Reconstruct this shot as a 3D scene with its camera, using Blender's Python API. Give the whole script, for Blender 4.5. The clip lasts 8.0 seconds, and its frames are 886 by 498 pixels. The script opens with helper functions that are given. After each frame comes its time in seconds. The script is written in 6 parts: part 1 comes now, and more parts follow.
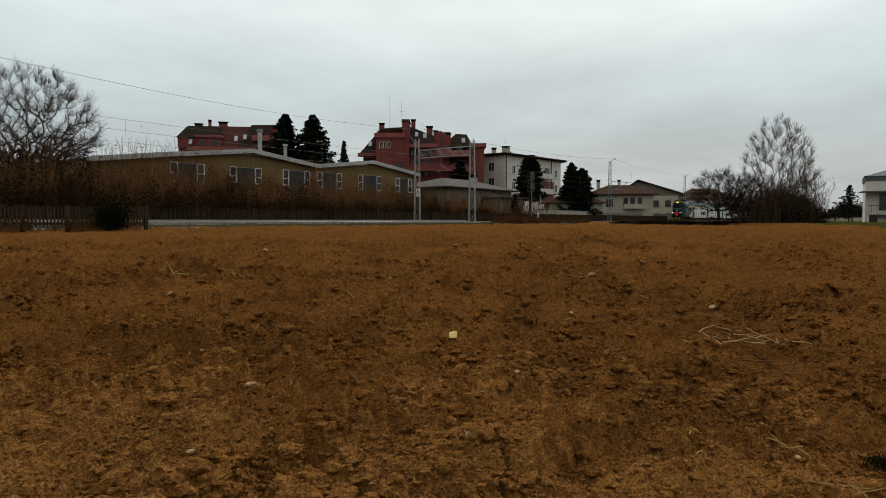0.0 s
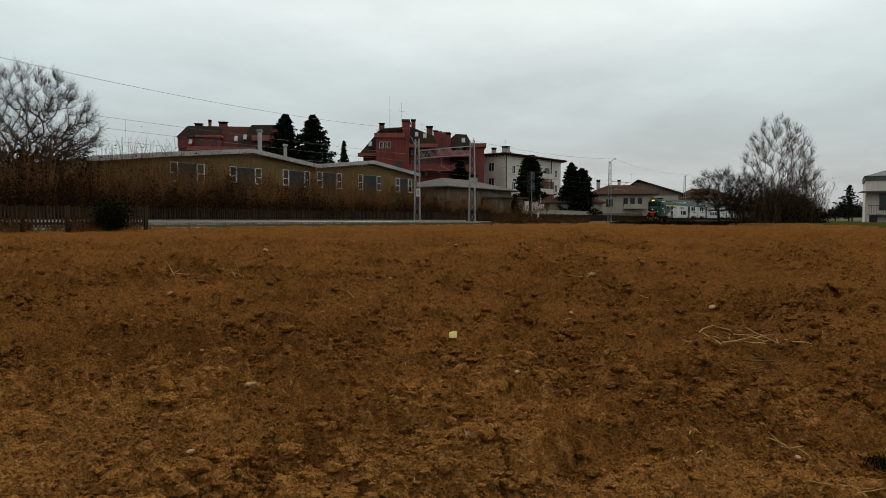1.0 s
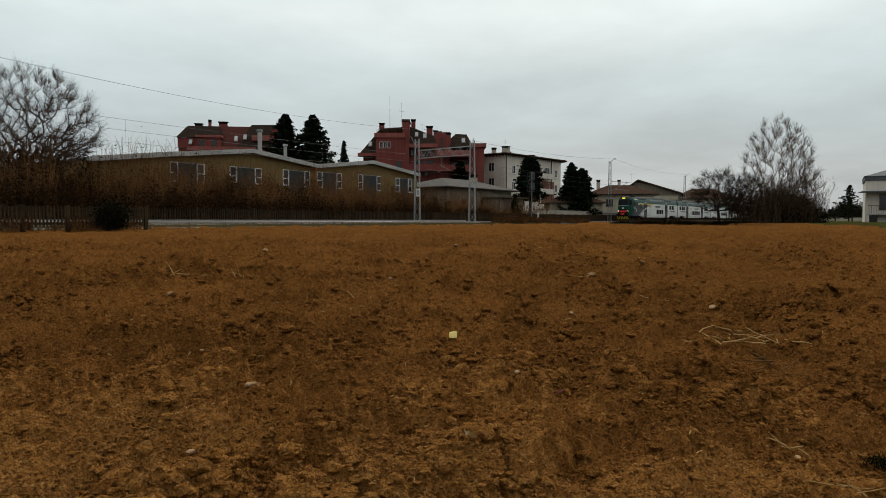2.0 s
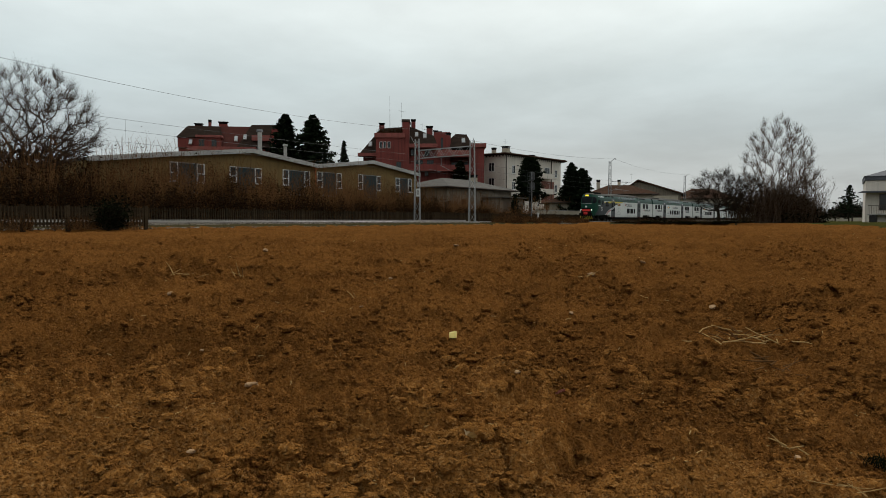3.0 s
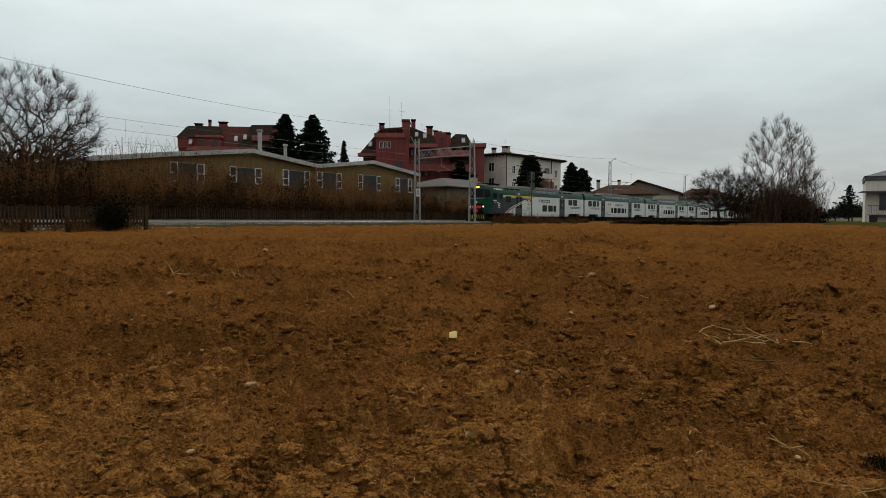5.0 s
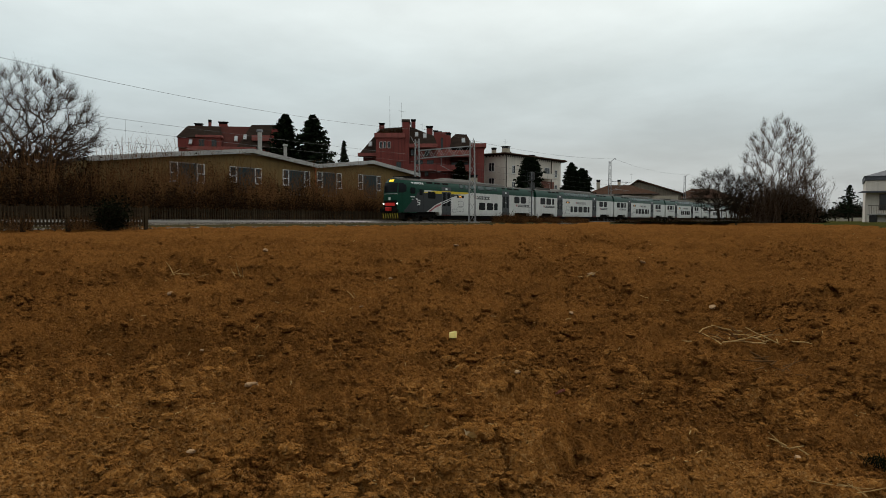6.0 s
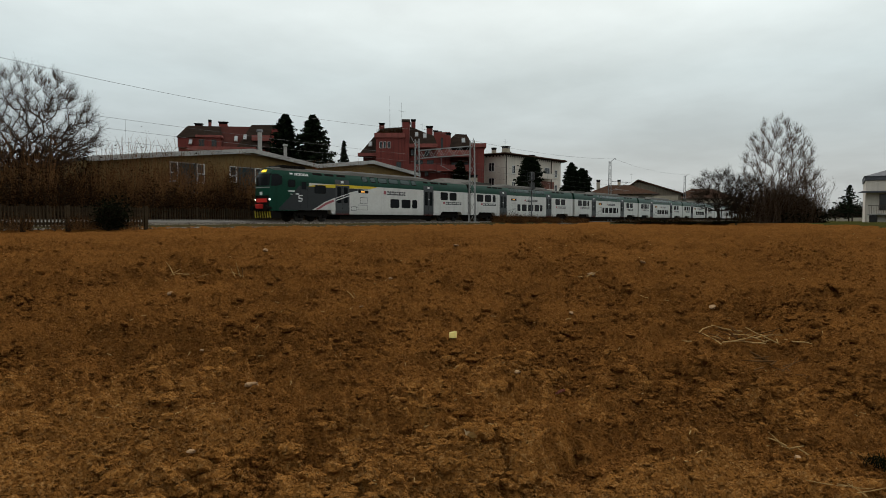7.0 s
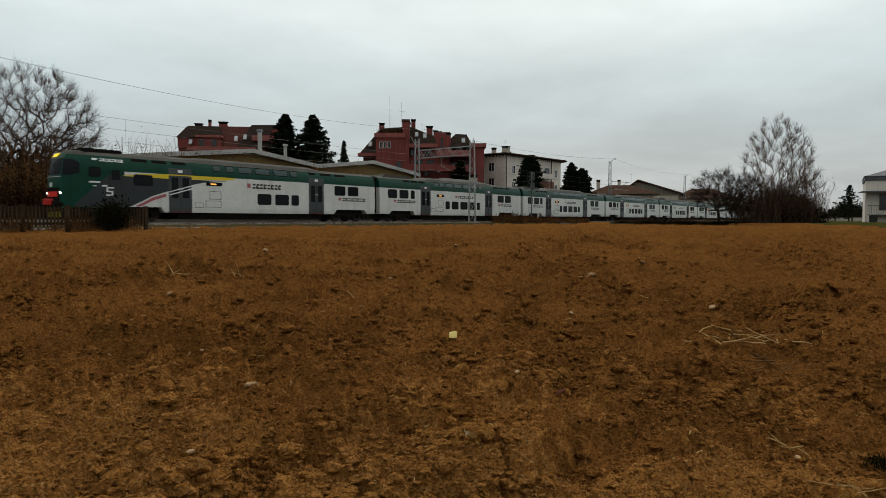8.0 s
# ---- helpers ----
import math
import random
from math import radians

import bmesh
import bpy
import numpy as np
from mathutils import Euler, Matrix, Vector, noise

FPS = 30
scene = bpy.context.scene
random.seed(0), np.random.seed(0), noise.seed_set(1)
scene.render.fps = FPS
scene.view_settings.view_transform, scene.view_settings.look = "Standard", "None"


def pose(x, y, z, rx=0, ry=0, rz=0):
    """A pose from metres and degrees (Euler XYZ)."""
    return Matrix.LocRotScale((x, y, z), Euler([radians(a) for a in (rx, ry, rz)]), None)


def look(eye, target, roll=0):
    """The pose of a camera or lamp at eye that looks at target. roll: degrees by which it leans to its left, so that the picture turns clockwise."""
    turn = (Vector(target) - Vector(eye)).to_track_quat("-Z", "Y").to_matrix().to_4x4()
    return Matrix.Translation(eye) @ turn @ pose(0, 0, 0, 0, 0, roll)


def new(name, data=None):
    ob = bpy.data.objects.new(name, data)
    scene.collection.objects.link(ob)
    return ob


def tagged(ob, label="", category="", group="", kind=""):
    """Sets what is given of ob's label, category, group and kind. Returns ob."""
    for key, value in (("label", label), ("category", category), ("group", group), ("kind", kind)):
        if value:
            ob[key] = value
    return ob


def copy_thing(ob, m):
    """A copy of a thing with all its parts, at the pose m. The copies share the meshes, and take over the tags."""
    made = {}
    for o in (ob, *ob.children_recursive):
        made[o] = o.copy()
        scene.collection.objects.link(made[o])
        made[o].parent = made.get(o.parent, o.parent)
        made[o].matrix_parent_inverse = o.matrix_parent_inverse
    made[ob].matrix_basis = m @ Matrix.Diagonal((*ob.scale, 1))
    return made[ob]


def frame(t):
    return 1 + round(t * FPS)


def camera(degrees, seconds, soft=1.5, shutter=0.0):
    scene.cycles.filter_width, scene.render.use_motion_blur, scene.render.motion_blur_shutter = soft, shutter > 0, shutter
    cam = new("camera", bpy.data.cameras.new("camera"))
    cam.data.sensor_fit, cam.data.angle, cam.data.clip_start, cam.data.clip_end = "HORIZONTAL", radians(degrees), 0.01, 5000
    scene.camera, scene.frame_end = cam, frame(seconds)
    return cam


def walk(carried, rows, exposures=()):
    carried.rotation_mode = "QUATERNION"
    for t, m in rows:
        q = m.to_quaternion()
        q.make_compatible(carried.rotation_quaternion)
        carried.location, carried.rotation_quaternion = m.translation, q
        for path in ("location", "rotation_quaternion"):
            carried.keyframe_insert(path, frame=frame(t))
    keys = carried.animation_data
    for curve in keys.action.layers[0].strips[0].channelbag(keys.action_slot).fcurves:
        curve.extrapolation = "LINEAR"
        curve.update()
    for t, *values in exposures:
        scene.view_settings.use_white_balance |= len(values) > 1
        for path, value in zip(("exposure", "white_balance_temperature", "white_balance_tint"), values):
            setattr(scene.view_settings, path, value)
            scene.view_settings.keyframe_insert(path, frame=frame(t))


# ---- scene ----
# The world's X runs along the railway track, Y across it, away from the camera.
TILT = math.degrees(math.atan(51 / 1119.7))
HEADING = 36.68   # degrees from the track to the camera's axis
EYE = Vector((0, 0, 1.55))
RAIL = 1.43       # height of the rail heads
TRACK = 40.2      # Y of the track's centre line
SPEED = 14.65     # metres a second at the end of the clip, towards -X
SLOWING = 0.10    # metres a second lost in each second
FRONT = 16.1      # X of the train's nose at the end of the clip
cam = camera(70, 8.0, soft=0.75, shutter=0.2)
STAND = pose(*EYE, 90 - TILT, 0, HEADING - 90)
walk(cam, [(0.0, STAND), (8.0, STAND)], exposures=[(0.0, 0.0), (8.0, 0.0)])


# ---- light: an even overcast sky with a weak, wide sun behind the cloud ----
SUN_TURN, SUN_HEIGHT = HEADING - 12, 44   # the veiled sun stands high beyond the railway
SUNWARD = Vector((math.cos(radians(SUN_TURN)) * math.cos(radians(SUN_HEIGHT)), math.sin(radians(SUN_TURN)) * math.cos(radians(SUN_HEIGHT)), math.sin(radians(SUN_HEIGHT))))


def make_sky():
    w = bpy.data.worlds.new("overcast_sky")
    scene.world = w
    w.use_nodes = True
    nt = w.node_tree
    bg = nt.nodes["Background"]
    sky = nt.nodes.new("ShaderNodeTexSky")
    sky.sky_type, sky.sun_disc = "NISHITA", False
    sky.sun_elevation, sky.sun_rotation = radians(SUN_HEIGHT), radians(90 - SUN_TURN)
    sky.air_density, sky.dust_density = 1.5, 4.0
    dim = nt.nodes.new("ShaderNodeVectorMath")
    dim.operation = "SCALE"
    dim.inputs["Scale"].default_value = 0.10
    nt.links.new(sky.outputs[0], dim.inputs[0])
    co = nt.nodes.new("ShaderNodeTexCoord")
    sep = nt.nodes.new("ShaderNodeSeparateXYZ")
    nt.links.new(co.outputs["Generated"], sep.inputs[0])
    ramp = nt.nodes.new("ShaderNodeValToRGB")
    stops = [(0.0, (0.498, 0.521, 0.509)), (0.04, (0.498, 0.531, 0.533)), (0.13, (0.508, 0.574, 0.592)), (0.21, (0.583, 0.666, 0.679)), (0.30, (0.790, 0.868, 0.863)), (0.5, (0.865, 0.917, 0.912)), (1.0, (0.921, 0.965, 0.970))]
    while len(ramp.color_ramp.elements) < len(stops):
        ramp.color_ramp.elements.new(0.5)
    for e, (p, c) in zip(ramp.color_ramp.elements, stops):
        e.position, e.color = p, (*c, 1)
    nt.links.new(sep.outputs["Z"], ramp.inputs[0])
    # cloud sheets, seen foreshortened towards the horizon
    div = nt.nodes.new("ShaderNodeMath")
    div.operation = "ADD"
    div.inputs[1].default_value = 0.12
    nt.links.new(sep.outputs["Z"], div.inputs[0])
    flat = nt.nodes.new("ShaderNodeVectorMath")
    flat.operation = "DIVIDE"
    com = nt.nodes.new("ShaderNodeCombineXYZ")
    for k in range(3):
        nt.links.new(div.outputs[0], com.inputs[k])
    nt.links.new(co.outputs["Generated"], flat.inputs[0])
    nt.links.new(com.outputs[0], flat.inputs[1])
    n1 = nt.nodes.new("ShaderNodeTexNoise")
    n1.inputs["Scale"].default_value, n1.inputs["Detail"].default_value, n1.inputs["Roughness"].default_value = 1.1, 7, 0.55
    nt.links.new(flat.outputs[0], n1.inputs["Vector"])
    amp = nt.nodes.new("ShaderNodeMapRange")
    amp.inputs["From Min"].default_value, amp.inputs["From Max"].default_value = 0.3, 0.7
    amp.inputs["To Min"].default_value, amp.inputs["To Max"].default_value = 0.88, 1.10
    nt.links.new(n1.outputs["Fac"], amp.inputs["Value"])
    mul = nt.nodes.new("ShaderNodeVectorMath")
    mul.operation = "SCALE"
    nt.links.new(ramp.outputs[0], mul.inputs[0])
    nt.links.new(amp.outputs[0], mul.inputs["Scale"])
    # the cloud is brighter on the side where the sun stands
    dot = nt.nodes.new("ShaderNodeVectorMath")
    dot.operation = "DOT_PRODUCT"
    dot.inputs[1].default_value = SUNWARD
    nt.links.new(co.outputs["Generated"], dot.inputs[0])
    side = nt.nodes.new("ShaderNodeMapRange")
    side.interpolation_type = "SMOOTHSTEP"
    side.inputs["From Min"].default_value, side.inputs["From Max"].default_value = -0.6, 1.0
    side.inputs["To Min"].default_value, side.inputs["To Max"].default_value = 0.92, 1.02
    nt.links.new(dot.outputs["Value"], side.inputs["Value"])
    lit = nt.nodes.new("ShaderNodeVectorMath")
    lit.operation = "SCALE"
    nt.links.new(mul.outputs[0], lit.inputs[0])
    nt.links.new(side.outputs[0], lit.inputs["Scale"])
    mul = lit
    mix = nt.nodes.new("ShaderNodeMix")
    mix.data_type = "RGBA"
    mix.inputs["Factor"].default_value = 0.94
    nt.links.new(dim.outputs[0], mix.inputs["A"])
    nt.links.new(mul.outputs[0], mix.inputs["B"])
    nt.links.new(mix.outputs["Result"], bg.inputs[0])
    bg.inputs[1].default_value = 1.0


make_sky()
sun = new("sun", bpy.data.lights.new("sun", "SUN"))
sun.data.energy, sun.data.angle, sun.data.color = 1.5, radians(12), (1.0, 0.97, 0.92)
sun.matrix_world = look(SUNWARD * 100, (0, 0, 0))


# ---- materials ----
def rgb(c):
    return (c[0], c[1], c[2], 1)


def mat(name, a, b=None, rough=0.8, metal=0.0, scale=1.5, grain=25.0, bump=0.3, depth=0.01, stretch=(1, 1, 1), spec=0.3, streak=0.0):
    """Two tones mixed by a broad and a fine noise, with fine relief."""
    m = bpy.data.materials.new(name)
    m.use_nodes = True
    nt = m.node_tree
    p = nt.nodes["Principled BSDF"]
    if b is None:
        b = tuple(v * 0.7 for v in a)
    co = nt.nodes.new("ShaderNodeTexCoord")
    mp = nt.nodes.new("ShaderNodeMapping")
    mp.inputs["Scale"].default_value = stretch
    nt.links.new(co.outputs["Object"], mp.inputs["Vector"])
    n1 = nt.nodes.new("ShaderNodeTexNoise")
    n1.inputs["Scale"].default_value, n1.inputs["Detail"].default_value = scale, 6
    n2 = nt.nodes.new("ShaderNodeTexNoise")
    n2.inputs["Scale"].default_value, n2.inputs["Detail"].default_value = grain, 4
    nt.links.new(mp.outputs[0], n1.inputs["Vector"])
    nt.links.new(mp.outputs[0], n2.inputs["Vector"])
    add = nt.nodes.new("ShaderNodeMath")
    add.operation = "ADD"
    nt.links.new(n1.outputs["Fac"], add.inputs[0])
    nt.links.new(n2.outputs["Fac"], add.inputs[1])
    rng = nt.nodes.new("ShaderNodeMapRange")
    rng.inputs["From Min"].default_value, rng.inputs["From Max"].default_value = 0.7, 1.3
    nt.links.new(add.outputs[0], rng.inputs["Value"])
    mix = nt.nodes.new("ShaderNodeMix")
    mix.data_type = "RGBA"
    mix.inputs["A"].default_value, mix.inputs["B"].default_value = rgb(a), rgb(b)
    nt.links.new(rng.outputs[0], mix.inputs["Factor"])
    col = mix.outputs["Result"]
    if streak:
        # rain streaks that run down a wall
        mp2 = nt.nodes.new("ShaderNodeMapping")
        mp2.inputs["Scale"].default_value = (2.5, 2.5, 0.12)
        nt.links.new(co.outputs["Object"], mp2.inputs["Vector"])
        n3 = nt.nodes.new("ShaderNodeTexNoise")
        n3.inputs["Scale"].default_value, n3.inputs["Detail"].default_value = 1.0, 5
        nt.links.new(mp2.outputs[0], n3.inputs["Vector"])
        r3 = nt.nodes.new("ShaderNodeMapRange")
        r3.inputs["From Min"].default_value, r3.inputs["From Max"].default_value = 0.5, 0.75
        r3.inputs["To Max"].default_value = streak
        nt.links.new(n3.outputs["Fac"], r3.inputs["Value"])
        m3 = nt.nodes.new("ShaderNodeMix")
        m3.data_type = "RGBA"
        m3.inputs["B"].default_value = rgb([v * 0.3 for v in b])
        nt.links.new(col, m3.inputs["A"])
        nt.links.new(r3.outputs[0], m3.inputs["Factor"])
        col = m3.outputs["Result"]
    nt.links.new(col, p.inputs["Base Color"])
    p.inputs["Roughness"].default_value, p.inputs["Metallic"].default_value = rough, metal
    p.inputs["Specular IOR Level"].default_value = spec
    if bump:
        bp = nt.nodes.new("ShaderNodeBump")
        bp.inputs["Strength"].default_value, bp.inputs["Distance"].default_value = bump, depth
        nt.links.new(add.outputs[0], bp.inputs["Height"])
        nt.links.new(bp.outputs[0], p.inputs["Normal"])
    return m


def glow(name, c, strength):
    m = bpy.data.materials.new(name)
    m.use_nodes = True
    p = m.node_tree.nodes["Principled BSDF"]
    p.inputs["Base Color"].default_value = rgb(c)
    p.inputs["Emission Color"].default_value, p.inputs["Emission Strength"].default_value = rgb(c), strength
    return m


def vary_pieces(m, low=0.7, high=1.15):
    """Vary the tone from piece to piece."""
    nt = m.node_tree
    p = nt.nodes["Principled BSDF"]
    link = p.inputs["Base Color"].links[0]
    src = link.from_socket
    info = nt.nodes.new("ShaderNodeObjectInfo")
    r = nt.nodes.new("ShaderNodeMapRange")
    r.inputs["To Min"].default_value, r.inputs["To Max"].default_value = low, high
    nt.links.new(info.outputs["Random"], r.inputs["Value"])
    v = nt.nodes.new("ShaderNodeVectorMath")
    v.operation = "SCALE"
    nt.links.new(src, v.inputs[0])
    nt.links.new(r.outputs[0], v.inputs["Scale"])
    nt.links.new(v.outputs[0], p.inputs["Base Color"])
    return m


def soil_material(name, a, b, dry):
    """Damp loam: redder and paler patches a stride wide, dry crumbs, and fine crumb relief."""
    m = mat(name, a, b, rough=0.95, scale=0.8, grain=9, bump=0, spec=0.0)
    nt = m.node_tree
    p = nt.nodes["Principled BSDF"]
    src = p.inputs["Base Color"].links[0].from_socket
    co = nt.nodes.new("ShaderNodeTexCoord")
    n = nt.nodes.new("ShaderNodeTexNoise")
    n.inputs["Scale"].default_value, n.inputs["Detail"].default_value, n.inputs["Roughness"].default_value = 38, 6, 0.72
    nt.links.new(co.outputs["Object"], n.inputs["Vector"])
    r = nt.nodes.new("ShaderNodeMapRange")
    r.inputs["From Min"].default_value, r.inputs["From Max"].default_value = 0.50, 0.74
    r.inputs["To Max"].default_value = 0.75
    nt.links.new(n.outputs["Fac"], r.inputs["Value"])
    x = nt.nodes.new("ShaderNodeMix")
    x.data_type = "RGBA"
    x.inputs["B"].default_value = rgb(dry)
    nt.links.new(src, x.inputs["A"])
    nt.links.new(r.outputs[0], x.inputs["Factor"])
    nt.links.new(x.outputs["Result"], p.inputs["Base Color"])
    crumb = nt.nodes.new("ShaderNodeTexVoronoi")
    crumb.inputs["Scale"].default_value = 55
    nt.links.new(co.outputs["Object"], crumb.inputs["Vector"])
    dome = nt.nodes.new("ShaderNodeMath")
    dome.operation = "SUBTRACT"
    nt.links.new(n.outputs["Fac"], dome.inputs[0])
    nt.links.new(crumb.outputs["Distance"], dome.inputs[1])
    b = nt.nodes.new("ShaderNodeBump")
    b.inputs["Strength"].default_value, b.inputs["Distance"].default_value = 0.8, 0.03
    nt.links.new(dome.outputs[0], b.inputs["Height"])
    # clods a hand wide
    lump = nt.nodes.new("ShaderNodeTexNoise")
    lump.inputs["Scale"].default_value, lump.inputs["Detail"].default_value, lump.inputs["Roughness"].default_value = 9, 5, 0.62
    nt.links.new(co.outputs["Object"], lump.inputs["Vector"])
    wide = nt.nodes.new("ShaderNodeBump")
    wide.inputs["Strength"].default_value, wide.inputs["Distance"].default_value = 0.9, 0.14
    nt.links.new(lump.outputs["Fac"], wide.inputs["Height"])
    nt.links.new(wide.outputs[0], b.inputs["Normal"])
    nt.links.new(b.outputs[0], p.inputs["Normal"])
    return m


SOIL = soil_material("ploughed_soil", (0.205, 0.083, 0.0190), (0.113, 0.0445, 0.0102), (0.345, 0.172, 0.059))
PALESOIL = soil_material("paler_soil", (0.305, 0.130, 0.0310), (0.175, 0.073, 0.0170), (0.47, 0.260, 0.098))
GRASS = mat("winter_grass", (0.052, 0.050, 0.014), (0.030, 0.028, 0.009), rough=0.95, scale=0.4, grain=8, bump=0.8, depth=0.05, spec=0.0)
VERGE = mat("verge_earth", (0.055, 0.042, 0.020), (0.028, 0.024, 0.010), rough=0.95, scale=0.6, grain=9, bump=0.8, depth=0.05, spec=0.0)
BALLAST = mat("ballast_stone", (0.30, 0.255, 0.195), (0.035, 0.028, 0.020), spec=0.0, rough=0.95, scale=7, grain=19, bump=1.0, depth=0.05)
CONCRETE = mat("weathered_concrete", (0.34, 0.33, 0.30), (0.20, 0.19, 0.17), rough=0.9, scale=1.2, grain=22, streak=0.4)
PICKET = vary_pieces(mat("stained_concrete_picket", (0.066, 0.046, 0.027), (0.026, 0.018, 0.011), spec=0.0, rough=0.95, scale=2, grain=20, bump=0.4))
TROUGH = mat("pale_trough_concrete", (0.40, 0.37, 0.33), (0.26, 0.24, 0.21), rough=0.9, scale=0.6, grain=14)
STEEL = mat("rail_steel", (0.34, 0.31, 0.28), (0.20, 0.16, 0.13), rough=0.45, metal=0.7, scale=2, grain=30)
GALV = mat("galvanised_steel", (0.36, 0.36, 0.35), (0.20, 0.20, 0.195), rough=0.6, metal=0.25, scale=1.5, grain=18)
OLDGALV = mat("dull_grey_steel", (0.22, 0.225, 0.225), (0.13, 0.135, 0.14), rough=0.65, metal=0.25, scale=1.5, grain=18)
WIRE = mat("weathered_copper_wire", (0.06, 0.06, 0.06), (0.04, 0.04, 0.04), rough=0.6, metal=0.3)
BLACK = mat("black_underframe", (0.007, 0.0065, 0.006), (0.013, 0.011, 0.009), rough=0.9, spec=0.03, scale=2, grain=20)
BARK = mat("grey_brown_bark", (0.085, 0.062, 0.045), (0.045, 0.032, 0.024), spec=0.0, rough=0.95, scale=3, grain=20, stretch=(1, 1, 0.3))
DARKBARK = mat("dark_bark", (0.035, 0.026, 0.018), (0.020, 0.015, 0.011), spec=0.0, rough=0.95, scale=3, grain=20)
TWIG = mat("brown_twigs", (0.105, 0.072, 0.050), (0.060, 0.040, 0.028), spec=0.0, rough=0.95, scale=1, grain=6, bump=0)
REED = mat("dry_stems", (0.215, 0.105, 0.042), (0.060, 0.029, 0.012), spec=0.0, rough=0.95, scale=0.5, grain=4, bump=0)
DRYLEAF = mat("withered_leaves", (0.050, 0.023, 0.008), (0.014, 0.008, 0.0035), spec=0.0, rough=0.95, scale=0.7, grain=5, bump=0)
NEEDLE = mat("dark_needles", (0.014, 0.020, 0.010), (0.006, 0.009, 0.005), spec=0.0, rough=0.85, scale=1.2, grain=8, bump=0)
EVERGREEN = mat("evergreen_leaves", (0.010, 0.012, 0.005), (0.004, 0.005, 0.002), spec=0.0, rough=0.8, scale=1.2, grain=8, bump=0)
PANE = mat("dark_window_glass", (0.020, 0.024, 0.027), (0.012, 0.014, 0.016), rough=0.12, spec=0.5, bump=0)
WHITEFRAME = mat("white_window_frame", (0.62, 0.62, 0.60), (0.45, 0.45, 0.43), rough=0.6)


# ---- mesh helpers ----
def part(name, bm, material, parent, label="", smooth=False):
    """Link a bmesh as one mesh object under a thing or a part."""
    me = bpy.data.meshes.new(name)
    bmesh.ops.recalc_face_normals(bm, faces=bm.faces[:])
    if smooth:
        for fc in bm.faces:
            fc.smooth = True
    bm.to_mesh(me)
    bm.free()
    for mm in (material if isinstance(material, (list, tuple)) else [material]):
        me.materials.append(mm)
    ob = new(name, me)
    if parent is not None:
        ob.parent = parent
    if label:
        ob["label"] = label
    return ob


def raw_part(name, verts, faces, material, parent, label="", smooth=False):
    """The same from plain lists, for large meshes."""
    me = bpy.data.meshes.new(name)
    me.from_pydata(verts, [], faces)
    me.materials.append(material)
    if smooth:
        me.shade_smooth()
    ob = new(name, me)
    if parent is not None:
        ob.parent = parent
    if label:
        ob["label"] = label
    return ob


def thing(name, label, category, m, group=""):
    ob = new(name)
    ob.matrix_basis = m
    ob.empty_display_size = 0.3
    return tagged(ob, label, category, group)


def box(bm, x0, x1, y0, y1, z0, z1, bevel=0.0):
    vs = [bm.verts.new((x, y, z)) for x in (x0, x1) for y in (y0, y1) for z in (z0, z1)]
    fs = [bm.faces.new([vs[i] for i in q]) for q in ((0, 1, 3, 2), (4, 6, 7, 5), (0, 4, 5, 1), (2, 3, 7, 6), (0, 2, 6, 4), (1, 5, 7, 3))]
    if bevel:
        bmesh.ops.bevel(bm, geom=list({e for fc in fs for e in fc.edges}), offset=bevel, segments=2, affect="EDGES", profile=0.6)
    return bm


def prism(bm, pts, y0, y1):
    """An outline in x and z, drawn out from y0 to y1."""
    a = [bm.verts.new((x, y0, z)) for x, z in pts]
    b = [bm.verts.new((x, y1, z)) for x, z in pts]
    bm.faces.new(a)
    bm.faces.new(b[::-1])
    n = len(pts)
    for i in range(n):
        bm.faces.new((a[i], b[i], b[(i + 1) % n], a[(i + 1) % n]))
    return bm


def tube(bm, p, q, r0, r1=None, n=6):
    p, q = Vector(p), Vector(q)
    r1 = r0 if r1 is None else r1
    d = (q - p).normalized()
    u = d.orthogonal().normalized()
    v = d.cross(u)
    rings = []
    for c, r in ((p, r0), (q, r1)):
        rings.append([bm.verts.new(c + r * (math.cos(6.2832 * k / n) * u + math.sin(6.2832 * k / n) * v)) for k in range(n)])
    for k in range(n):
        bm.faces.new((rings[0][k], rings[0][(k + 1) % n], rings[1][(k + 1) % n], rings[1][k]))
    bm.faces.new(rings[0][::-1])
    bm.faces.new(rings[1])
    return bm


def wire(name, points, r, label):
    """A thin wire through points."""
    bm = bmesh.new()
    rows = [[bm.verts.new((x, y + 0.7 * r * a, z + 0.7 * r * b)) for a, b in ((1, 0), (0, 1), (-1, 0), (0, -1))] for x, y, z in points]
    for p, q in zip(rows[:-1], rows[1:]):
        for k in range(4):
            bm.faces.new((p[k], p[(k + 1) % 4], q[(k + 1) % 4], q[k]))
    return tagged(part(name, bm, WIRE, None), label, "cable", "overhead wires")
# ---- ground: one sheet from the field to the horizon ----
AXIS = (math.cos(radians(HEADING)), math.sin(radians(HEADING)))


def lattice(ix, iy, seed):
    h = (ix.astype(np.int64) * 374761393 + iy.astype(np.int64) * 668265263 + seed * 1274126177) & 0x7FFFFFFF
    h = ((h ^ (h >> 13)) * 1103515245) & 0x7FFFFFFF
    return ((h ^ (h >> 16)) & 0xFFFF) / 65535.0


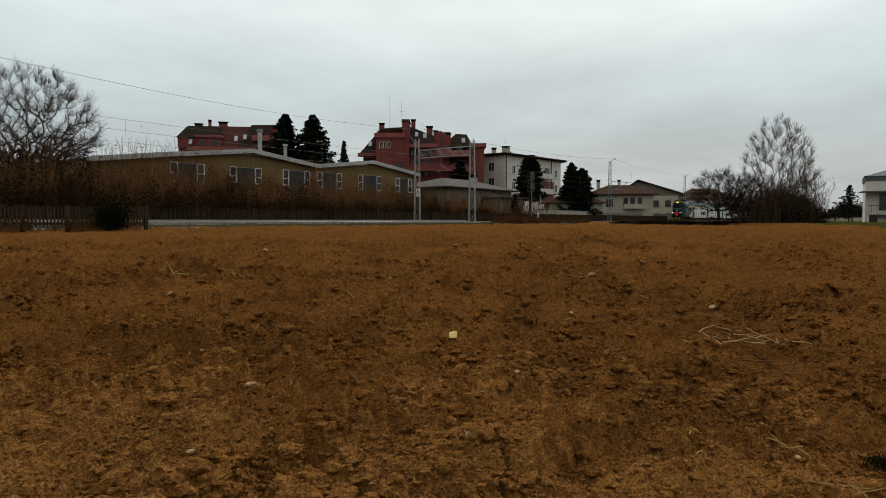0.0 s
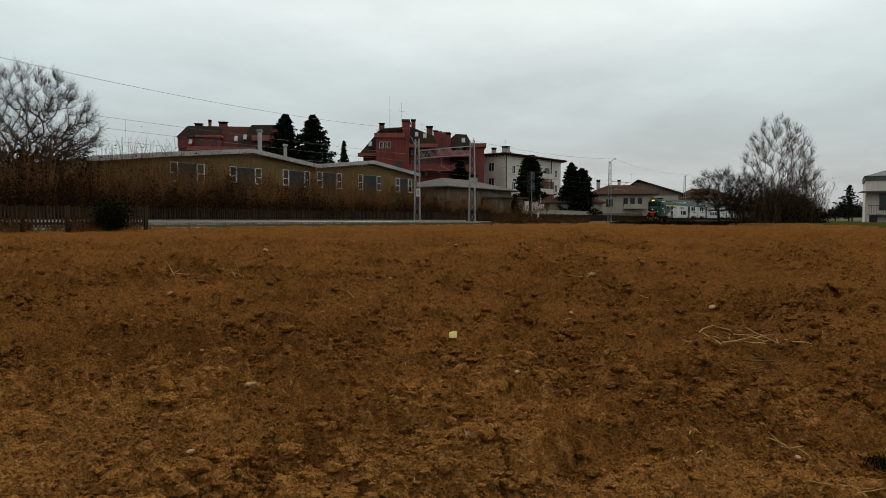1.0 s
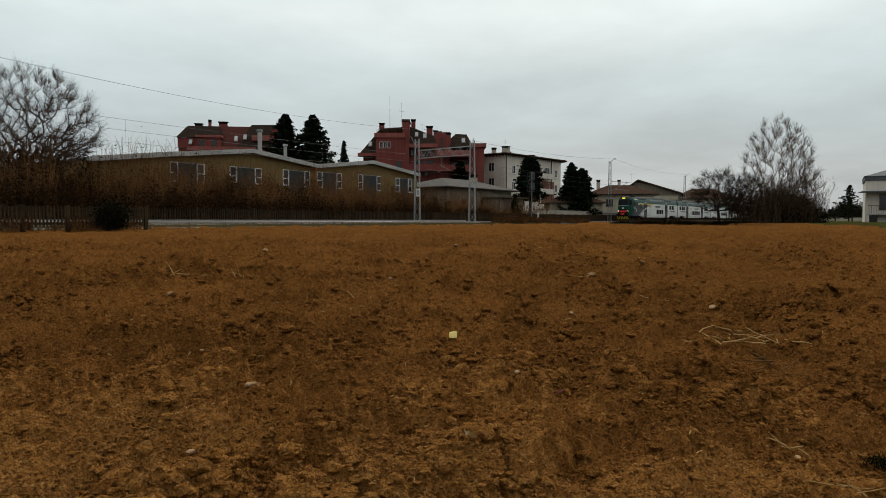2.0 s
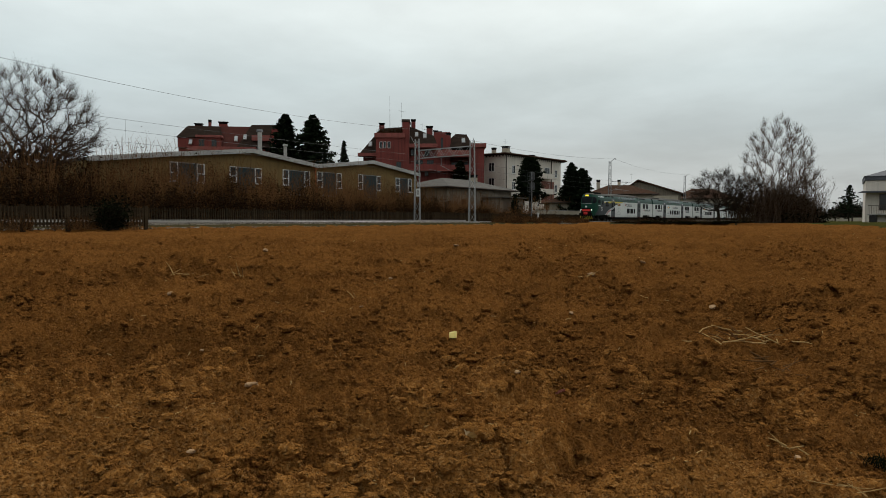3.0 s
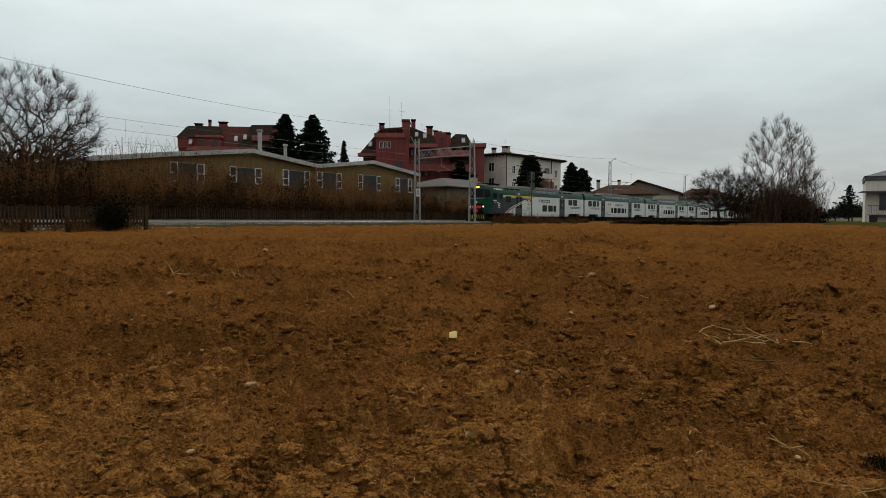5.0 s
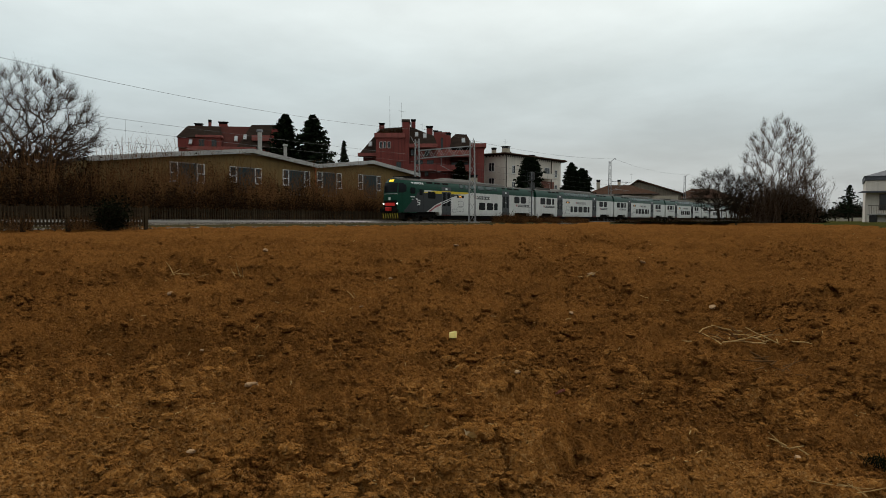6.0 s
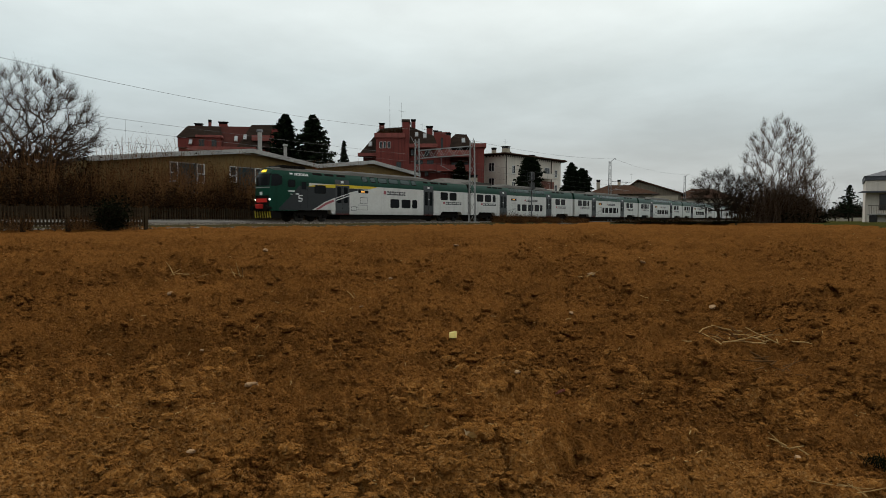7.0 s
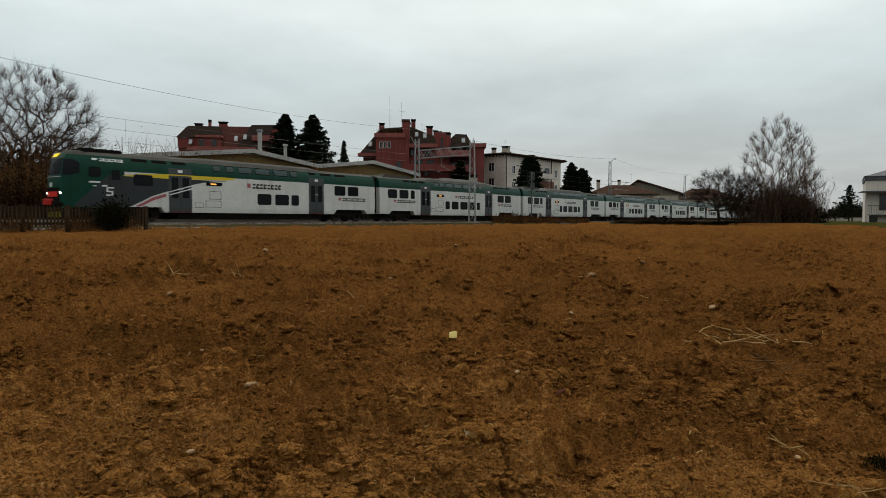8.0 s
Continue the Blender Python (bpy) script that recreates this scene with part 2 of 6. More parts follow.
def rough2(x, y, size, seed):
    """Smooth noise from -1 to 1 with features of that size."""
    x, y = x / size, y / size
    ix, iy = np.floor(x), np.floor(y)
    fx, fy = x - ix, y - iy
    fx, fy = fx * fx * (3 - 2 * fx), fy * fy * (3 - 2 * fy)
    a, b = lattice(ix, iy, seed), lattice(ix + 1, iy, seed)
    c, d = lattice(ix, iy + 1, seed), lattice(ix + 1, iy + 1, seed)
    return ((a + (b - a) * fx) * (1 - fy) + (c + (d - c) * fx) * fy) * 2 - 1


def crumbs(x, y, size, seed, fill=0.75):
    """Rounded lumps of that size, packed side by side, from 0 to 1."""
    x, y = x / size, y / size
    ix, iy = np.floor(x), np.floor(y)
    best = np.zeros_like(x)
    for dx in (-1, 0, 1):
        for dy in (-1, 0, 1):
            cx, cy = ix + dx, iy + dy
            px, py = cx + lattice(cx, cy, seed), cy + lattice(cx, cy, seed + 1)
            r = fill * (0.35 + 0.65 * lattice(cx, cy, seed + 2))
            d2 = (x - px) ** 2 + (y - py) ** 2
            best = np.maximum(best, np.sqrt(np.maximum(0, r * r - d2)))
    return best


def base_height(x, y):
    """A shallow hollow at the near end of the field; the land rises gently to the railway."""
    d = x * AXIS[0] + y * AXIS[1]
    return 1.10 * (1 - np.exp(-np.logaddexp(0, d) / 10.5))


def meadow_edge(x, y):
    """Metres inside the edge towards the meadow."""
    return y - (1.1 + 0.29 * (x - 36.6))


def copse_edge(x, y):
    """Metres inside the edge towards the corner with the bare trees."""
    return np.maximum(61.5 - x, y - (14.0 + 1.25 * (x - 62)))


def field_mask(x, y):
    """1 inside the ploughed field, 0 outside."""
    return np.clip((34.2 - y) / 1.2, 0, 1) * np.clip(np.minimum(meadow_edge(x, y), copse_edge(x, y)), 0, 1)


def field_relief(x, y):
    """Ragged furrows along the railway, fine tilth, and clods that lie in drifts."""
    wx = x + 0.30 * rough2(x, y, 0.9, 11) + 0.05 * rough2(x, y, 0.21, 16)
    wy = y + 0.30 * rough2(x, y, 0.9, 12) + 0.05 * rough2(x, y, 0.21, 17)
    h = 0.055 * rough2(wx, wy, 1.9, 1) + 0.050 * rough2(wx, wy, 0.7, 2)
    h += 0.070 * np.sin(wy * 2 * np.pi / 0.85 + 1.5 * rough2(x, y, 3.0, 14)) * (0.65 + 0.5 * rough2(x, y, 2.2, 18))
    drift = np.clip(0.35 + 0.9 * rough2(x, y, 1.2, 4) + 0.45 * rough2(x, y, 0.45, 19), 0, 1)
    fold = 1 - np.abs(rough2(wx * 0.8, wy * 1.25, 0.40, 3))
    h += 0.10 * (fold ** 2.2 - 0.3) * (0.35 + 0.65 * drift)
    torn = 0.75 + 0.35 * rough2(x, y, 0.06, 20) + 0.2 * rough2(x, y, 0.025, 23)
    h += 0.20 * crumbs(wx, wy * 1.2, 0.46, 41, 0.55) * np.clip(0.1 + 1.1 * rough2(x, y, 1.5, 44), 0, 1) * torn
    h += 0.19 * crumbs(wx, wy, 0.23, 31, 0.60) * drift * torn
    h += 0.085 * crumbs(wx, wy, 0.115, 51, 0.62) * (0.55 + 0.6 * drift) * torn
    h += 0.040 * crumbs(x, y, 0.055, 34, 0.66) * torn + 0.024 * crumbs(x, y, 0.027, 37, 0.70)
    # crevices between the clods
    rift = np.abs(rough2(wx * 0.9, wy * 1.1, 0.30, 25))
    h -= 0.07 * np.clip(1 - rift / 0.15, 0, 1) * np.clip(0.35 + 1.2 * rough2(x, y, 0.8, 26), 0, 1)
    return h - 0.105


def height(x, y):
    x, y = np.asarray(x, float), np.asarray(y, float)
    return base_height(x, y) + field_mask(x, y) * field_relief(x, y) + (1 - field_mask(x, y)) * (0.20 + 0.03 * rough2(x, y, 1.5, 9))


def ground_at(x, y):
    return float(height(np.array([x]), np.array([y]))[0])


def paler_near(x, y):
    """Where the soil of the hollow is paler: patchy, fading out to the right and towards the railway."""
    d = x * AXIS[0] + y * AXIS[1]
    right = np.maximum(0, x * AXIS[1] - y * AXIS[0])
    return d + 0.55 * right + 1.3 * rough2(x, y, 0.7, 61) + 1.0 * rough2(x, y, 0.16, 62) + 0.8 * rough2(x, y, 0.05, 63) < 4.3


def make_ground():
    fine = np.linspace(radians(HEADING - 36.5), radians(HEADING + 36.5), 840)
    rest = np.linspace(radians(HEADING + 36.5), radians(HEADING + 323.5), 160)[1:-1]
    ang = np.concatenate([fine, rest])
    rad = np.concatenate([np.linspace(0.4, 2.2, 10)[:-1], np.linspace(2.2 ** -0.3, 75 ** -0.3, 560) ** (-1 / 0.3), np.geomspace(75, 2500, 26)[1:]])
    n, k = len(ang), len(rad)
    R, A = np.meshgrid(rad, ang, indexing="ij")
    x, y = R * np.cos(A), R * np.sin(A)
    z = height(x, y)
    co = np.stack([x, y, z], -1).reshape(-1, 3)
    co = np.concatenate([co, [[0, 0, ground_at(0, 0)]]])
    i, j = np.meshgrid(np.arange(k - 1), np.arange(n), indexing="ij")
    j2 = (j + 1) % n
    quads = np.stack([i * n + j, (i + 1) * n + j, (i + 1) * n + j2, i * n + j2], -1).reshape(-1, 4)
    jj = np.arange(n)
    tris = np.stack([np.full(n, k * n), jj, (jj + 1) % n], -1)
    me = bpy.data.meshes.new("ground")
    nq, nt = len(quads), len(tris)
    me.vertices.add(len(co))
    me.vertices.foreach_set("co", co.ravel())
    me.loops.add(nq * 4 + nt * 3)
    me.loops.foreach_set("vertex_index", np.concatenate([quads.ravel(), tris.ravel()]).astype(np.int32))
    me.polygons.add(nq + nt)
    me.polygons.foreach_set("loop_start", np.concatenate([np.arange(nq) * 4, nq * 4 + np.arange(nt) * 3]).astype(np.int32))
    for mm in (SOIL, GRASS, VERGE, PALESOIL):
        me.materials.append(mm)
    cx, cy = co[quads, 0].mean(1), co[quads, 1].mean(1)
    wob = 0.6 * rough2(cx, cy, 1.2, 21) + 0.4 * rough2(cx, cy, 0.4, 22)
    kind = np.where(paler_near(cx, cy), 3, 0).astype(np.int32)
    kind[copse_edge(cx, cy) + wob < 0] = 2
    kind[meadow_edge(cx, cy) + 0.25 * wob < 0] = 1
    kind[cy + wob * 0.5 > 33.6] = 2
    kind[(cy > 46) & (cx > 80)] = 1
    me.polygons.foreach_set("material_index", np.concatenate([kind, np.zeros(nt, np.int32)]))
    me.update(calc_edges=True)
    me.validate()
    ob = new("ground", me)
    return tagged(ob, "dark brown ploughed field with lumpy clods, green beyond", "ground", kind="structure")


make_ground()


# ---- the railway ----
def make_track():
    bed = thing("railway_track", "single railway track on grey ballast with steel rails", "railway track", pose(0, TRACK, RAIL))
    bed["kind"] = "structure"
    # ballast, a low bank with a rough surface
    xs = np.concatenate([np.arange(-60, 6, 1.0), np.arange(6, 110, 0.16), np.arange(110, 420, 1.5)])
    prof = [(-6.4, -0.34), (-5.9, -0.26), (-5.3, -0.24), (-4.7, -0.22), (-4.1, -0.18), (-3.6, -0.16), (-3.1, -0.14), (-2.6, -0.12), (-2.1, -0.12), (-1.6, -0.13), (-1.1, -0.15), (-0.4, -0.15), (0.4, -0.15), (1.1, -0.15), (1.6, -0.13), (2.1, -0.12), (2.6, -0.18), (3.2, -0.3)]
    verts, faces, n = [], [], len(prof)
    for x in xs:
        for y, z in prof:
            verts.append((x, y + random.uniform(-0.06, 0.06), z + random.uniform(-0.045, 0.045)))
    for a in range(len(xs) - 1):
        for b in range(n - 1):
            faces.append((a * n + b, (a + 1) * n + b, (a + 1) * n + b + 1, a * n + b + 1))
    raw_part("ballast", verts, faces, BALLAST, bed)["kind"] = "stuff"
    # loose stones along the shoulder, in three tones
    for name, count, tone in (("pale_ballast", 6500, (0.30, 0.265, 0.215)), ("grey_ballast", 6500, (0.17, 0.145, 0.115)), ("dark_ballast", 6000, (0.05, 0.042, 0.032))):
        verts, faces = [], []
        for _ in range(count):
            x, y = 6 + 105 * random.random() ** 1.5, random.uniform(-6.8, -1.0)
            s = random.uniform(0.03, 0.085)
            z = float(np.interp(y, [-6.8, -6.4, -5.3, -3.6, -2.6, -1.0], [-0.36, -0.33, -0.24, -0.16, -0.12, -0.14]))
            k = len(verts)
            for dx, dy, dz in ((1, 0, 0), (-0.5, 0.9, 0), (-0.5, -0.9, 0), (0, 0, 0.8), (0, 0, -0.8)):
                verts.append((x + s * (dx + random.uniform(-0.3, 0.3)), y + s * (dy + random.uniform(-0.3, 0.3)), z + 0.03 + s * dz))
            faces += [(k, k + 1, k + 3), (k + 1, k + 2, k + 3), (k + 2, k, k + 3), (k + 1, k, k + 4), (k + 2, k + 1, k + 4), (k, k + 2, k + 4)]
        raw_part(name, verts, faces, mat(name + "_stone", tone, spec=0.0, scale=9, grain=30), bed)["kind"] = "stuff"
    for side in (-0.7525, 0.7525):
        bm = bmesh.new()
        sec = [(-0.07, -0.16), (0.07, -0.16), (0.07, -0.148), (0.01, -0.13), (0.01, -0.045), (0.036, -0.035), (0.036, -0.004), (0.028, 0), (-0.028, 0), (-0.036, -0.004), (-0.036, -0.035), (-0.01, -0.045), (-0.01, -0.13), (-0.07, -0.148)]
        a = [bm.verts.new((-60, side + y, z)) for y, z in sec]
        b = [bm.verts.new((420, side + y, z)) for y, z in sec]
        for k in range(len(sec)):
            bm.faces.new((a[k], b[k], b[(k + 1) % len(sec)], a[(k + 1) % len(sec)]))
        part("rail", bm, STEEL, bed)
    # the cable trough beyond the track
    trough = thing("cable_trough", "pale concrete cable trough with lids beside the track", "cable trough", pose(0, TRACK + 2.75, 1.22))
    bm = bmesh.new()
    box(bm, -20, 62, -0.18, 0.18, 0, 0.30, 0.01)
    part("trough_body", bm, TROUGH, trough)
    me = None
    for k in range(82):
        if me is None:
            bm = bmesh.new()
            box(bm, -0.49, 0.49, -0.21, 0.21, 0.304, 0.36, 0.012)
            lid = part("lid", bm, TROUGH, trough)
            me = lid.data
        else:
            lid = new("lid", me)
            lid.parent = trough
        lid.location = (-19.5 + k, random.uniform(-0.01, 0.01), random.uniform(-0.004, 0.006))
    return bed


TRACK_BED = make_track()


# ---- concrete picket fences ----
def picket_mesh(h, w):
    bm = bmesh.new()
    prism(bm, [(-w, 0.06), (w, 0.06), (w, h - 0.05), (w * 0.5, h), (-w * 0.5, h), (-w, h - 0.05)], -0.025, 0.025)
    me = bpy.data.meshes.new("picket")
    bmesh.ops.recalc_face_normals(bm, faces=bm.faces[:])
    bm.to_mesh(me)
    bm.free()
    me.materials.append(PICKET)
    return me


def fence(label, y, x0, x1, z0, h, pitch, w, post_gap, parts_from, parts_to):
    f = thing("picket_fence", label, "fence", pose(0, y, z0), "fences along the railway")
    me = picket_mesh(h, w)
    rest_v, rest_f = [], []
    x = x0
    while x < x1:
        dz, lean = random.uniform(-0.02, 0.02), random.uniform(-0.8, 0.8)
        if parts_from <= x < parts_to:
            o = new("picket", me)
            o.parent = f
            o.matrix_basis = pose(x, 0, dz, 0, lean, 0)
        else:
            k = len(rest_v)
            rest_v += [(x + v.co.x, v.co.y, v.co.z + dz) for v in me.vertices]
            rest_f += [tuple(k + i for i in pl.vertices) for pl in me.polygons]
        x += pitch
    if rest_v:
        raw_part("distant_pickets", rest_v, rest_f, PICKET, f)["kind"] = "stuff"
    for z in (0.16, h - 0.26):
        bm = bmesh.new()
        box(bm, x0 - 0.1, x1, 0.03, 0.10, z, z + 0.13, 0.01)
        part("rail", bm, PICKET, f)
    post = None
    x = x1
    while x > x0:
        if post is None:
            bm = bmesh.new()
            box(bm, -0.09, 0.09, -0.06, 0.12, -0.15, h + 0.07, 0.015)
            post = part("post", bm, PICKET, f, "squat concrete post")
            post.location.x = x
        else:
            o = new("post", post.data)
            o.parent = f
            o.location.x = x
        x -= post_gap
    return f


fence("dark weathered concrete picket fence beside the ploughed field", 33.0, -6.0, 17.7, 1.16, 1.06, 0.16, 0.034, 1.95, -6, 18)
fence("long dark concrete picket fence before the thicket", 44.0, -4.0, 142.0, 1.22, 1.22, 0.20, 0.045, 2.6, 20, 78)
# ---- overhead line: portal, masts, wires, signal ----
def lattice_leg(bm, x, y, z0, z1, w0, w1, r, bays):
    """A four-cornered lattice column that tapers upwards."""
    def corner(k, t):
        w = (w0 + (w1 - w0) * t) / 2
        return Vector((x + (w if k in (1, 2) else -w) * 0.22, y + (w if k in (2, 3) else -w), z0 + (z1 - z0) * t))
    for k in range(4):
        tube(bm, corner(k, 0), corner(k, 1), r, r, 4)
    for b in range(bays):
        t0, t1 = b / bays, (b + 1) / bays
        for k in range(4):
            j = (k + 1) % 4
            p, q = (corner(k, t0), corner(j, t1)) if (b + k) % 2 else (corner(j, t0), corner(k, t1))
            tube(bm, p, q, r * 0.45, r * 0.45, 4)
    return bm


def insulator(bm, p, q, n=4):
    p, q = Vector(p), Vector(q)
    tube(bm, p, q, 0.025, 0.025, 6)
    for k in range(n):
        c = p.lerp(q, (k + 0.5) / n)
        d = (q - p).normalized() * 0.02
        tube(bm, c - d, c + d, 0.085, 0.05, 8)


def make_portal():
    g = thing("catenary_portal", "pale galvanised lattice portal spanning the railway track", "catenary portal", pose(53.65, 0, 0))
    for y, top in ((43.45, 10.35), (36.25, 9.62)):
        bm = bmesh.new()
        lattice_leg(bm, 0, y, 1.15, top, 0.80, 0.50, 0.038, 7)
        part("leg", bm, GALV, g)
        bm = bmesh.new()
        box(bm, -0.55, 0.55, y - 0.6, y + 0.6, 1.0, 1.35, 0.03)
        part("footing", bm, CONCRETE, g, "square concrete footing")
    bm = bmesh.new()
    ys = [36.5 + k * (43.2 - 36.5) / 10 for k in range(11)]
    for sx in (-0.22, 0.22):
        for z in (8.22, 9.08):
            tube(bm, (sx, ys[0], z), (sx, ys[-1], z), 0.038, 0.038, 4)
    for k in range(10):
        for sx in (-0.22, 0.22):
            a, b = (8.22, 9.08) if k % 2 else (9.08, 8.22)
            tube(bm, (sx, ys[k], a), (sx, ys[k + 1], b), 0.022, 0.022, 4)
        for z in (8.22, 9.08):
            tube(bm, (-0.22, ys[k], z), (0.22, ys[k + 1], z), 0.025, 0.025, 4)
    part("beam", bm, GALV, g)
    bm = bmesh.new()
    for y in (43.45, 36.25):
        tube(bm, (0, y, 9.3), (0, y + (0.9 if y > 40 else -0.2), 10.7 if y > 40 else 9.9), 0.03, 0.03, 5)
    part("peak_bracket", bm, GALV, g)
    bm = bmesh.new()
    tube(bm, (0, TRACK, 8.2), (0, TRACK, 7.3), 0.03, 0.03, 6)
    insulator(bm, (0, TRACK, 8.2), (0, TRACK, 7.95))
    tube(bm, (-0.1, TRACK, 7.3), (-0.1, TRACK - 1.2, 6.75), 0.025, 0.025, 5)
    tube(bm, (-0.1, TRACK + 1.6, 7.0), (-0.1, TRACK, 6.65), 0.02, 0.02, 5)
    part("drop_arm", bm, OLDGALV, g, "dark drop arm with insulators")
    bm = bmesh.new()
    box(bm, -0.42, -0.40, 42.75, 43.25, 4.1, 4.95)
    part("sign_plate", bm, WHITEFRAME, g, "small white plate with dark bars")
    bm = bmesh.new()
    for dy in (0.12, 0.32):
        box(bm, -0.43, -0.424, 42.75 + dy, 42.80 + dy, 4.25, 4.8)
    part("plate_bar", bm, BLACK, g)


def make_mast(x, top, label):
    g = thing("catenary_mast", label, "mast", pose(x, 43.5, 0), "masts along the railway")
    bm = bmesh.new()
    lattice_leg(bm, 0, 0, 1.15, top, 0.62, 0.36, 0.05, 9)
    part("column", bm, OLDGALV, g)
    bm = bmesh.new()
    tube(bm, (0, 0, top - 0.2), (0.1, -0.9, top + 0.5), 0.04, 0.04, 5)
    insulator(bm, (0.1, -0.9, top + 0.5), (0.1, -0.9, top + 0.15))
    part("feeder_bracket", bm, OLDGALV, g)
    bm = bmesh.new()
    tube(bm, (0, -0.2, 8.4), (0, -3.3, 8.1), 0.035, 0.035, 5)
    tube(bm, (0, -0.2, 6.7), (0, -3.3, 8.1), 0.035, 0.035, 5)
    tube(bm, (0, -0.9, 7.0), (0, -3.4, 6.7), 0.025, 0.025, 5)
    insulator(bm, (0, -0.2, 8.4), (0, -0.7, 8.35))
    part("cantilever", bm, OLDGALV, g)
    bm = bmesh.new()
    box(bm, -0.45, 0.45, -0.45, 0.45, 1.0, 1.35, 0.03)
    part("footing", bm, CONCRETE, g)


make_portal()
make_mast(3.7, 11.6, "tall grey lattice mast with brackets beyond the track")
make_mast(107.9, 12.0, "slender grey lattice mast before a cream house")
make_mast(153.4, 11.9, "slender grey lattice mast beside bare trees")


def span(x0, x1, y, z0, z1, sag, n=14):
    return [(x0 + (x1 - x0) * t, y, z0 + (z1 - z0) * t - 4 * sag * t * (1 - t)) for t in [k / n for k in range(n + 1)]]


SUPPORTS = [3.7, 53.65, 107.9, 153.4, 203]
FEED = {3.7: 12.0, 53.65: 11.35, 107.9: 12.35, 153.4: 12.3, 203: 12.2}
for a, b in zip(SUPPORTS[:-1], SUPPORTS[1:]):
    wire("feeder_wire", span(a, b, 43.5 if a < 50 else 42.7, FEED[a], FEED[b], 1.05 if a < 50 else 0.8), 0.016, "thin dark feeder wire sagging between the masts")
    wire("messenger_wire", span(a, b, TRACK, 8.15, 8.15, 0.28), 0.012, "thin dark messenger wire above the track")
    wire("contact_wire", span(a, b, TRACK, 6.5, 6.5, 0.03), 0.011, "taut dark contact wire above the track")
    wire("return_wire", span(a, b, TRACK + 0.6, 7.55, 7.55, 0.28), 0.012, "thin dark wire beside the contact line")
    bm = bmesh.new()
    for k in range(1, 9):
        t = k / 9
        x = a + (b - a) * t
        tube(bm, (x, TRACK, 6.5 - 0.12 * t * (1 - t)), (x, TRACK, 8.15 - 1.12 * t * (1 - t)), 0.006, 0.006, 3)
    tagged(part("dropper_wires", bm, WIRE, None), "fine vertical droppers between the two wires", "cable", kind="stuff")


DARKSTEEL = mat("dark_painted_steel", (0.085, 0.09, 0.092), (0.05, 0.053, 0.055), rough=0.7)


def make_signal():
    g = thing("railway_signal", "grey railway signal with ladder and two dark heads", "signal", pose(66.6, 36.5, 1.15))
    bm = bmesh.new()
    tube(bm, (0, 0, 0), (0, 0, 6.1), 0.085, 0.07, 10)
    part("post", bm, OLDGALV, g)
    bm = bmesh.new()
    for sy in (-0.18, 0.18):
        tube(bm, (-0.3, sy, 0.1), (-0.3, sy, 5.9), 0.022, 0.022, 4)
    for k in range(18):
        tube(bm, (-0.3, -0.18, 0.4 + k * 0.3), (-0.3, 0.18, 0.4 + k * 0.3), 0.014, 0.014, 4)
    part("ladder", bm, DARKSTEEL, g)
    for z, h in ((5.2, 0.85), (4.0, 0.8)):
        bm = bmesh.new()
        box(bm, 0.08, 0.30, -0.22, 0.22, z, z + h, 0.03)
        hd = part("signal_head", bm, DARKSTEEL, g)
        bm = bmesh.new()
        for dz in (0.25, 0.65):
            tube(bm, (0.34, -0.06, z + dz), (0.56, -0.06, z + dz), 0.13, 0.15, 10)
        part("hood", bm, BLACK, hd, "black lamp hood")
    bm = bmesh.new()
    for z in (3.75, 5.05):
        box(bm, -0.45, 0.1, -0.28, 0.28, z, z + 0.05)
        for c in ((-0.45, -0.28), (-0.45, 0.28)):
            tube(bm, (*c, z), (*c, z + 0.95), 0.018, 0.018, 4)
        for zz in (0.5, 0.95):
            tube(bm, (-0.45, -0.28, z + zz), (-0.45, 0.28, z + zz), 0.015, 0.015, 4)
    part("platform", bm, DARKSTEEL, g)
    bm = bmesh.new()
    box(bm, -0.3, 0.3, -0.3, 0.3, -0.1, 0.25, 0.03)
    part("footing", bm, CONCRETE, g)
    m = thing("marker_post", "short white marker post beside the signal", "post", pose(67.6, 36.2, 1.15))
    bm = bmesh.new()
    box(bm, -0.05, 0.05, -0.03, 0.03, 0, 1.3, 0.01)
    part("stake", bm, WHITEFRAME, m)
    bm = bmesh.new()
    box(bm, -0.12, 0.12, -0.05, -0.034, 0.75, 1.3, 0.005)
    part("plate", bm, WHITEFRAME, m)


make_signal()

# ---- buildings ----
YELLOW = mat("ochre_render", (0.185, 0.118, 0.040), (0.13, 0.083, 0.030), rough=0.9, scale=0.5, grain=14, streak=0.3)
REDWALL = mat("red_render", (0.200, 0.046, 0.036), (0.125, 0.030, 0.025), rough=0.9, scale=0.4, grain=12, streak=0.55)
REDTRIM = mat("faded_red_trim", (0.27, 0.080, 0.064), (0.18, 0.055, 0.045), rough=0.9, scale=0.6, grain=12, streak=0.4)
SHINGLE = mat("brown_shingles", (0.050, 0.034, 0.026), (0.026, 0.019, 0.015), rough=0.95, spec=0.0, scale=0.7, grain=9, bump=0.6, depth=0.05, stretch=(1, 1, 3))
OLDRED = mat("worn_red_roof", (0.105, 0.040, 0.032), (0.070, 0.028, 0.023), rough=0.95, spec=0.0, scale=0.7, grain=9, stretch=(1, 1, 3))
WHITEWALL = mat("off_white_render", (0.62, 0.56, 0.48), (0.48, 0.43, 0.37), rough=0.9, scale=0.4, grain=12, streak=0.15)
CREAM = mat("cream_render", (0.40, 0.35, 0.27), (0.29, 0.25, 0.19), rough=0.9, scale=0.4, grain=12, streak=0.2)
BRICKRED = mat("brick_red_cladding", (0.20, 0.085, 0.06), (0.13, 0.055, 0.04), rough=0.9, scale=0.8, grain=22)
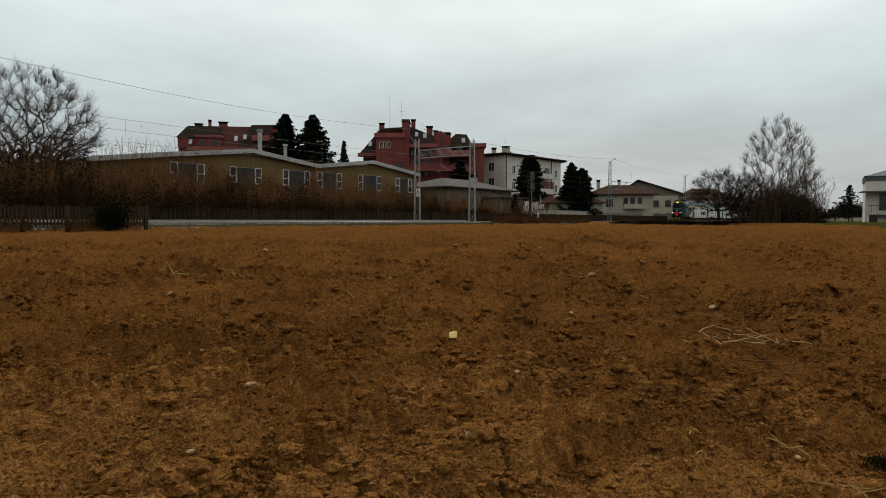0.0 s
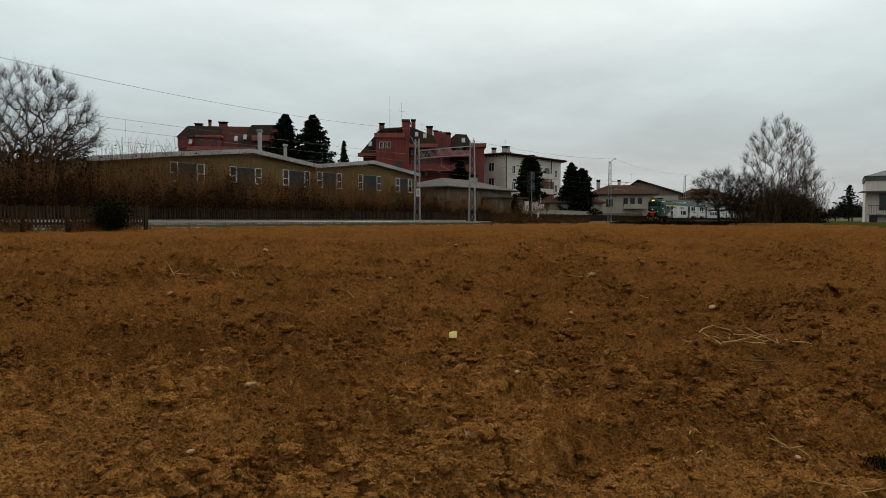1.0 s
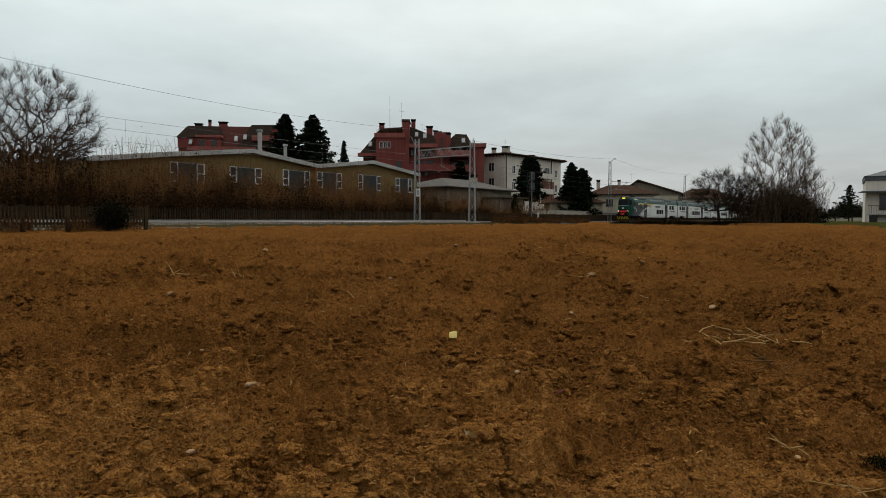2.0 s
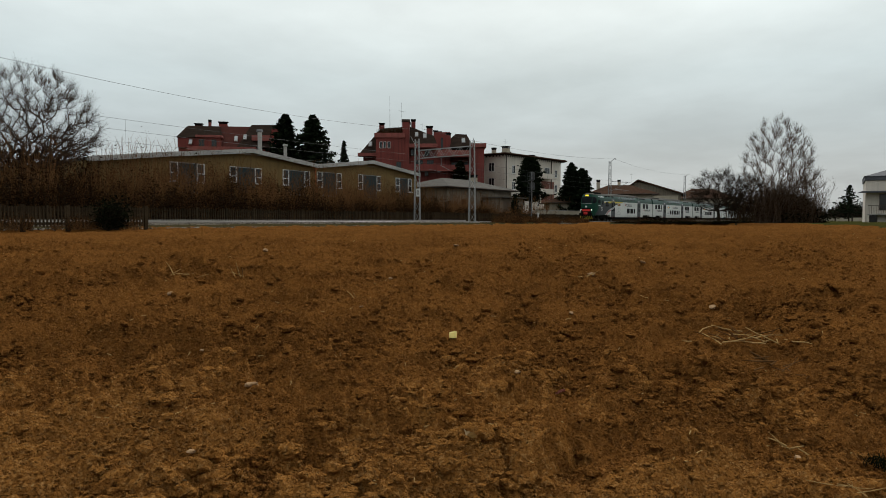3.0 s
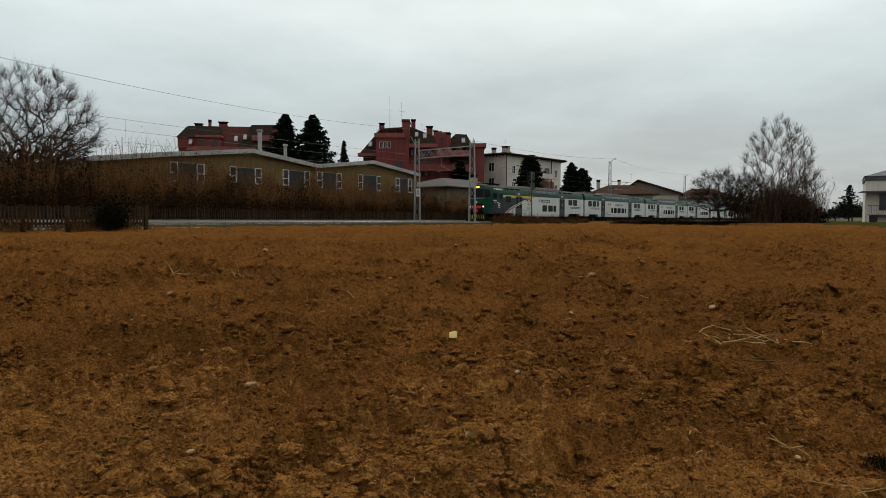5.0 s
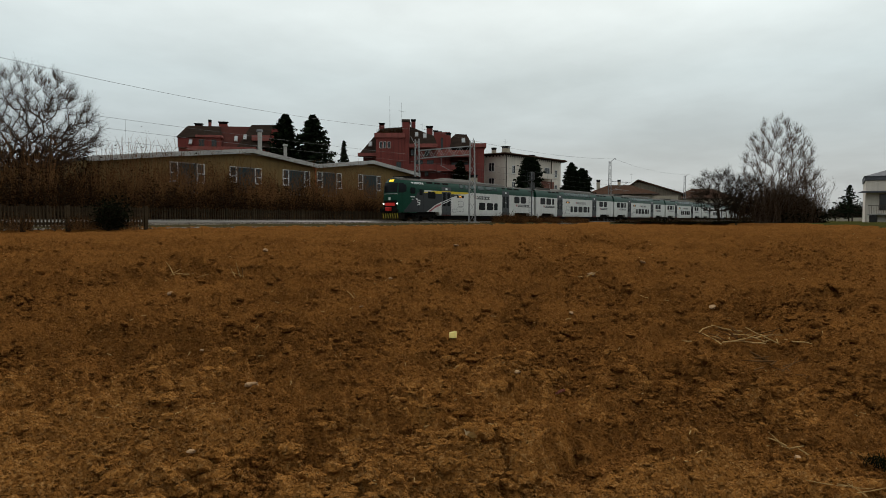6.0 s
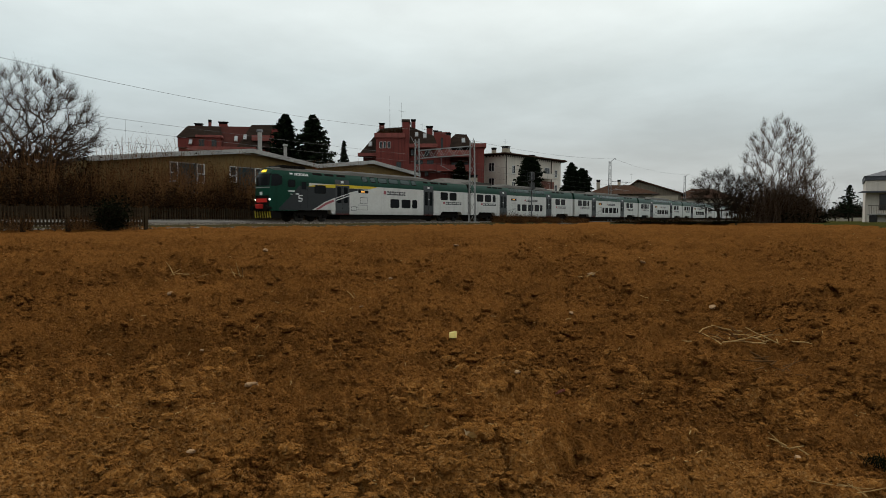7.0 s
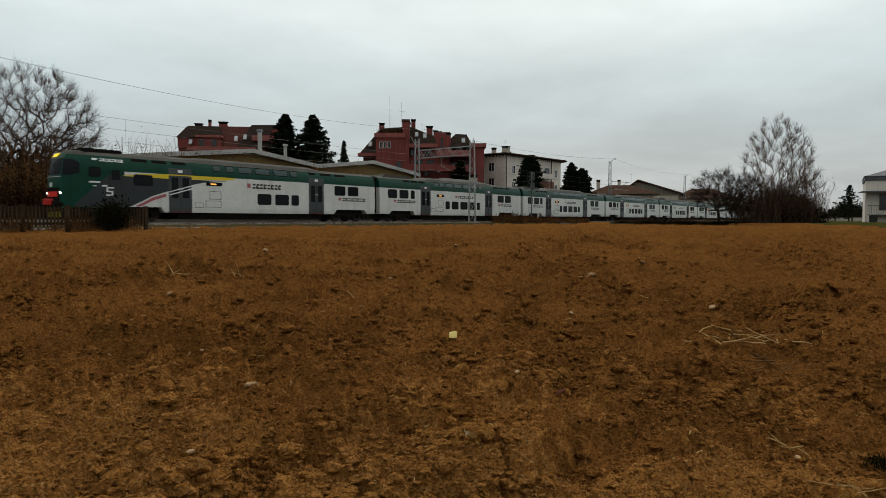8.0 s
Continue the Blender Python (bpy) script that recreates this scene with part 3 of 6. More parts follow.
TILE = mat("grey_brown_roof_tiles", (0.085, 0.048, 0.032), (0.042, 0.026, 0.019), rough=0.95, spec=0.0, scale=0.7, grain=9, bump=0.6, depth=0.05, stretch=(3, 1, 1))
PALEROOF = mat("grey_fibre_cement_roof", (0.115, 0.105, 0.092), (0.062, 0.057, 0.050), rough=0.9, spec=0.05, scale=0.6, grain=10, stretch=(4, 1, 1))
EDGE = mat("pale_metal_roof_edge", (0.42, 0.40, 0.37), (0.26, 0.25, 0.23), rough=0.6, scale=0.8, grain=14, streak=0.3)
GREENPANE = mat("greenish_dark_glazing", (0.022, 0.036, 0.037), (0.014, 0.023, 0.025), rough=0.4, scale=0.5, grain=5, spec=0.15, bump=0)
SLATE = mat("dark_slate_roof", (0.085, 0.085, 0.095), (0.05, 0.05, 0.058), rough=0.7, scale=1, grain=12, stretch=(1, 1, 3))
BROWNWOOD = mat("dark_brown_wood", (0.055, 0.036, 0.024), (0.032, 0.022, 0.016), rough=0.8)
# shade is put into this wall colour, about half the cream tone
GREYWALL = mat("grey_shaded_render", (0.20, 0.165, 0.125), (0.12, 0.10, 0.075), rough=0.9, scale=0.5, grain=12, streak=0.5)


def window(parent, x, y, z, w, h, frame_mat=None, bars=1, depth=0.12, pane=None, sill=True, at=None):
    """A window on a wall that faces -y at y: frame, panes and a sill."""
    frame_mat = frame_mat or WHITEFRAME
    t = min(0.09, w * 0.12)
    bm = bmesh.new()
    box(bm, x - w / 2, x - w / 2 + t, y - 0.05, y + depth, z, z + h)
    box(bm, x + w / 2 - t, x + w / 2, y - 0.05, y + depth, z, z + h)
    box(bm, x - w / 2 + t, x + w / 2 - t, y - 0.05, y + depth, z, z + t)
    box(bm, x - w / 2 + t, x + w / 2 - t, y - 0.05, y + depth, z + h - t, z + h)
    for k in range(bars):
        c = x - w / 2 + w * (k + 1) / (bars + 1)
        box(bm, c - t * 0.4, c + t * 0.4, y - 0.04, y + depth, z + t, z + h - t)
    win = part("window", bm, frame_mat, parent)
    bm = bmesh.new()
    box(bm, x - w / 2 + t, x + w / 2 - t, y - 0.02, y - 0.005, z + t, z + h - t)
    part("pane", bm, pane or PANE, win)
    if sill:
        bm = bmesh.new()
        box(bm, x - w / 2 - 0.08, x + w / 2 + 0.08, y - 0.12, y + 0.02, z - 0.07, z - 0.004)
        part("sill", bm, frame_mat, win)
    if at is not None:
        win.matrix_basis = at
    return win


def chimney(parent, x, y, z0, z1, w, d, wall, cap):
    bm = bmesh.new()
    box(bm, x - w / 2, x + w / 2, y - d / 2, y + d / 2, z0, z1, 0.02)
    c = part("chimney", bm, wall, parent)
    bm = bmesh.new()
    for sx in (-1, 1):
        for sy in (-1, 1):
            box(bm, x + sx * w * 0.42 - 0.06, x + sx * w * 0.42 + 0.06, y + sy * d * 0.42 - 0.06, y + sy * d * 0.42 + 0.06, z1, z1 + 0.3)
    box(bm, x - w * 0.6, x + w * 0.6, y - d * 0.6, y + d * 0.6, z1 + 0.3, z1 + 0.46, 0.02)
    box(bm, x - w * 0.35, x + w * 0.35, y - d * 0.35, y + d * 0.35, z1, z1 + 0.3)
    part("chimney_cap", bm, cap, c, "dark chimney cap")


def antenna(x, y, z0, z1, arms, label):
    a = thing("antenna", label, "antenna", pose(x, y, z0))
    bm = bmesh.new()
    tube(bm, (0, 0, -0.3), (0, 0, z1 - z0), 0.035, 0.02, 5)
    part("pole", bm, OLDGALV, a)
    for zz, half in arms:
        bm = bmesh.new()
        tube(bm, (-half, 0, zz), (half, 0, zz), 0.015, 0.015, 4)
        for k in range(-3, 4):
            tube(bm, (half * k / 3, -0.25, zz), (half * k / 3, 0.25, zz), 0.008, 0.008, 3)
        part("aerial", bm, OLDGALV, a)


def make_shed():
    s = thing("factory_shed", "low ochre factory shed with gabled white-edged roofs", "factory", pose(0, 56.0, 1.2))
    line = [(24.8, 5.62), (31.6, 6.55), (41.35, 7.72), (50.3, 6.75), (59.6, 7.9), (69.1, 6.8)]
    bm = bmesh.new()
    prism(bm, [(24.8, 0)] + [(x, z - 0.25) for x, z in line] + [(69.1, 0)], 0.0, 30.0)
    part("wall", bm, YELLOW, s)
    for a, b in zip(line[:-1], line[1:]):
        bm = bmesh.new()
        e = 0.0
        prism(bm, [(a[0], a[1] - 0.20), (b[0], b[1] - 0.20), (b[0], b[1] + 0.02), (a[0], a[1] + 0.02)], -0.5, 30.4)
        part("roof", bm, PALEROOF, s)
        bm = bmesh.new()
        prism(bm, [(a[0], a[1] - 0.38), (b[0], b[1] - 0.38), (b[0], b[1] + 0.07), (a[0], a[1] + 0.07)], -0.62, -0.504)
        part("fascia", bm, EDGE, s, "pale metal roof edge")
    # window bands: a dark middle light between two barred white ones
    for x, w, z0, z1 in ((34.2, 3.6, 3.0, 5.85), (40.8, 3.9, 3.2, 5.85), (47.55, 3.9, 3.2, 5.95), (52.55, 3.9, 3.2, 6.02), (59.5, 4.2, 3.2, 6.1), (66.2, 3.4, 3.2, 6.05)):
        wide = 0.8
        for c in (x - w / 2 + wide / 2, x + w / 2 - wide / 2):
            window(s, c, -0.01, z0 + 1.0, wide, z1 - z0 - 1.0, bars=0, pane=PANE)
            bm = bmesh.new()
            box(bm, c - wide / 2, c + wide / 2, -0.07, -0.05, z1 - 1.05, z1 - 0.95)
            part("glazing_bar", bm, WHITEFRAME, s)
        window(s, x, -0.012, z0, w - 2 * wide - 0.06, z1 - z0, bars=0, frame_mat=OLDGALV, pane=GREENPANE)
    bm = bmesh.new()
    tube(bm, (50.3, -0.1, 0), (50.3, -0.1, 6.3), 0.09, 0.09, 8)
    box(bm, 50.1, 50.5, -0.3, 0.0, 6.2, 6.5, 0.02)
    part("downpipe", bm, mat("orange_downpipe", (0.40, 0.11, 0.03), (0.28, 0.08, 0.03)), s, "rusty orange downpipe")
    for x, top, r in ((44.15, 10.0, 0.24), (47.65, 8.75, 0.19)):
        bm = bmesh.new()
        tube(bm, (x, 2.0, 6.3), (x, 2.0, top), r, r, 12)
        f = part("flue", bm, EDGE, s, "pale sheet-metal flue")
        bm = bmesh.new()
        tube(bm, (x, 2.0, top + 0.06), (x, 2.0, top + 0.30), r * 1.55, r * 1.3, 12)
        part("cowl", bm, OLDGALV if r > 0.2 else EDGE, f)
        bm = bmesh.new()
        tube(bm, (x, 2.0, top), (x, 2.0, top + 0.07), r * 0.6, r * 0.6, 8)
        part("cowl_stem", bm, OLDGALV, f)


make_shed()


def slope(bm, pts, y0, y1, lean):
    """A mansard face: an outline whose upper edge leans back; solid behind."""
    zs = [z for _, z in pts]
    lo, hi = min(zs), max(zs)
    a = [bm.verts.new((x, y0 + lean * (z - lo) / (hi - lo), z)) for x, z in pts]
    b = [bm.verts.new((x, y1, z)) for x, z in pts]
    bm.faces.new(a)
    bm.faces.new(b[::-1])
    n = len(pts)
    for i in range(n):
        bm.faces.new((a[i], b[i], b[(i + 1) % n], a[(i + 1) % n]))
    return bm


def skylight(parent, x, y, z, w, h, tilt=35):
    bm = bmesh.new()
    box(bm, -w / 2, w / 2, -0.10, 0.10, -h / 2, h / 2, 0.02)
    o = part("skylight", bm, EDGE, parent)
    o.matrix_basis = pose(x, y, z, -tilt, 0, 0)
    bm = bmesh.new()
    box(bm, -w / 2 + 0.1, w / 2 - 0.1, -0.13, -0.104, -h / 2 + 0.1, h / 2 - 0.1)
    # the reflected sky is painted as the pane's pale colour
    part("pane", bm, mat("painted_sky_pane", (0.45, 0.47, 0.48), (0.35, 0.37, 0.38), rough=0.1, spec=0.6, bump=0), o)


FACING = HEADING - 90


def make_red_block():
    """The larger red block: bay with a roof terrace, mansards, stacked chimneys and balconies."""
    h = thing("apartment_building", "red rendered apartment block with dark mansard roofs", "apartment building", pose(89.6, 72.1, 1.2, 0, 0, FACING), "apartment buildings")
    bm = bmesh.new()
    box(bm, -10.3, 3.2, 1.6, 16, 0, 12.3)
    box(bm, 3.2, 11.6, 4.4, 16, 0, 12.3)
    box(bm, -3.0, 3.2, 1.0, 15, 0, 14.6)
    box(bm, 2.6, 5.6, 0.6, 14, 0, 16.3)
    part("wall", bm, REDWALL, h)
    bm = bmesh.new()
    box(bm, -7.7, -2.7, -1.2, 4, 0, 15.4)
    part("bay", bm, REDWALL, h)
    bm = bmesh.new()
    box(bm, -7.95, -2.5, -1.45, 4.1, 15.05, 15.9, 0.04)
    part("terrace_parapet", bm, REDTRIM, h)
    bm = bmesh.new()
    slope(bm, [(-10.9, 12.35), (-7.5, 12.35), (-3.0, 12.35), (-3.0, 17.5), (-7.1, 17.2)], 0.4, 14, 2.2)
    part("mansard", bm, SHINGLE, h)
    bm = bmesh.new()
    box(bm, -11.1, -7.6, -0.1, 1.6, 11.9, 12.5, 0.03)
    part("eave", bm, REDTRIM, h)
    bm = bmesh.new()
    slope(bm, [(-1.8, 14.1), (3.2, 14.1), (2.6, 15.7), (1.4, 16.1), (-1.8, 17.5)], -0.2, 12, 1.8)
    part("mansard", bm, SHINGLE, h)
    bm = bmesh.new()
    slope(bm, [(5.6, 13.6), (9.5, 13.6), (9.3, 14.6), (8.6, 16.0), (6.6, 16.1), (5.7, 15.2)], 0.0, 12, 1.6)
    part("mansard", bm, SHINGLE, h)
    bm = bmesh.new()
    box(bm, -3.0, -1.75, -1.0, 3.0, 0, 17.9, 0.03)
    part("pier", bm, REDWALL, h)
    bm = bmesh.new()
    box(bm, -3.1, -1.65, -1.1, 3.1, 17.95, 18.35, 0.04)
    part("pier_cap", bm, BROWNWOOD, h)
    bm = bmesh.new()
    box(bm, -1.75, 3.3, -1.0, 1.0, 13.35, 14.05, 0.04)
    part("cornice", bm, REDTRIM, h)
    bm = bmesh.new()
    box(bm, 9.4, 11.75, 0.2, 14, 0, 13.5)
    part("end_wall", bm, REDWALL, h)
    bm = bmesh.new()
    box(bm, 9.2, 12.1, -0.3, 14.3, 13.5, 14.2, 0.05)
    part("eave", bm, REDTRIM, h)
    for x, y, z0, z1, w in ((-7.0, 3.0, 17.0, 17.8, 0.9), (-1.15, 2.5, 15.5, 18.4, 0.75), (1.85, 1.5, 15, 17.0, 1.1), (2.95, 2.0, 15, 16.3, 0.8), (3.7, 1.2, 15, 16.0, 0.75), (5.3, 0.8, 13, 15.7, 0.85)):
        chimney(h, x, y, z0, z1, w, w, REDWALL, BLACK)
    for x, z, y in ((-8.9, 14.2, 0.95), (-0.5, 15.9, 0.75), (1.0, 15.6, 0.6), (8.0, 14.8, 0.6)):
        skylight(h, x, y, z, 0.65, 1.1)
    for x in (-6.6, -5.9, -5.15):
        window(h, x - 0.2, -1.21, 13.2, 0.5, 1.15, bars=0, frame_mat=WHITEFRAME, sill=False)
    for x, y, z, w, hh in ((-1.7 + 0.6, 0.99, 12.1, 1.0, 1.7), (-3.6, -1.21, 9.6, 0.9, 1.2), (1.3, 0.99, 8.4, 0.7, 1.2), (1.4, 0.99, 12.0, 0.9, 1.2), (4.1, 0.59, 13.0, 0.4, 2.3)):
        window(h, x, y, z, w, hh, frame_mat=BROWNWOOD)
    # balconies: slabs, solid parapets and a deep dark loggia
    for x0, x1, z in ((-1.9, 3.1, 9.4), (3.22, 9.3, 9.3), (3.0, 4.6, 6.9), (-1.9, 3.1, 6.2), (3.22, 9.3, 6.2)):
        bm = bmesh.new()
        box(bm, x0, x1, -1.1, 4.3, z - 0.18, z, 0.02)
        b = part("balcony", bm, REDTRIM, h)
        bm = bmesh.new()
        box(bm, x0, x1, -1.1, -0.95, z + 0.004, z + 0.95, 0.02)
        part("parapet", bm, REDWALL, b)
    bm = bmesh.new()
    box(bm, 3.3, 9.2, -1.2, 4.3, 11.7, 12.85, 0.04)
    part("balcony_roof", bm, REDTRIM, h)
    for x, z in ((4.5, 9.4), (6.5, 9.4), (8.3, 9.4), (0.0, 9.5), (2.0, 9.5), (5.0, 6.3), (7.5, 6.3)):
        window(h, x, 4.39 if x > 3 else 0.99, z, 1.3, 1.8, frame_mat=BROWNWOOD, sill=False)
    bm = bmesh.new()
    for k in range(160):
        x, y = random.uniform(-7.6, -2.7), random.uniform(-1.2, -0.2)
        p = Vector((x, y, 15.9))
        tube(bm, p, p + Vector((random.uniform(-0.3, 0.3), random.uniform(-0.2, 0.2), random.uniform(0.3, 0.9 + 0.4 * (x > -4.5)))), 0.05, 0.02, 3)
    t = tagged(part("terrace_plants", bm, DRYLEAF, None), "withered potted plants along the roof terrace", "plants", kind="stuff")
    t.matrix_basis = h.matrix_basis.copy()


def make_red_wing():
    """The smaller red block with long mansard roofs."""
    h = thing("apartment_building", "red apartment wing with worn mansard roofs and skylights", "apartment building", pose(63.5, 107.3, 1.2, 0, 0, FACING + 8), "apartment buildings")
    # local x from the left corner
    bm = bmesh.new()
    box(bm, 0, 19.2, 1.2, 16, 0, 13.6)
    part("wall", bm, REDWALL, h)
    bm = bmesh.new()
    slope(bm, [(-0.2, 15.4), (7.9, 15.4), (7.1, 17.7), (1.5, 17.7)], 0.4, 14, 1.6)
    part("mansard", bm, SHINGLE, h)
    bm = bmesh.new()
    box(bm, 0, 3.6, 0.7, 3, 13.6, 15.4)
    part("wall_band", bm, REDWALL, h)
    bm = bmesh.new()
    box(bm, 3.6, 7.8, -0.4, 3, 13.3, 15.3)
    part("dormer", bm, REDWALL, h)
    bm = bmesh.new()
    box(bm, 3.4, 8.0, -0.7, 3, 15.3, 15.75, 0.04)
    part("dormer_eave", bm, REDTRIM, h)
    bm = bmesh.new()
    slope(bm, [(7.2, 13.7), (13.2, 13.7), (13.2, 17.8), (7.2, 17.8)], 0.2, 14, 2.4)
    part("roof", bm, OLDRED, h)
    bm = bmesh.new()
    slope(bm, [(10.5, 13.7), (19.3, 13.7), (18.9, 18.3), (12.8, 18.1)], -0.1, 14, 2.5)
    part("mansard", bm, SHINGLE, h)
    bm = bmesh.new()
    box(bm, 2.0, 14.0, -0.8, 1.2, 12.9, 13.65, 0.04)
    part("parapet", bm, REDTRIM, h)
    bm = bmesh.new()
    box(bm, 13.2, 16.5, -0.4, 3, 14.9, 15.9, 0.04)
    part("dormer", bm, REDTRIM, h)
    bm = bmesh.new()
    box(bm, 16.8, 19.4, -0.8, 4, 12, 17.0, 0.04)
    part("tower", bm, REDWALL, h)
    bm = bmesh.new()
    box(bm, 16.7, 19.5, -0.9, 4.1, 17.0, 17.4, 0.04)
    part("tower_cap", bm, BROWNWOOD, h)
    for x, z1, w in ((3.1, 17.9, 1.3), (5.1, 18.6, 0.4), (7.5, 18.3, 1.5)):
        chimney(h, x, 3.5, 17.0, z1, w, 0.8, REDWALL, BLACK)
    for x, z in ((2.3, 14.6), (10.3, 15.3), (11.9, 15.6)):
        skylight(h, x, 0.5, z, 0.6, 1.2)
    for x in (4.4, 6.6):
        window(h, x, -0.41, 13.7, 0.9, 1.3, frame_mat=BROWNWOOD)


make_red_block()
make_red_wing()
for px, base, top, arms in ((-5.6, 19.0, 24.6, []), (-3.4, 18.8, 23.4, [(3.0, 0.9), (1.2, 0.5)]), (0.4, 18.3, 19.6, [(1.0, 0.35)])):
    c = pose(89.6, 72.1, 0, 0, 0, FACING) @ Vector((px, 4, 0))
    antenna(c.x, c.y, base, top, arms, "thin grey rooftop antenna pole")


def make_white_block():
    h = thing("apartment_building", "off-white apartment block with dark bracketed eaves", "apartment building", pose(0, 0, 1.2), "apartment buildings")
    x0, x1, y0, y1, top = 106.6, 129.5, 64.4, 78, 13.1
    bm = bmesh.new()
    out = [(x0, y1), (x0, y0), (x1 - 2.5, y0 - 1.6), (x1 - 0.8, y0 - 1.1), (x1 + 0.6, y0 + 0.4), (x1 + 1, y0 + 2.5), (x1 + 1, y1)]
    a = [bm.verts.new((x, y, 0)) for x, y in out]
    b = [bm.verts.new((x, y, top)) for x, y in out]
    bm.faces.new(a[::-1])
    bm.faces.new(b)
    for k in range(len(out)):
        j = (k + 1) % len(out)
        bm.faces.new((a[k], a[j], b[j], b[k]))
    part("wall", bm, WHITEWALL, h)
    cx, cy = (x0 + x1) / 2, (y0 + y1) / 2
    big = [(cx + (x - cx) * 1.09, cy + (y - cy) * 1.13) for x, y in out]
    bm = bmesh.new()
    a = [bm.verts.new((x, y, top + 0.35)) for x, y in big]
    b = [bm.verts.new((cx + (x - cx) * 0.25, cy + (y - cy) * 0.25, top + 1.5)) for x, y in big]
    c = [bm.verts.new((x, y, top + 0.16)) for x, y in big]
    bm.faces.new(b)
    bm.faces.new(c[::-1])
    for k in range(len(big)):
        j = (k + 1) % len(big)
        bm.faces.new((a[k], a[j], b[j], b[k]))
        bm.faces.new((c[k], c[j], a[j], a[k]))
    part("roof", bm, TILE, h)
    # brackets under the eaves
    shared = None
    for k in range(len(out) - 1):
        p, q = Vector(out[k]), Vector(out[k + 1])
        n = max(1, int((q - p).length / 0.75))
        for i in range(n):
            c = p.lerp(q, (i + 0.5) / n)
            d = Vector((c.x - cx, c.y - cy)).normalized()
            if shared is None:
                bm = bmesh.new()
                box(bm, -0.05, 0.75, -0.14, 0.14, -0.3, 0.14)
                br = part("eave_bracket", bm, BROWNWOOD, h)
                shared = br.data
            else:
                br = new("eave_bracket", shared)
                br.parent = h
            e = (q - p).normalized()
            br.matrix_basis = pose(c.x, c.y, top, 0, 0, math.degrees(math.atan2(-e.x, e.y)) + 180)
    dirx = Vector((x1 - 2.5 - x0, -1.6)).normalized()
    front = pose(x0, y0, 0, 0, 0, math.degrees(math.atan2(dirx.y, dirx.x)))
    side = pose(x0, y1, 0, 0, 0, -90)
    for z in (9.6, 6.4, 3.2):
        for x, w, hh in ((3.0, 1.1, 1.6), (6.4, 1.1, 1.6), (12.2, 1.1, 1.9), (15.4, 2.0, 1.9), (19.0, 1.0, 1.6)):
            window(h, x, -0.01, z, w, hh, pane=PANE, at=front)
        bm = bmesh.new()
        box(bm, 10.6, 16.2, -1.2, 0.0, z - 0.55, z - 0.4)
        box(bm, 10.6, 16.2, -1.2, -1.1, z - 0.4, z + 0.5)
        part("balcony", bm, WHITEWALL, h).matrix_basis = front
    bm = bmesh.new()
    box(bm, 13.2, 18.2, -0.06, -0.004, 0.5, 8.6)
    part("cladding", bm, BRICKRED, h, "brick-red cladding panel").matrix_basis = front
    for x in (0.4, 17.0):
        bm = bmesh.new()
        tube(bm, (x, -0.12, 0), (x, -0.12, top), 0.09, 0.09, 6)
        part("downpipe", bm, BROWNWOOD, h).matrix_basis = front
    for z in (10.0, 7.0, 4.0):
        window(h, 5.2, -0.01, z, 1.9, 1.8, frame_mat=WHITEFRAME, at=side)
        window(h, 10.6, -0.01, z, 1.3, 1.7, frame_mat=WHITEFRAME, at=side)
        bm = bmesh.new()
        box(bm, 1.0, 7.2, -0.9, 0.0, z - 0.9, z - 0.75)
        box(bm, 1.0, 7.2, -0.9, -0.8, z - 0.75, z - 0.02)
        part("balcony", bm, WHITEWALL, h).matrix_basis = side
    for x, y, z, w in ((110, 69, 14.6, 0.7), (113.0, 68.0, 15.1, 1.2), (116.0, 69, 14.3, 0.6), (124, 68, 14.2, 1.0), (118.5, 70, 14.2, 0.5)):
        chimney(h, x, y, 13.4, z, w, w, CREAM, BLACK)


make_white_block()
antenna(115.2, 69.5, 15.4, 18.6, [(2.6, 0.5)], "thin grey rooftop antenna pole")


def hip_house(name, label, m, w, d, wall_h, ridge, wall_mat, roof_mat, over=0.7, ridge_len=0.4, wins=(), chim=()):
    """A house with a hipped roof; local x along its front, which faces -y."""
    h = thing(name, label, "house", m, "houses")
    bm = bmesh.new()
    box(bm, 0, w, 0, d, 0, wall_h)
    part("wall", bm, wall_mat, h)
    bm = bmesh.new()
    a = [bm.verts.new(p) for p in ((-over, -over, wall_h + 0.2), (w + over, -over, wall_h + 0.2), (w + over, d + over, wall_h + 0.2), (-over, d + over, wall_h + 0.2))]
    c = [bm.verts.new((v.co.x, v.co.y, wall_h + 0.004)) for v in a]
    r = [bm.verts.new((w * (0.5 - ridge_len / 2), d / 2, ridge)), bm.verts.new((w * (0.5 + ridge_len / 2), d / 2, ridge))]
    bm.faces.new((a[0], a[1], r[1], r[0]))
    bm.faces.new((a[2], a[3], r[0], r[1]))
    bm.faces.new((a[1], a[2], r[1]))
    bm.faces.new((a[3], a[0], r[0]))
    bm.faces.new(c)
    for k in range(4):
        bm.faces.new((c[k], c[(k + 1) % 4], a[(k + 1) % 4], a[k]))
    part("roof", bm, roof_mat, h)
    bm = bmesh.new()
    loop = [(-over, -over), (w + over, -over), (w + over, d + over), (-over, d + over), (-over, -over)]
    for p, q in zip(loop[:-1], loop[1:]):
        tube(bm, (*p, wall_h + 0.12), (*q, wall_h + 0.12), 0.09, 0.09, 6)
    part("gutter", bm, BROWNWOOD, h)
    for x, z, ww, hh in wins:
        window(h, x, -0.01, z, ww, hh, frame_mat=BROWNWOOD)
    for x, y, z0, z1, cw in chim:
        chimney(h, x, y, z0, z1, cw, cw, CREAM, BLACK)
    return h
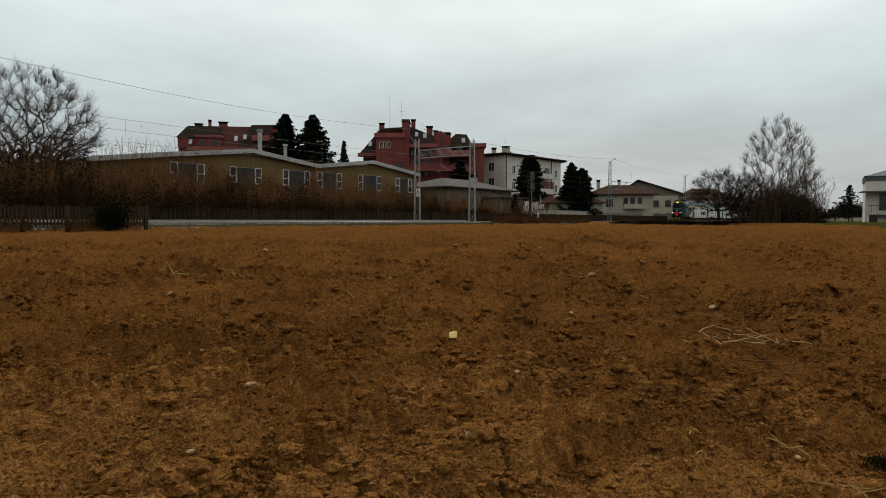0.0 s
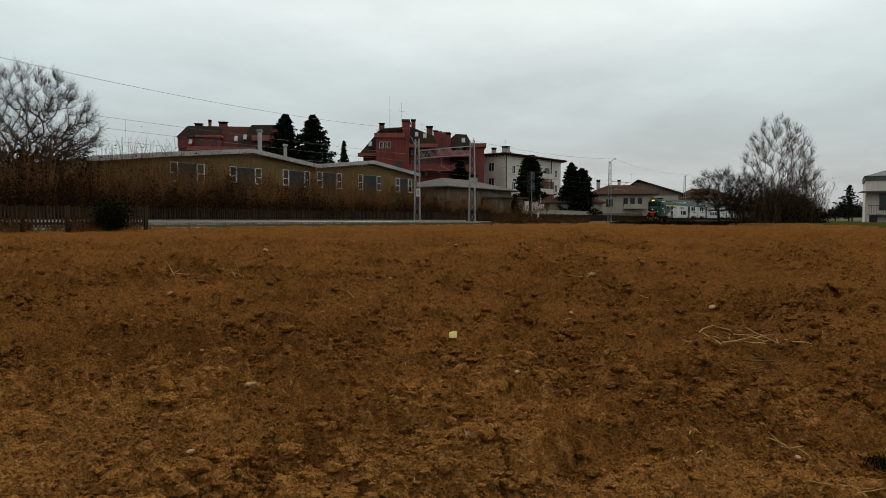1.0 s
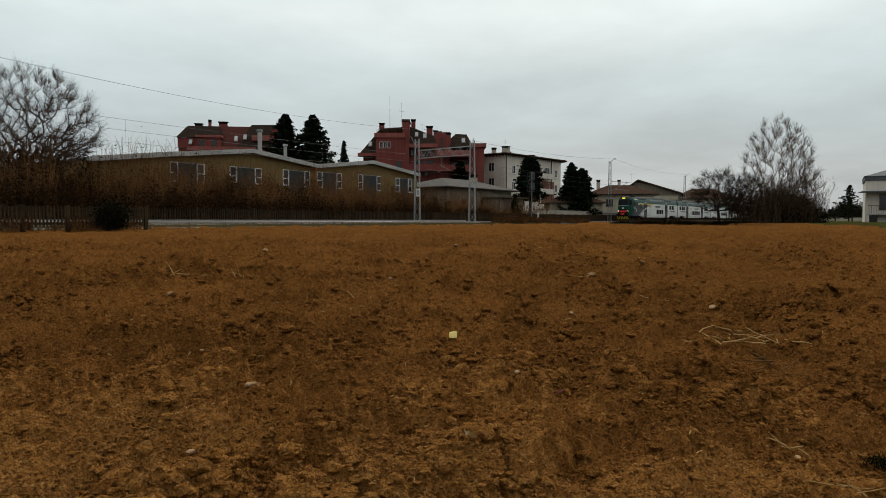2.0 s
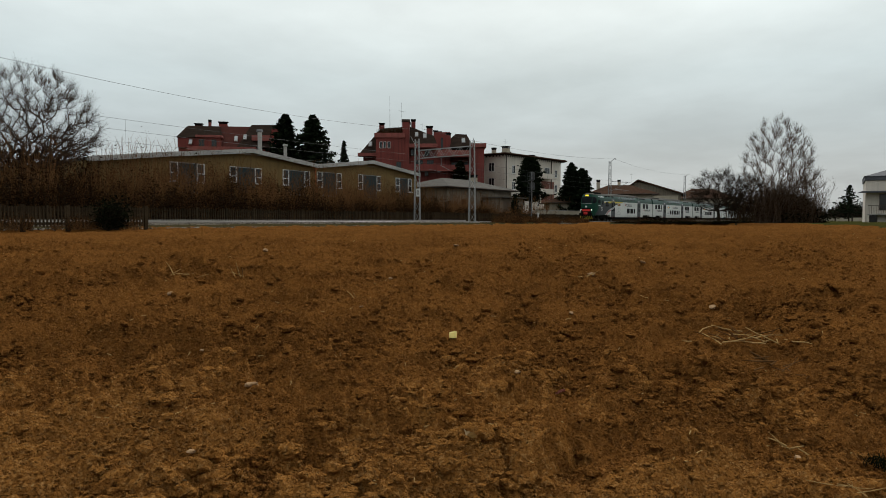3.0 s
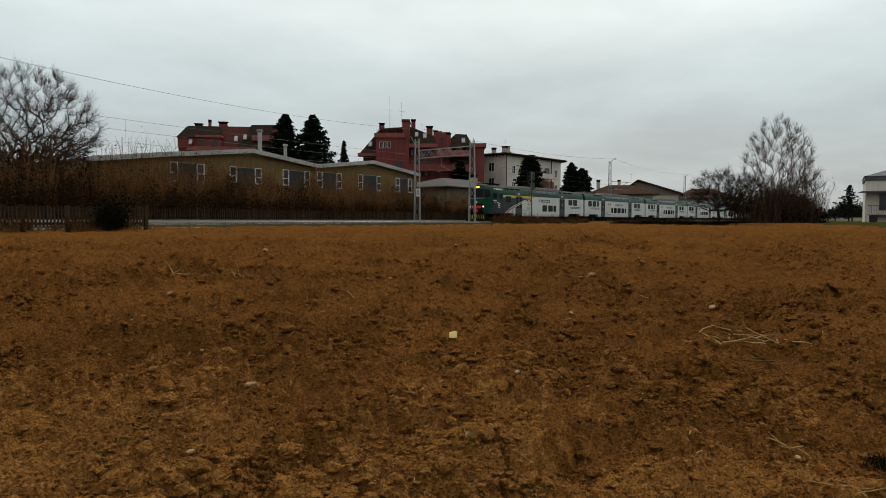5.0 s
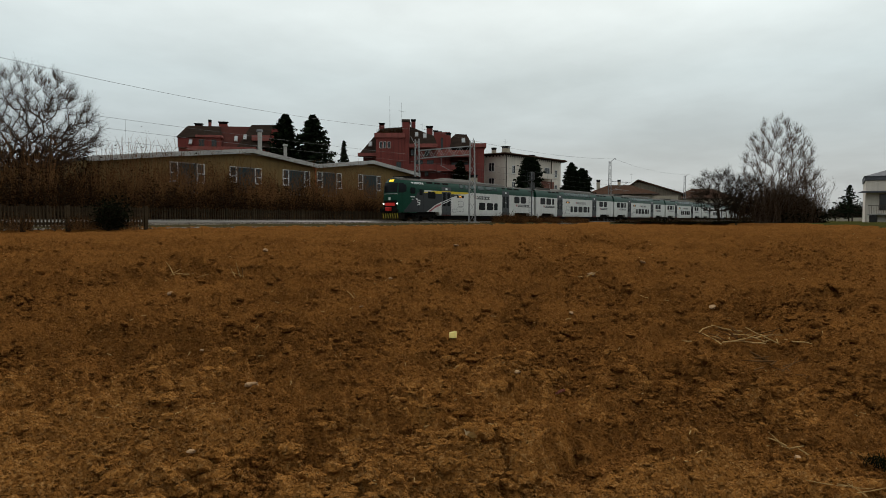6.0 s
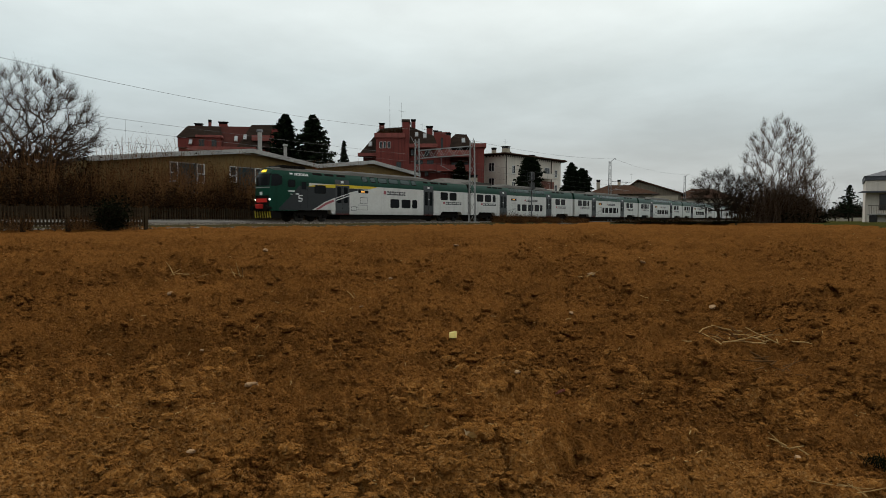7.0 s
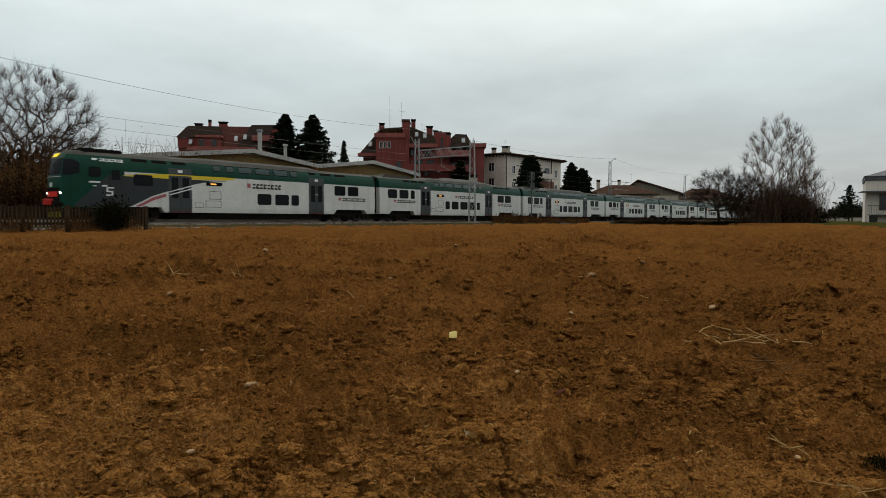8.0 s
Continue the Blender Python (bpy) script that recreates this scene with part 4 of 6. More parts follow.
# ---- houses ----
hip_house("farm_building", "low farm building with a pale grey hipped roof", pose(71.5, 52.5, 1.2), 17.5, 9.0, 4.9, 6.7, GREYWALL, PALEROOF, over=0.9, ridge_len=0.45,
          wins=((4, 2.2, 1.1, 1.2), (9, 2.2, 1.1, 1.2), (14, 2.2, 1.1, 1.2)), chim=((12.5, 4.0, 5.8, 7.1, 0.9),))
shed = thing("lean_to", "brown board lean-to beside the farm building", "shed", pose(80.5, 49.2, 1.2))
for k in range(22):
    bm = bmesh.new()
    box(bm, k * 0.3, k * 0.3 + 0.28, 0, 0.05 + 0.02 * (k % 2), 0, 3.6 + 0.05 * random.random())
    part("board", bm, mat("weathered_boards", (0.15, 0.11, 0.075), (0.09, 0.065, 0.045), stretch=(4, 1, 0.4)) if k == 0 else bpy.data.materials["weathered_boards"], shed)
bm = bmesh.new()
prism(bm, [(-0.4, 3.7), (7.0, 3.7), (7.0, 3.85), (-0.4, 3.85)], -0.5, 3.2)
part("roof", bm, PALEROOF, shed)
bm = bmesh.new()
box(bm, 0, 6.6, 0.12, 3.2, 0, 3.65)
part("back_wall", bm, GREYWALL, shed)

H1 = hip_house("house", "cream two-storey house with a brown tiled hip roof", pose(126.9, 55.6, 1.2, 0, 0, FACING - 10), 13.0, 10.0, 5.7, 8.0, CREAM, TILE, over=1.0, ridge_len=0.35,
               wins=((4.1, 3.3, 1.4, 1.5), (7.4, 3.3, 0.9, 1.7), (8.8, 3.3, 0.9, 1.7), (10.3, 3.3, 0.9, 1.7), (3.8, 0.6, 1.8, 1.2), (7.3, 0.6, 0.9, 1.3), (10.3, 0.6, 1.0, 1.3)), chim=((2.0, 4, 6.6, 8.6, 0.7), (6.5, 5, 7.4, 8.7, 0.6)))
bm = bmesh.new()
box(bm, 7.0, 11.2, -1.1, -0.01, 2.75, 2.9)
box(bm, 7.0, 11.2, -1.1, -1.0, 2.9, 3.75)
part("balcony", bm, CREAM, H1)


def make_gable_house():
    h = thing("house", "grey rendered house with long brown gable roof", "house", pose(160.8, 60.3, 1.2, 0, 0, FACING - 18), "houses")
    bm = bmesh.new()
    prism(bm, [(0.4, 0), (13.4, 0), (13.4, 6.9), (5.4, 9.6), (2.8, 10.3), (0.4, 8.6)], 0, 11)
    part("wall", bm, GREYWALL, h)
    for pts in (((-0.6, 8.0), (2.8, 10.5), (2.8, 10.85), (-0.6, 8.35)), ((2.8, 10.5), (14.6, 6.6), (14.6, 6.95), (2.8, 10.85))):
        bm = bmesh.new()
        prism(bm, pts, -0.9, 11.5)
        part("roof", bm, TILE, h)
    bm = bmesh.new()
    box(bm, 5.4, 12.6, -0.5, -0.004, 0, 6.6)
    part("porch_wall", bm, CREAM, h)
    for x, z, w, hh in ((7.2, 3.8, 1.6, 1.6), (10.2, 3.8, 1.4, 1.6), (7.2, 0.7, 1.6, 1.4), (10.2, 0.7, 1.4, 1.4)):
        window(h, x, -0.51, z, w, hh, frame_mat=BROWNWOOD)
    antenna(161.9, 59.5, 10.9, 13.8, [(2.5, 0.5)], "thin grey rooftop antenna pole")


make_gable_house()
antenna(131.5, 53.0, 9.0, 12.4, [(3.0, 0.5), (2.4, 0.4)], "thin grey rooftop antenna pole")
hip_house("house", "distant brown-roofed house behind bare trees", pose(190.0, 54.0, 1.2, 0, 0, FACING), 15.0, 11.0, 6.5, 9.8, CREAM, TILE, wins=((4, 3.6, 1.4, 1.5), (8, 3.6, 1.4, 1.5), (12, 3.6, 1.4, 1.5)))
hip_house("house", "distant grey house with a dark hip roof", pose(137.0, 92.0, 1.2, 0, 0, FACING), 14.0, 10.0, 10.2, 12.6, GREYWALL, TILE, wins=((3, 7, 1.4, 1.5), (8, 7, 1.4, 1.5)))
hip_house("house", "distant white house between dark conifers", pose(92.5, 125.0, 1.2, 0, 0, FACING), 12.0, 10.0, 15.0, 17.2, WHITEWALL, TILE, wins=((3, 12, 1.4, 1.5), (8, 12, 1.4, 1.5)))
hip_house("garage", "low pale garage with a tiled hip roof", pose(103.6, 53.0, 1.2, 0, 0, FACING), 9.5, 7.0, 3.4, 4.9, CREAM, TILE, wins=((2.4, 1.2, 1.4, 1.2), (6.4, 1.2, 1.4, 1.2)))


def make_corner_house():
    """The white house at the edge of the grass, with a canopy and a balcony."""
    h = thing("house", "white two-storey house with dark slate roof beside grass", "house", pose(98.4, 5.2, 1.05, 0, 0, FACING - 32), "houses")
    bm = bmesh.new()
    box(bm, 0, 11, 0, 10, 0, 5.6)
    part("wall", bm, WHITEWALL, h)
    bm = bmesh.new()
    box(bm, -0.12, 11.1, -0.12, 10.1, 5.604, 6.15, 0.02)
    part("fascia", bm, SLATE, h, "dark slate-grey fascia")
    bm = bmesh.new()
    a = [bm.verts.new(p) for p in ((-0.2, -0.2, 6.16), (11.2, -0.2, 6.16), (11.2, 10.2, 6.16), (-0.2, 10.2, 6.16))]
    r = [bm.verts.new(p) for p in ((3.2, 3.5, 7.35), (8, 3.5, 7.35), (8, 6.5, 7.35), (3.2, 6.5, 7.35))]
    bm.faces.new(r)
    bm.faces.new(a[::-1])
    for k in range(4):
        j = (k + 1) % 4
        bm.faces.new((a[k], a[j], r[j], r[k]))
    part("roof", bm, SLATE, h)
    skylight(h, 2.6, 1.4, 6.95, 0.8, 0.6, 70)
    bm = bmesh.new()
    prism(bm, [(-0.9, 4.0), (11.4, 4.0), (11.4, 4.16), (-0.4, 4.2)], -1.5, -0.004)
    part("canopy", bm, SLATE, h)
    window(h, 1.95, -0.01, 1.75, 0.9, 2.1, frame_mat=BROWNWOOD, bars=0, sill=False)
    window(h, 4.6, -0.01, 1.75, 1.5, 2.1, frame_mat=BROWNWOOD, sill=False)
    window(h, 0.9, -0.01, 0.2, 0.9, 1.1, frame_mat=BROWNWOOD, bars=0)
    bm = bmesh.new()
    box(bm, 0.25, 11, -1.3, -0.004, 1.15, 1.32, 0.02)
    part("balcony_slab", bm, CONCRETE, h)
    bm = bmesh.new()
    for k in range(60):
        box(bm, 0.28 + k * 0.18, 0.31 + k * 0.18, -1.28, -1.25, 1.324, 2.35)
    box(bm, 0.25, 11, -1.31, -1.22, 2.354, 2.42)
    part("railing", bm, BROWNWOOD, h)
    for x in (0.35, 4.2, 8.2):
        bm = bmesh.new()
        tube(bm, (x, -1.1, 0), (x, -1.1, 1.15), 0.09, 0.09, 8)
        part("pillar", bm, WHITEWALL, h)


make_corner_house()

# garden walls and hedges along the far side
wallb = thing("garden_wall", "low whitish garden wall with coping beyond the railway", "wall", pose(86.5, 46.5, 1.2))
bm = bmesh.new()
box(bm, 0, 21, 0, 0.2, 0, 1.85)
part("wall_face", bm, CREAM, wallb)
bm = bmesh.new()
box(bm, -0.1, 21.1, -0.06, 0.26, 1.854, 1.95, 0.02)
part("coping", bm, CONCRETE, wallb)
wallc = thing("garden_wall", "long grey garden wall before the cream house", "wall", pose(110, 46.0, 1.2))
bm = bmesh.new()
box(bm, 0, 60, 0, 0.2, 0, 1.7)
part("wall_face", bm, GREYWALL, wallc)
bm = bmesh.new()
box(bm, -0.1, 60.1, -0.06, 0.26, 1.704, 1.8, 0.02)
part("coping", bm, CONCRETE, wallc)
walld = thing("garden_wall", "distant pale garden wall with dark gate posts", "wall", pose(171, 21.5, 1.2, 0, 0, FACING))
bm = bmesh.new()
box(bm, -4, 16, 0, 0.25, 0, 0.95)
part("wall_face", bm, CREAM, walld)
for x in (-4, 0, 4, 8, 12, 16):
    bm = bmesh.new()
    box(bm, x - 0.2, x + 0.2, -0.08, 0.33, 0, 1.35, 0.02)
    part("pier", bm, BROWNWOOD, walld)


# ---- trees and thickets ----
def limb(verts, faces, p, d, length, r0, r1, sides, segs, wiggle, rise, rng):
    """A bent tapering shoot; returns the points and directions along it."""
    out, d = [], d.normalized()
    step = length / segs
    k0 = len(verts)
    for s in range(segs + 1):
        t = s / segs
        r = r0 + (r1 - r0) * t
        u = d.orthogonal().normalized()
        v = d.cross(u)
        for k in range(sides):
            a = 6.2832 * k / sides
            verts.append(p + r * (math.cos(a) * u + math.sin(a) * v))
        out.append((p.copy(), d.copy(), r))
        d = (d + Vector((rng.gauss(0, wiggle), rng.gauss(0, wiggle), rng.gauss(0, wiggle) + rise))).normalized()
        p = p + d * step
    for s in range(segs):
        for k in range(sides):
            a, b = k0 + s * sides + k, k0 + s * sides + (k + 1) % sides
            faces.append((a, b, b + sides, a + sides))
    return out


def bare_tree(name, label, m, seed, trunk_h, trunk_r, plan, bark, twig, lean=(0, 0), stems=1, spread0=0.3, group="bare trees", crown=None):
    """plan: for each order of branching (shoots per parent, length, angle, rise, wiggle, end radius)."""
    rng = random.Random(seed)
    g = thing(name, label, "tree", m, group)
    tv, tf, cv, cf = [], [], [], []
    shoots = []
    for s in range(stems):
        a = 6.2832 * s / stems + rng.random()
        k = spread0 if stems > 1 else 0
        d = Vector((lean[0] + k * math.cos(a), lean[1] + k * math.sin(a), 1))
        p = Vector((0.25 * math.cos(a), 0.25 * math.sin(a), -0.2)) if stems > 1 else Vector((0, 0, -0.2))
        shoots.append((limb(tv, tf, p, d, trunk_h * rng.uniform(0.85, 1.1), trunk_r, trunk_r * 0.55, 7, 6, 0.06, 0.0, rng), trunk_h))
    for order, (count, length, angle, rise, wig, rend) in enumerate(plan):
        nxt = []
        vv, ff = (tv, tf) if order == 0 else (cv, cf)
        sides = 5 if order == 0 else (4 if order == 1 else 3)
        for path, _ in shoots:
            n = max(1, round(count * rng.uniform(0.75, 1.25)))
            for i in range(n):
                t = 1.0 if i == 0 else rng.uniform(0.35 if order else 0.55, 1.0) if order else rng.uniform(0.5, 1.0)
                p, d, r = path[min(len(path) - 1, int(t * (len(path) - 1)))]
                side = d.orthogonal().normalized()
                side.rotate(Matrix.Rotation(rng.uniform(0, 6.2832), 3, d))
                a = angle * rng.uniform(0.4, 1.2) * (0.4 if i == 0 else 1)
                nd = d * math.cos(a) + side * math.sin(a)
                ln = length * rng.uniform(0.6, 1.15)
                if crown is not None:
                    # keep the shoots within a rounded crown
                    e = p + nd * ln - Vector((0, 0, crown[0]))
                    q = math.hypot(e.x, e.y) / crown[1], e.z / (crown[2] if e.z > 0 else crown[3])
                    if q[0] ** 2 + q[1] ** 2 > rng.uniform(0.85, 1.15):
                        ln *= 0.45
                nxt.append((limb(vv, ff, p.copy(), nd, ln, max(r * 0.75, rend), rend, sides, 4 if order < 2 else 3, wig, rise, rng), ln))
        shoots = nxt
    raw_part("trunk", tv, tf, bark, g, smooth=True)
    raw_part("crown", cv, cf, twig, g)
    return g


DARKTWIG = mat("dark_twigs", (0.075, 0.050, 0.034), (0.040, 0.027, 0.019), spec=0.0, rough=0.95, scale=1, grain=6, bump=0)


def crowned_tree(name, label, m, seed, fork, trunk_r, centre, radius, up, down, count, twigs, twig_len, bark, twig, peak=1.0, rise=0.3, stems=1):
    """A bare tree whose branches fill a rounded crown: each new branch leaves the nearest older one."""
    rng = random.Random(seed)
    g = thing(name, label, "tree", m, "bare trees")
    tv, tf, cv, cf = [], [], [], []
    nodes, sizes = [], []
    for s in range(stems):
        a = 6.2832 * s / stems
        d = Vector((0.16 * math.cos(a), 0.16 * math.sin(a), 1)) if stems > 1 else Vector((0.03, 0.02, 1))
        for p, _, r in limb(tv, tf, Vector((0.3 * math.cos(a) * (stems > 1), 0.3 * math.sin(a) * (stems > 1), -0.2)), d, fork * rng.uniform(0.95, 1.25), trunk_r, trunk_r * 0.7, 7, 6, 0.04, 0.02, rng)[3:]:
            nodes.append(p)
            sizes.append(r)
    base = Vector((0, 0, fork))
    ends = []
    while len(ends) < count:
        v = Vector((rng.uniform(-1, 1), rng.uniform(-1, 1), rng.uniform(-1, 1)))
        q = v.length
        if q > 1 or q < 0.25 or rng.random() > q ** 0.7:
            continue
        t = max(0.0, v.z)
        w = radius * (1 - (1 - peak) * t)
        ends.append(Vector((v.x * w, v.y * w, centre + v.z * (up if v.z > 0 else down))))
    ends.sort(key=lambda e: (e - base).length)
    pts = np.array([n[:] for n in nodes])
    for i, e in enumerate(ends):
        d = np.linalg.norm(pts - np.array(e[:]), axis=1)
        reach = np.linalg.norm(pts - np.array(base[:]), axis=1)
        cost = d + 0.35 * np.maximum(0, reach - (e - base).length) * 4 - 0.12 * reach
        # a branch carries on outwards rather than doubling back
        go, was = np.array(e[:]) - pts, pts - np.array(base[:]) + np.array((0, 0, 0.6))
        along = (go * was).sum(1) / (np.linalg.norm(go, axis=1) * np.linalg.norm(was, axis=1) + 1e-6)
        cost = cost + 0.9 * d * (1 - along)
        j = int(np.argmin(cost))
        p0, r0 = nodes[j], sizes[j]
        ln = (e - p0).length
        mid = (p0 + e) / 2 + Vector((rng.gauss(0, 0.05), rng.gauss(0, 0.05), rng.gauss(-min(rise, 0.3) * 0.2, 0.04))) * ln
        path = [p0, p0.lerp(mid, 0.5) * 0.75 + (p0 + (e - p0) * 0.25) * 0.25, mid, mid.lerp(e, 0.5), e]
        big = i < 16 * stems
        far_end = (ends[-1] - base).length
        rs, r1 = [0.011 + trunk_r * 0.44 * max(0.0, 1 - (q - base).length / far_end) ** 2.3 for q in (p0, e)]
        rs = min(rs, r0)
        vv, ff = (tv, tf) if big else (cv, cf)
        sides = 6 if big else 3
        k0 = len(vv)
        for s, p in enumerate(path):
            dr = (path[min(s + 1, 4)] - path[max(s - 1, 0)]).normalized()
            u = dr.orthogonal().normalized()
            w = dr.cross(u)
            r = rs + (r1 - rs) * s / 4
            for k in range(sides):
                a = 6.2832 * k / sides
                vv.append(p + r * (math.cos(a) * u + math.sin(a) * w))
        for s in range(4):
            for k in range(sides):
                a, b = k0 + s * sides + k, k0 + s * sides + (k + 1) % sides
                ff.append((a, b, b + sides, a + sides))
        for s in (1, 2, 3, 4):
            nodes.append(path[s])
            sizes.append(rs + (r1 - rs) * s / 4)
        pts = np.concatenate([pts, [q[:] for q in path[1:]]])
        if not big:
            out = (e - Vector((0, 0, centre * 0.8))).normalized()
            for _ in range(twigs):
                s = rng.randrange(1, 5)
                d = out * 0.7 + Vector((rng.gauss(0, 0.5), rng.gauss(0, 0.5), rng.gauss(rise, 0.4)))
                limb(cv, cf, path[s].copy(), d, twig_len * rng.uniform(0.4, 1.1), 0.0065, 0.003, 3, 2, 0.16, 0.03, rng)
    raw_part("trunk", tv, tf, bark, g, smooth=True)
    raw_part("crown", cv, cf, twig, g)
    return g


crowned_tree("bare_tree", "large bare deciduous tree with a wide rounded crown", pose(18.5, 50.2, 1.2), 5, 4.4, 0.36, 6.5, 4.7, 4.7, 2.6, 760, 17, 0.85, DARKBARK, DARKTWIG)

PALETWIG = mat("pale_brown_twigs", (0.105, 0.068, 0.045), (0.06, 0.040, 0.027), spec=0.0, rough=0.95, scale=1, grain=6, bump=0)
crowned_tree("bare_tree", "tall bare tree with upright brown branches and fine twigs", pose(66.45, 10.45, 1.15), 9, 1.0, 0.15, 5.6, 3.2, 4.6, 4.4, 430, 16, 0.75, BARK, PALETWIG, peak=0.85, rise=0.9, stems=4)
crowned_tree("bare_tree", "young bare tree with thin upright brown branches", pose(68.2, 8.7, 1.15), 21, 0.8, 0.09, 3.2, 1.9, 2.6, 2.6, 180, 9, 0.9, BARK, PALETWIG, rise=1.1, stems=4)
crowned_tree("old_fruit_tree", "gnarled dark bare fruit tree with spreading limbs", pose(63.9, 14.9, 1.2), 31, 1.5, 0.17, 2.9, 2.6, 2.3, 1.7, 400, 15, 0.65, DARKBARK, DARKBARK, rise=0.0)
crowned_tree("old_fruit_tree", "gnarled dark bare fruit tree with spreading limbs", pose(65.4, 13.0, 1.2), 33, 1.3, 0.15, 2.6, 2.1, 2.2, 1.6, 320, 14, 0.6, DARKBARK, DARKBARK, rise=0.1)


def leaf_clump(verts, faces, c, s, rng, flat=0.5):
    a = Vector((rng.gauss(0, 1), rng.gauss(0, 1), rng.gauss(0, flat))).normalized() * s
    b = Vector((rng.gauss(0, 1), rng.gauss(0, 1), rng.gauss(0, flat + 0.3))).normalized() * s * 0.7
    k = len(verts)
    verts.extend((c - a, c + b, c + a, c - b))
    faces.append((k, k + 1, k + 2, k + 3))


def shrub(name, label, category, seed, h, r, stems, twigs, leaves, stem_mat, leaf_mat, leaf_size=0.09, low=0.1, group="", upright=0.25):
    """A multi-stemmed shrub: thin shoots from the ground with side twigs and withered leaves."""
    rng = random.Random(seed)
    g = thing(name, label, category, pose(0, 0, 0), group)
    sv, sf, lv, lf = [], [], [], []
    for _ in range(stems):
        a, q = rng.uniform(0, 6.2832), r * math.sqrt(rng.random())
        p = Vector((q * math.cos(a), q * math.sin(a), -0.1))
        d = Vector((upright * rng.gauss(0, 1), upright * rng.gauss(0, 1), 1))
        ln = h * rng.uniform(0.55, 1.05)
        path = limb(sv, sf, p, d, ln, rng.uniform(0.014, 0.03), 0.006, 3, 5, 0.07, 0.02, rng)
        for _ in range(twigs):
            pp, dd, _r = path[rng.randrange(1, len(path))]
            side = Vector((rng.gauss(0, 1), rng.gauss(0, 1), rng.uniform(0.2, 1.4)))
            sub = limb(sv, sf, pp.copy(), dd * 0.8 + side * 0.55, rng.uniform(0.4, 1.1), 0.010, 0.004, 3, 2, 0.12, 0.03, rng)
            for _ in range(leaves):
                c = rng.choice(sub)[0] + Vector((rng.gauss(0, 0.16), rng.gauss(0, 0.16), rng.gauss(0, 0.16)))
                if c.z > low:
                    leaf_clump(lv, lf, c, leaf_size * rng.uniform(0.5, 1.4), rng)
    raw_part("brushwood", sv, sf, stem_mat, g)["kind"] = "stuff"
    if lv:
        raw_part("foliage", lv, lf, leaf_mat, g)["kind"] = "stuff"
    return g


def plant(src, m, s):
    o = copy_thing(src, m)
    o.scale = s
    return o


def make_thicket():
    lab = ("tangled brown thicket shrub with bare upright stems", "dense dark brown thicket shrub with withered leaves", "tall reddish dry-stemmed shrub behind the fence")
    src = []
    for k in range(3):
        src.append(shrub("thicket_shrub", lab[0], "shrub", 40 + k, 4.9, 1.4, 62, 4, 2, REED, DRYLEAF, 0.042, group="thicket", upright=0.13))
    for k in range(3):
        src.append(shrub("thicket_shrub", lab[1], "shrub", 50 + k, 3.9, 1.5, 30, 8, 9, DARKBARK, DRYLEAF, 0.085, group="thicket", upright=0.32))
    src.append(shrub("thicket_shrub", lab[2], "shrub", 58, 5.6, 1.3, 34, 7, 0, REED, DRYLEAF, 0.05, group="thicket", upright=0.16))
    rng = random.Random(77)
    first = set()
    spots = []
    x = 6.0
    while x < 92:
        top = float(np.interp(x, [6, 20, 30, 40, 55, 70, 77, 92], [1.25, 1.25, 1.18, 1.06, 0.95, 0.76, 0.5, 0.4]))
        for y, kk, hs in ((45.6, 3, 0.62), (47.2, rng.choice((0, 3, 1)), 0.85), (49.0, rng.choice((0, 1, 2)), 1.0), (51.3, rng.choice((0, 1, 4, 5)), 1.05)):
            if rng.random() < 0.95:
                spots.append((x + rng.uniform(-0.7, 0.7), y + rng.uniform(-0.5, 0.5), kk if kk != 3 else rng.choice((3, 4, 5)), top * hs * rng.uniform(0.82, 1.12)))
        if rng.random() < 0.8:
            spots.append((x + rng.uniform(-0.8, 0.8), rng.uniform(46.5, 51), 6, (0.55 + 0.5 * top) * rng.uniform(0.8, 1.1)))
        x += 2.3
    for x, y, k, s in spots:
        m = pose(x, y, 1.2, 0, 0, rng.uniform(0, 360))
        w = rng.uniform(0.85, 1.15)
        if k not in first:
            first.add(k)
            src[k].matrix_basis = m
            src[k].scale = (w, w, s)
        else:
            plant(src[k], m, (w, w, s))
    return src


THICKET = make_thicket()


def conifer(name, label, seed, h, r, mat_leaf, droop=0.25, boughs=150, sprays=26, base=0.08, conical=1.0, top_bare=0.0, group="conifers", size=0.26):
    """A conifer: a straight trunk and whorls of boughs carrying flat sprays."""
    rng = random.Random(seed)
    g = thing(name, label, "tree", pose(0, 0, 0), group)
    tv, tf, lv, lf = [], [], [], []
    limb(tv, tf, Vector((0, 0, -0.2)), Vector((0, 0, 1)), h * 0.98, 0.02 * h, 0.015, 6, 6, 0.01, 0.02, rng)
    for b in range(boughs):
        t = base + (1 - base) * ((b + rng.random()) / boughs) ** 0.9
        z = h * t
        ln = r * max(0.01, (1 - t)) ** conical * rng.uniform(0.5, 1.2) + 0.06
        a = b * 2.399 + rng.uniform(-0.3, 0.3)
        d = Vector((math.cos(a), math.sin(a), 0.25 - droop * rng.uniform(0.3, 1.3)))
        path = limb(tv, tf, Vector((0, 0, z)), d, ln, 0.03, 0.008, 3, 3, 0.05, 0.03, rng)
        for _ in range(int(sprays * (0.35 + ln / r))):
            q = rng.random() ** 0.6 * 3
            i = min(2, int(q))
            c = path[i][0].lerp(path[i + 1][0], q - i)
            c = c + Vector((rng.gauss(0, 0.16), rng.gauss(0, 0.16), rng.gauss(-0.05, 0.13))) * (0.5 + ln / 3)
            leaf_clump(lv, lf, c, size * rng.uniform(0.5, 1.2), rng, 0.35)
    raw_part("trunk", tv, tf, DARKBARK, g)
    raw_part("crown", lv, lf, mat_leaf, g)
    return g


